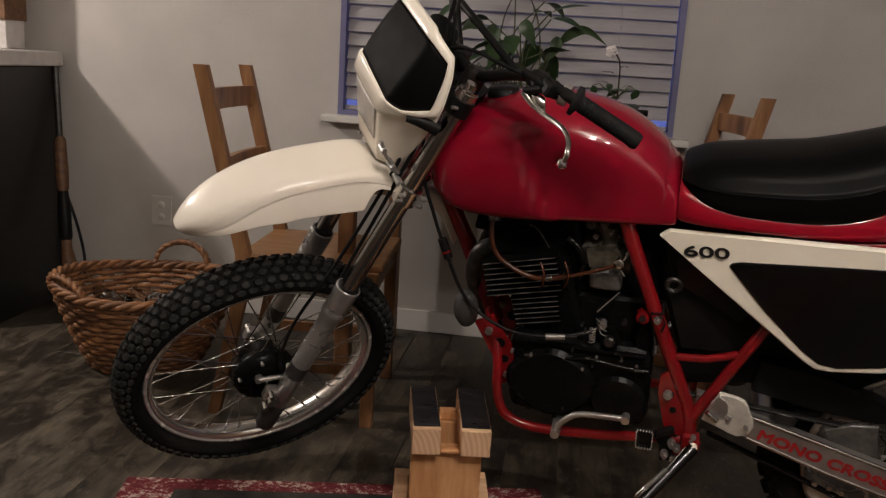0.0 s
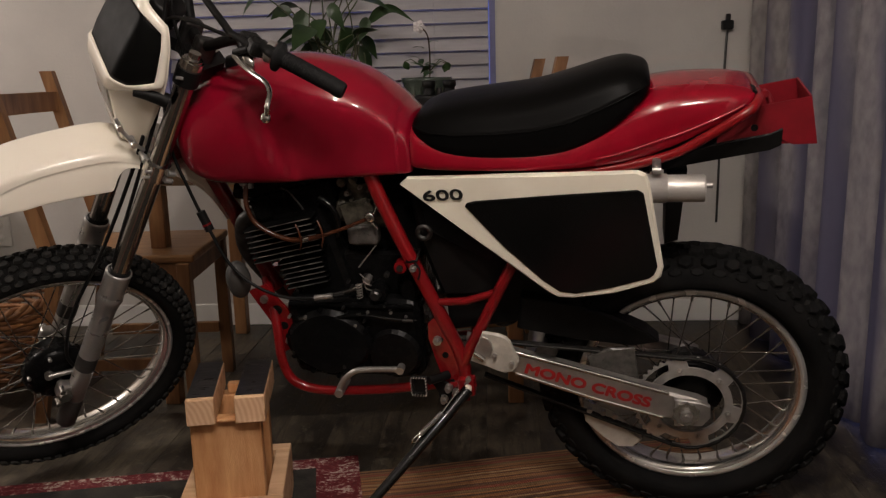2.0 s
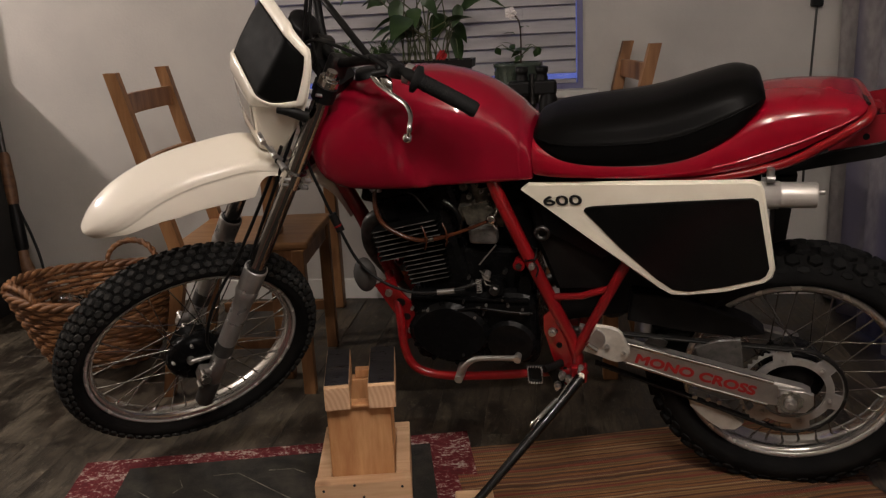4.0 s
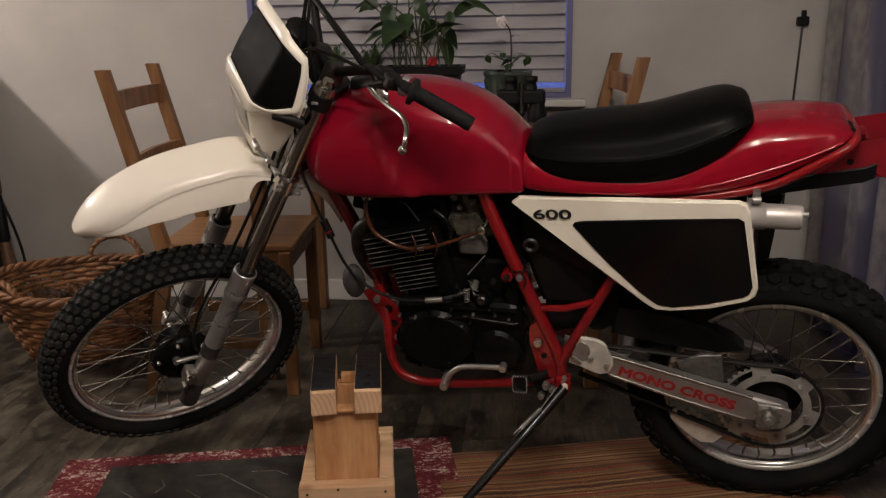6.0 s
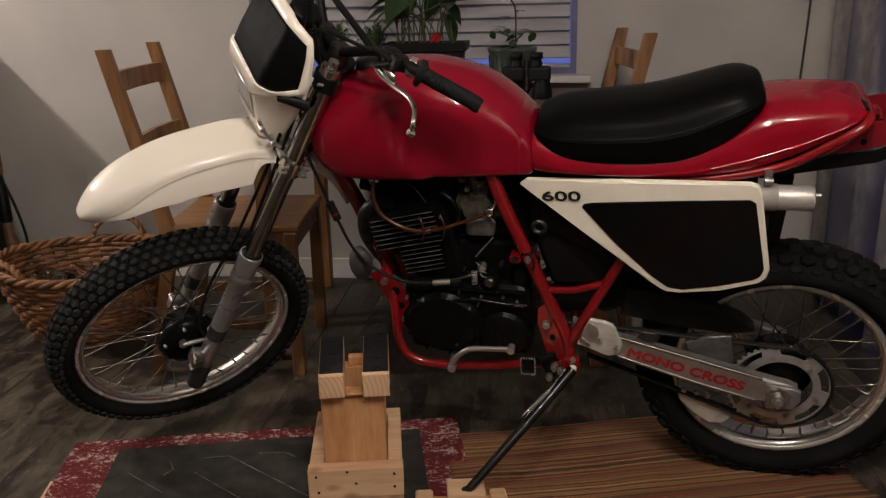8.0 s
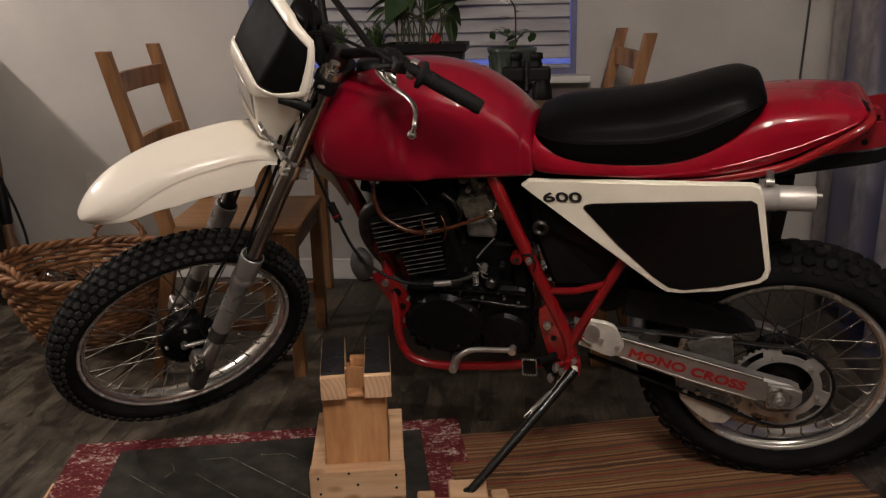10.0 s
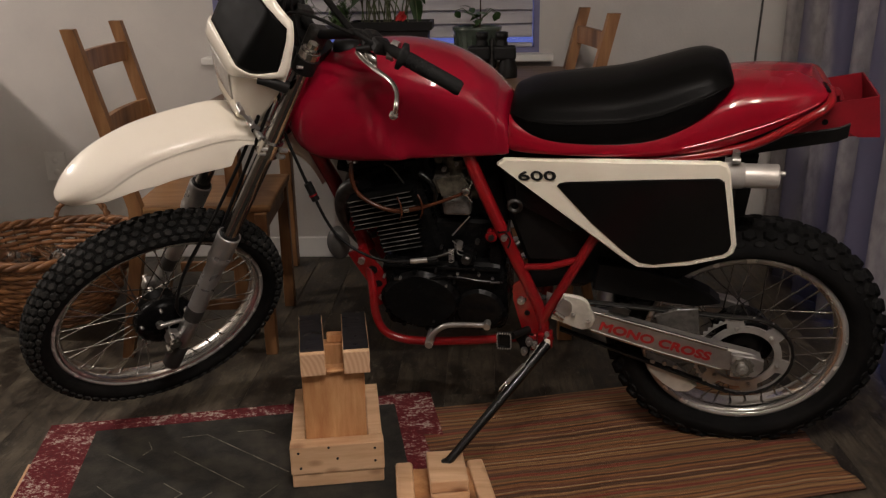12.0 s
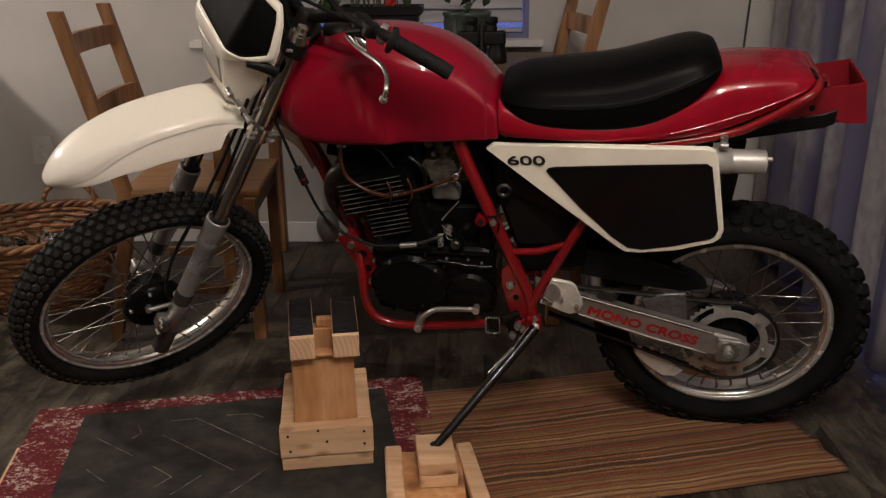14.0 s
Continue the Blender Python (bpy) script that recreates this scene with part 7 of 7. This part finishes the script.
# rug: far corners (-1.241, 1.918) and (-0.219, 2.13), running towards the camera
RFL, RFR = Vector((-1.241, 1.918, 0)), Vector((-0.205, 2.133, 0))
rx = (RFR - RFL).normalized()
ry = Vector((0.20, -0.98, 0)).normalized()
RW, RL = (RFR - RFL).length, 1.75


def rug_pt(a, b, z):
    return tuple(RFL + rx * a + ry * b + Vector((0, 0, z)))


def rug_piece(a0, a1, b0, b1, z0, z1, n=12):
    g = Geo()
    rows = []
    for z in (z0, z1):
        rows.append([rug_pt(a0, b0, z), rug_pt(a0, b1, z), rug_pt(a1, b1, z), rug_pt(a1, b0, z)])
    return g.grid(rows, False, closed=True, cap=True)


rug = thing("rug", (0, 0, 0), "dark grey rug with a mottled red and white border", "rug")
obj("field", rug_piece(0.13, RW - 0.11, 0.055, RL, 0.001, 0.007), "rug_dark", rug, "dark grey pile with thin pale lines")
obj("border_far", rug_piece(0, RW, 0, 0.055, 0.001, 0.0075), "rug_border", rug, "mottled red border")
obj("border_side", rug_piece(0, 0.13, 0.0551, RL, 0.001, 0.0075), "rug_border", rug, "mottled red border")
obj("border_side", rug_piece(RW - 0.11, RW, 0.0551, RL, 0.001, 0.0075), "rug_border", rug, "mottled red and white border")
rnd = random.Random(21)
MAT["rug_line"] = material("rug_pale_line", (0.22, 0.205, 0.165), 0.95, second=(0.07, 0.064, 0.052), scale=30, contrast=(0.4, 0.6))
CHEVRONS = [[(0.367, 0.135), (0.433, 0.133), (0.65, 0.355)], [(0.355, 0.206), (0.545, 0.405)], [(0.469, 0.412), (0.404, 0.480)], [(0.182, 0.184), (0.291, 0.292)], [(0.350, 0.352), (0.399, 0.405), (0.353, 0.452)],
            [(0.19, 0.335), (0.245, 0.40)], [(0.628, 0.406), (0.54, 0.50)], [(0.512, 0.131), (0.579, 0.134), (0.611, 0.162)], [(0.282, 0.144), (0.296, 0.182), (0.277, 0.208)]]
for j in range(3):
    for line in CHEVRONS:
        if j == 1 and line is CHEVRONS[2]:
            continue
        g = Geo().tube([rug_pt(a + 0.02 * j, b + 0.42 * j, 0.0074) for a, b in line], 0.0011 + 0.0003 * (len(line) % 2), 5)
        obj("woven_line", g, "rug_line", rug)
obj("binding", rug_piece(-0.006, 0.0, 0.20, RL, 0.001, 0.008), "lumber", rug, "pale worn edge binding")

# striped mat
mat_m = bpy.data.materials.new("striped_weave")
mat_m.use_nodes = True
nt = mat_m.node_tree
bs = nt.nodes["Principled BSDF"]
bs.inputs["Roughness"].default_value = 0.9
tc = node(nt, "ShaderNodeTexCoord")
sx = node(nt, "ShaderNodeSeparateXYZ")
nt.links.new(tc.outputs["Object"], sx.inputs[0])
ml = node(nt, "ShaderNodeMath")
ml.operation = "MULTIPLY"
ml.inputs[1].default_value = 4.2
wob = node(nt, "ShaderNodeTexNoise", Scale=3.0, Detail=3.0)
nt.links.new(tc.outputs["Object"], wob.inputs["Vector"])
wad = node(nt, "ShaderNodeMath")
wad.operation = "MULTIPLY_ADD"
wad.inputs[1].default_value = 0.045
nt.links.new(wob.outputs["Fac"], wad.inputs[0])
nt.links.new(sx.outputs["Y"], wad.inputs[2])
nt.links.new(wad.outputs[0], ml.inputs[0])
frc = node(nt, "ShaderNodeMath")
frc.operation = "FRACT"
nt.links.new(ml.outputs[0], frc.inputs[0])
rp = node(nt, "ShaderNodeValToRGB")
rp.color_ramp.interpolation = "CONSTANT"
palette = [(0.20, 0.088, 0.034), (0.10, 0.040, 0.020), (0.23, 0.12, 0.05), (0.075, 0.034, 0.017), (0.18, 0.070, 0.026), (0.27, 0.17, 0.085), (0.125, 0.048, 0.024), (0.20, 0.084, 0.030), (0.066, 0.033, 0.016), (0.22, 0.10, 0.038), (0.15, 0.085, 0.036), (0.18, 0.045, 0.024), (0.105, 0.048, 0.026), (0.21, 0.10, 0.040)]
rnd = random.Random(3)
pos, el = 0.0, rp.color_ramp.elements
for i in range(27):
    q = el[0] if i == 0 else (el[1] if i == 1 else el.new(min(pos, 0.995)))
    q.position = min(pos, 0.995)
    q.color = (*[min(c * 1.55, 0.6) for c in palette[i % len(palette)]], 1)
    pos += rnd.choice((0.018, 0.03, 0.045, 0.06))
nt.links.new(frc.outputs[0], rp.inputs[0])
wv = node(nt, "ShaderNodeTexWave", Scale=55.0, Distortion=0.6)
wv.bands_direction = "X"
nt.links.new(tc.outputs["Object"], wv.inputs["Vector"])
wy = node(nt, "ShaderNodeTexWave", Scale=26.0, Distortion=0.4)
wy.bands_direction = "Y"
nt.links.new(tc.outputs["Object"], wy.inputs["Vector"])
mx = node(nt, "ShaderNodeMix")
mx.data_type, mx.blend_type = "RGBA", "MULTIPLY"
mx.inputs["Factor"].default_value = 0.75
nt.links.new(rp.outputs[0], mx.inputs["A"])
cmb = node(nt, "ShaderNodeMath")
cmb.operation = "MULTIPLY"
nt.links.new(wv.outputs["Fac"], cmb.inputs[0])
nt.links.new(wy.outputs["Fac"], cmb.inputs[1])
mr = node(nt, "ShaderNodeMapRange")
mr.inputs["To Min"].default_value, mr.inputs["To Max"].default_value = 0.45, 1.25
nt.links.new(cmb.outputs[0], mr.inputs["Value"])
nt.links.new(mr.outputs[0], mx.inputs["B"])
nt.links.new(mx.outputs["Result"], bs.inputs["Base Color"])
bp = node(nt, "ShaderNodeBump", Strength=0.6, Distance=0.002)
nt.links.new(cmb.outputs[0], bp.inputs["Height"])
nt.links.new(bp.outputs[0], bs.inputs["Normal"])
MAT["stripe"] = mat_m
# stripes run along local x, from the far right corner
ang = 13.6
rows = []
NX = 60
for j in range(15):
    fy = j / 14
    row = []
    for i in range(NX + 1):
        fx = i / NX
        xl = -0.985 + fx * (0.985 + 0.008 * math.sin(j * 2.4))
        yl = -0.61 * (1 - fy)
        lift = 0.0022 + 0.0015 * (1 + math.sin(7 * fx + 3 * fy)) * (0.5 + 0.5 * math.sin(3 * fx)) + (0.006 * math.exp(-((fy - 0.18) / 0.08) ** 2) if fx > 0.55 else 0.0) * (fx - 0.55)
        row.append((xl, yl, 0.004 + lift))
    rows.append(row)
MATPOSE = pose(0.7185, 2.254, 0, 0, 0, ang)
g = Geo().grid(rows)
mat_ob = obj("mat", g, "stripe", m=MATPOSE)
tagged(mat_ob, "woven brown and red striped floor mat under the rear wheel", "mat")
sol = mat_ob.modifiers.new("thickness", "SOLIDIFY")
sol.thickness, sol.offset = 0.004, -1

# jack stand of raw lumber
SA, SB = Vector((-0.506, 1.631, 0)), Vector((-0.289, 1.667, 0))
sdir = (SB - SA).normalized()
STAND = Matrix.Translation(SA) @ Matrix.Rotation(math.atan2(sdir.y, sdir.x), 4, "Z") @ Matrix.Translation((0, 0, 0.0075))
SWD = (SB - SA).length
js = thing("jack_stand", STAND, "home-made wooden jack stand with two black padded blocks", "stand")


def board(name, lo, hi, mat="lumber", label="", parent=None, bevel=0.003):
    return obj(name, Geo().box(lo, hi, bevel), mat, parent or js, label)


board("base_board", (0.0, 0.0, 0.0), (SWD, 0.30, 0.036))
fb = board("front_board", (-0.002, -0.004, 0.0365), (SWD + 0.002, 0.034, 0.112))
board("back_board", (0.0, 0.266, 0.0365), (SWD, 0.302, 0.112))
board("side_board", (0.0, 0.0345, 0.0365), (0.034, 0.2655, 0.112))
board("side_board", (SWD - 0.034, 0.0345, 0.0365), (SWD, 0.2655, 0.112))
board("upright", (0.036, 0.036, 0.0365), (SWD - 0.036, 0.072, 0.289), "lumber_v", "orange-toned upright board")
board("upright", (0.036, 0.185, 0.0365), (SWD - 0.036, 0.221, 0.289), "lumber_v", "orange-toned upright board")
board("top_bar", (0.0955, 0.018, 0.2895), (0.1355, 0.036, 0.297), "lumber_v")
board("top_bar", (0.0955, 0.19, 0.2895), (0.1355, 0.215, 0.312), "lumber_v")
for x0_, x1_, tw_ in ((0.037, 0.095, 2.6), (0.136, 0.198, 0.5)):
    xm_, hw_ = 0.5 * (x0_ + x1_), 0.5 * (x1_ - x0_)
    pm_ = pose(xm_, 0.006, 0.0, 0, 0, tw_)
    pd = obj("top_block", Geo().box((-hw_, 0.0, 0.290), (hw_, 0.236, 0.348), 0.003, pm_), "lumber", js)
    obj("sawn_end", Geo().box((-hw_ + 0.002, -0.0012, 0.2925), (hw_ - 0.002, 0.001, 0.3455), 0.0, pm_), "end_grain", pd, "sawn end with growth rings")
    obj("black_pad", Geo().box((-hw_ + 0.0015, 0.012, 0.3475), (hw_ - 0.0015, 0.2345, 0.3505), 0.001, pm_), "pad", pd, "black taped pad")
for x, z in ((0.018, 0.096), (0.022, 0.055), (0.110, 0.075), (SWD - 0.02, 0.096), (SWD - 0.02, 0.062), (0.09, 0.106)):
    obj("screw", Geo().tube([(x, -0.0055, z), (x, 0.0, z)], 0.0032, 10), "screw", fb)

# blocks under the side stand
kb = thing("stand_block", Matrix.Translation((-0.135, 1.60, 0.0095)), "stacked raw lumber blocks under the side stand", "block")
obj("base_board", Geo().box((-0.090, -0.24, 0.0), (0.066, 0.085, 0.026), 0.003, pose(0, 0, 0, 0, 0, 5)), "lumber_v", kb, "reddish base board")
obj("side_strip", Geo().box((-0.021, -0.36, 0.0), (0.021, 0.0, 0.036), 0.006, pose(-0.108, 0.092, 0, 0, 0, 7)), "lumber", kb)
obj("side_strip", Geo().box((-0.020, -0.40, 0.0), (0.020, 0.0, 0.036), 0.006, pose(0.065, 0.110, 0, 0, 0, 11)), "lumber", kb)
obj("block", Geo().box((-0.043, -0.072, 0.0265), (0.044, 0.060, 0.0575), 0.003, pose(0.004, 0, 0, 0, 0, 7)), "lumber", kb)
obj("block", Geo().box((-0.044, -0.070, 0.058), (0.043, 0.060, 0.0895), 0.004, pose(0.002, 0, 0, 0, 0, 8)), "lumber", kb)

# floor planks, running away from the camera
rnd = random.Random(9)
PW = 0.148
meshes = []
for L in (0.9, 1.22, 1.52):
    meshes.append((L, Geo().box((-PW / 2 + 0.00015, -L / 2 + 0.00015, -0.012), (PW / 2 - 0.00015, L / 2 - 0.00015, 0.0), 0.0004, None, 1).mesh("plank")))
x = LEFT_X + PW / 2
while x < RIGHT_X:
    y = FRONT_Y - rnd.uniform(0, 0.8)
    while y < WALL_Y:
        L, me = rnd.choice(meshes)
        if y + L > FRONT_Y and y < WALL_Y:
            cy = y + L / 2
            if y + L < WALL_Y + 0.13 and y > FRONT_Y - 0.12:
                obj("plank", me, "plank", FLOOR, m=pose(x, cy, 0))
            else:
                lo, hi = max(y, FRONT_Y), min(y + L, WALL_Y)
                obj("plank", Geo().box((-PW / 2 + 0.0008, lo - cy + 0.0008, -0.012), (PW / 2 - 0.0008, hi - cy - 0.0008, 0.0), 0.0014, None, 1), "plank", FLOOR, m=pose(x, cy, 0))
        y += L
    x += PW
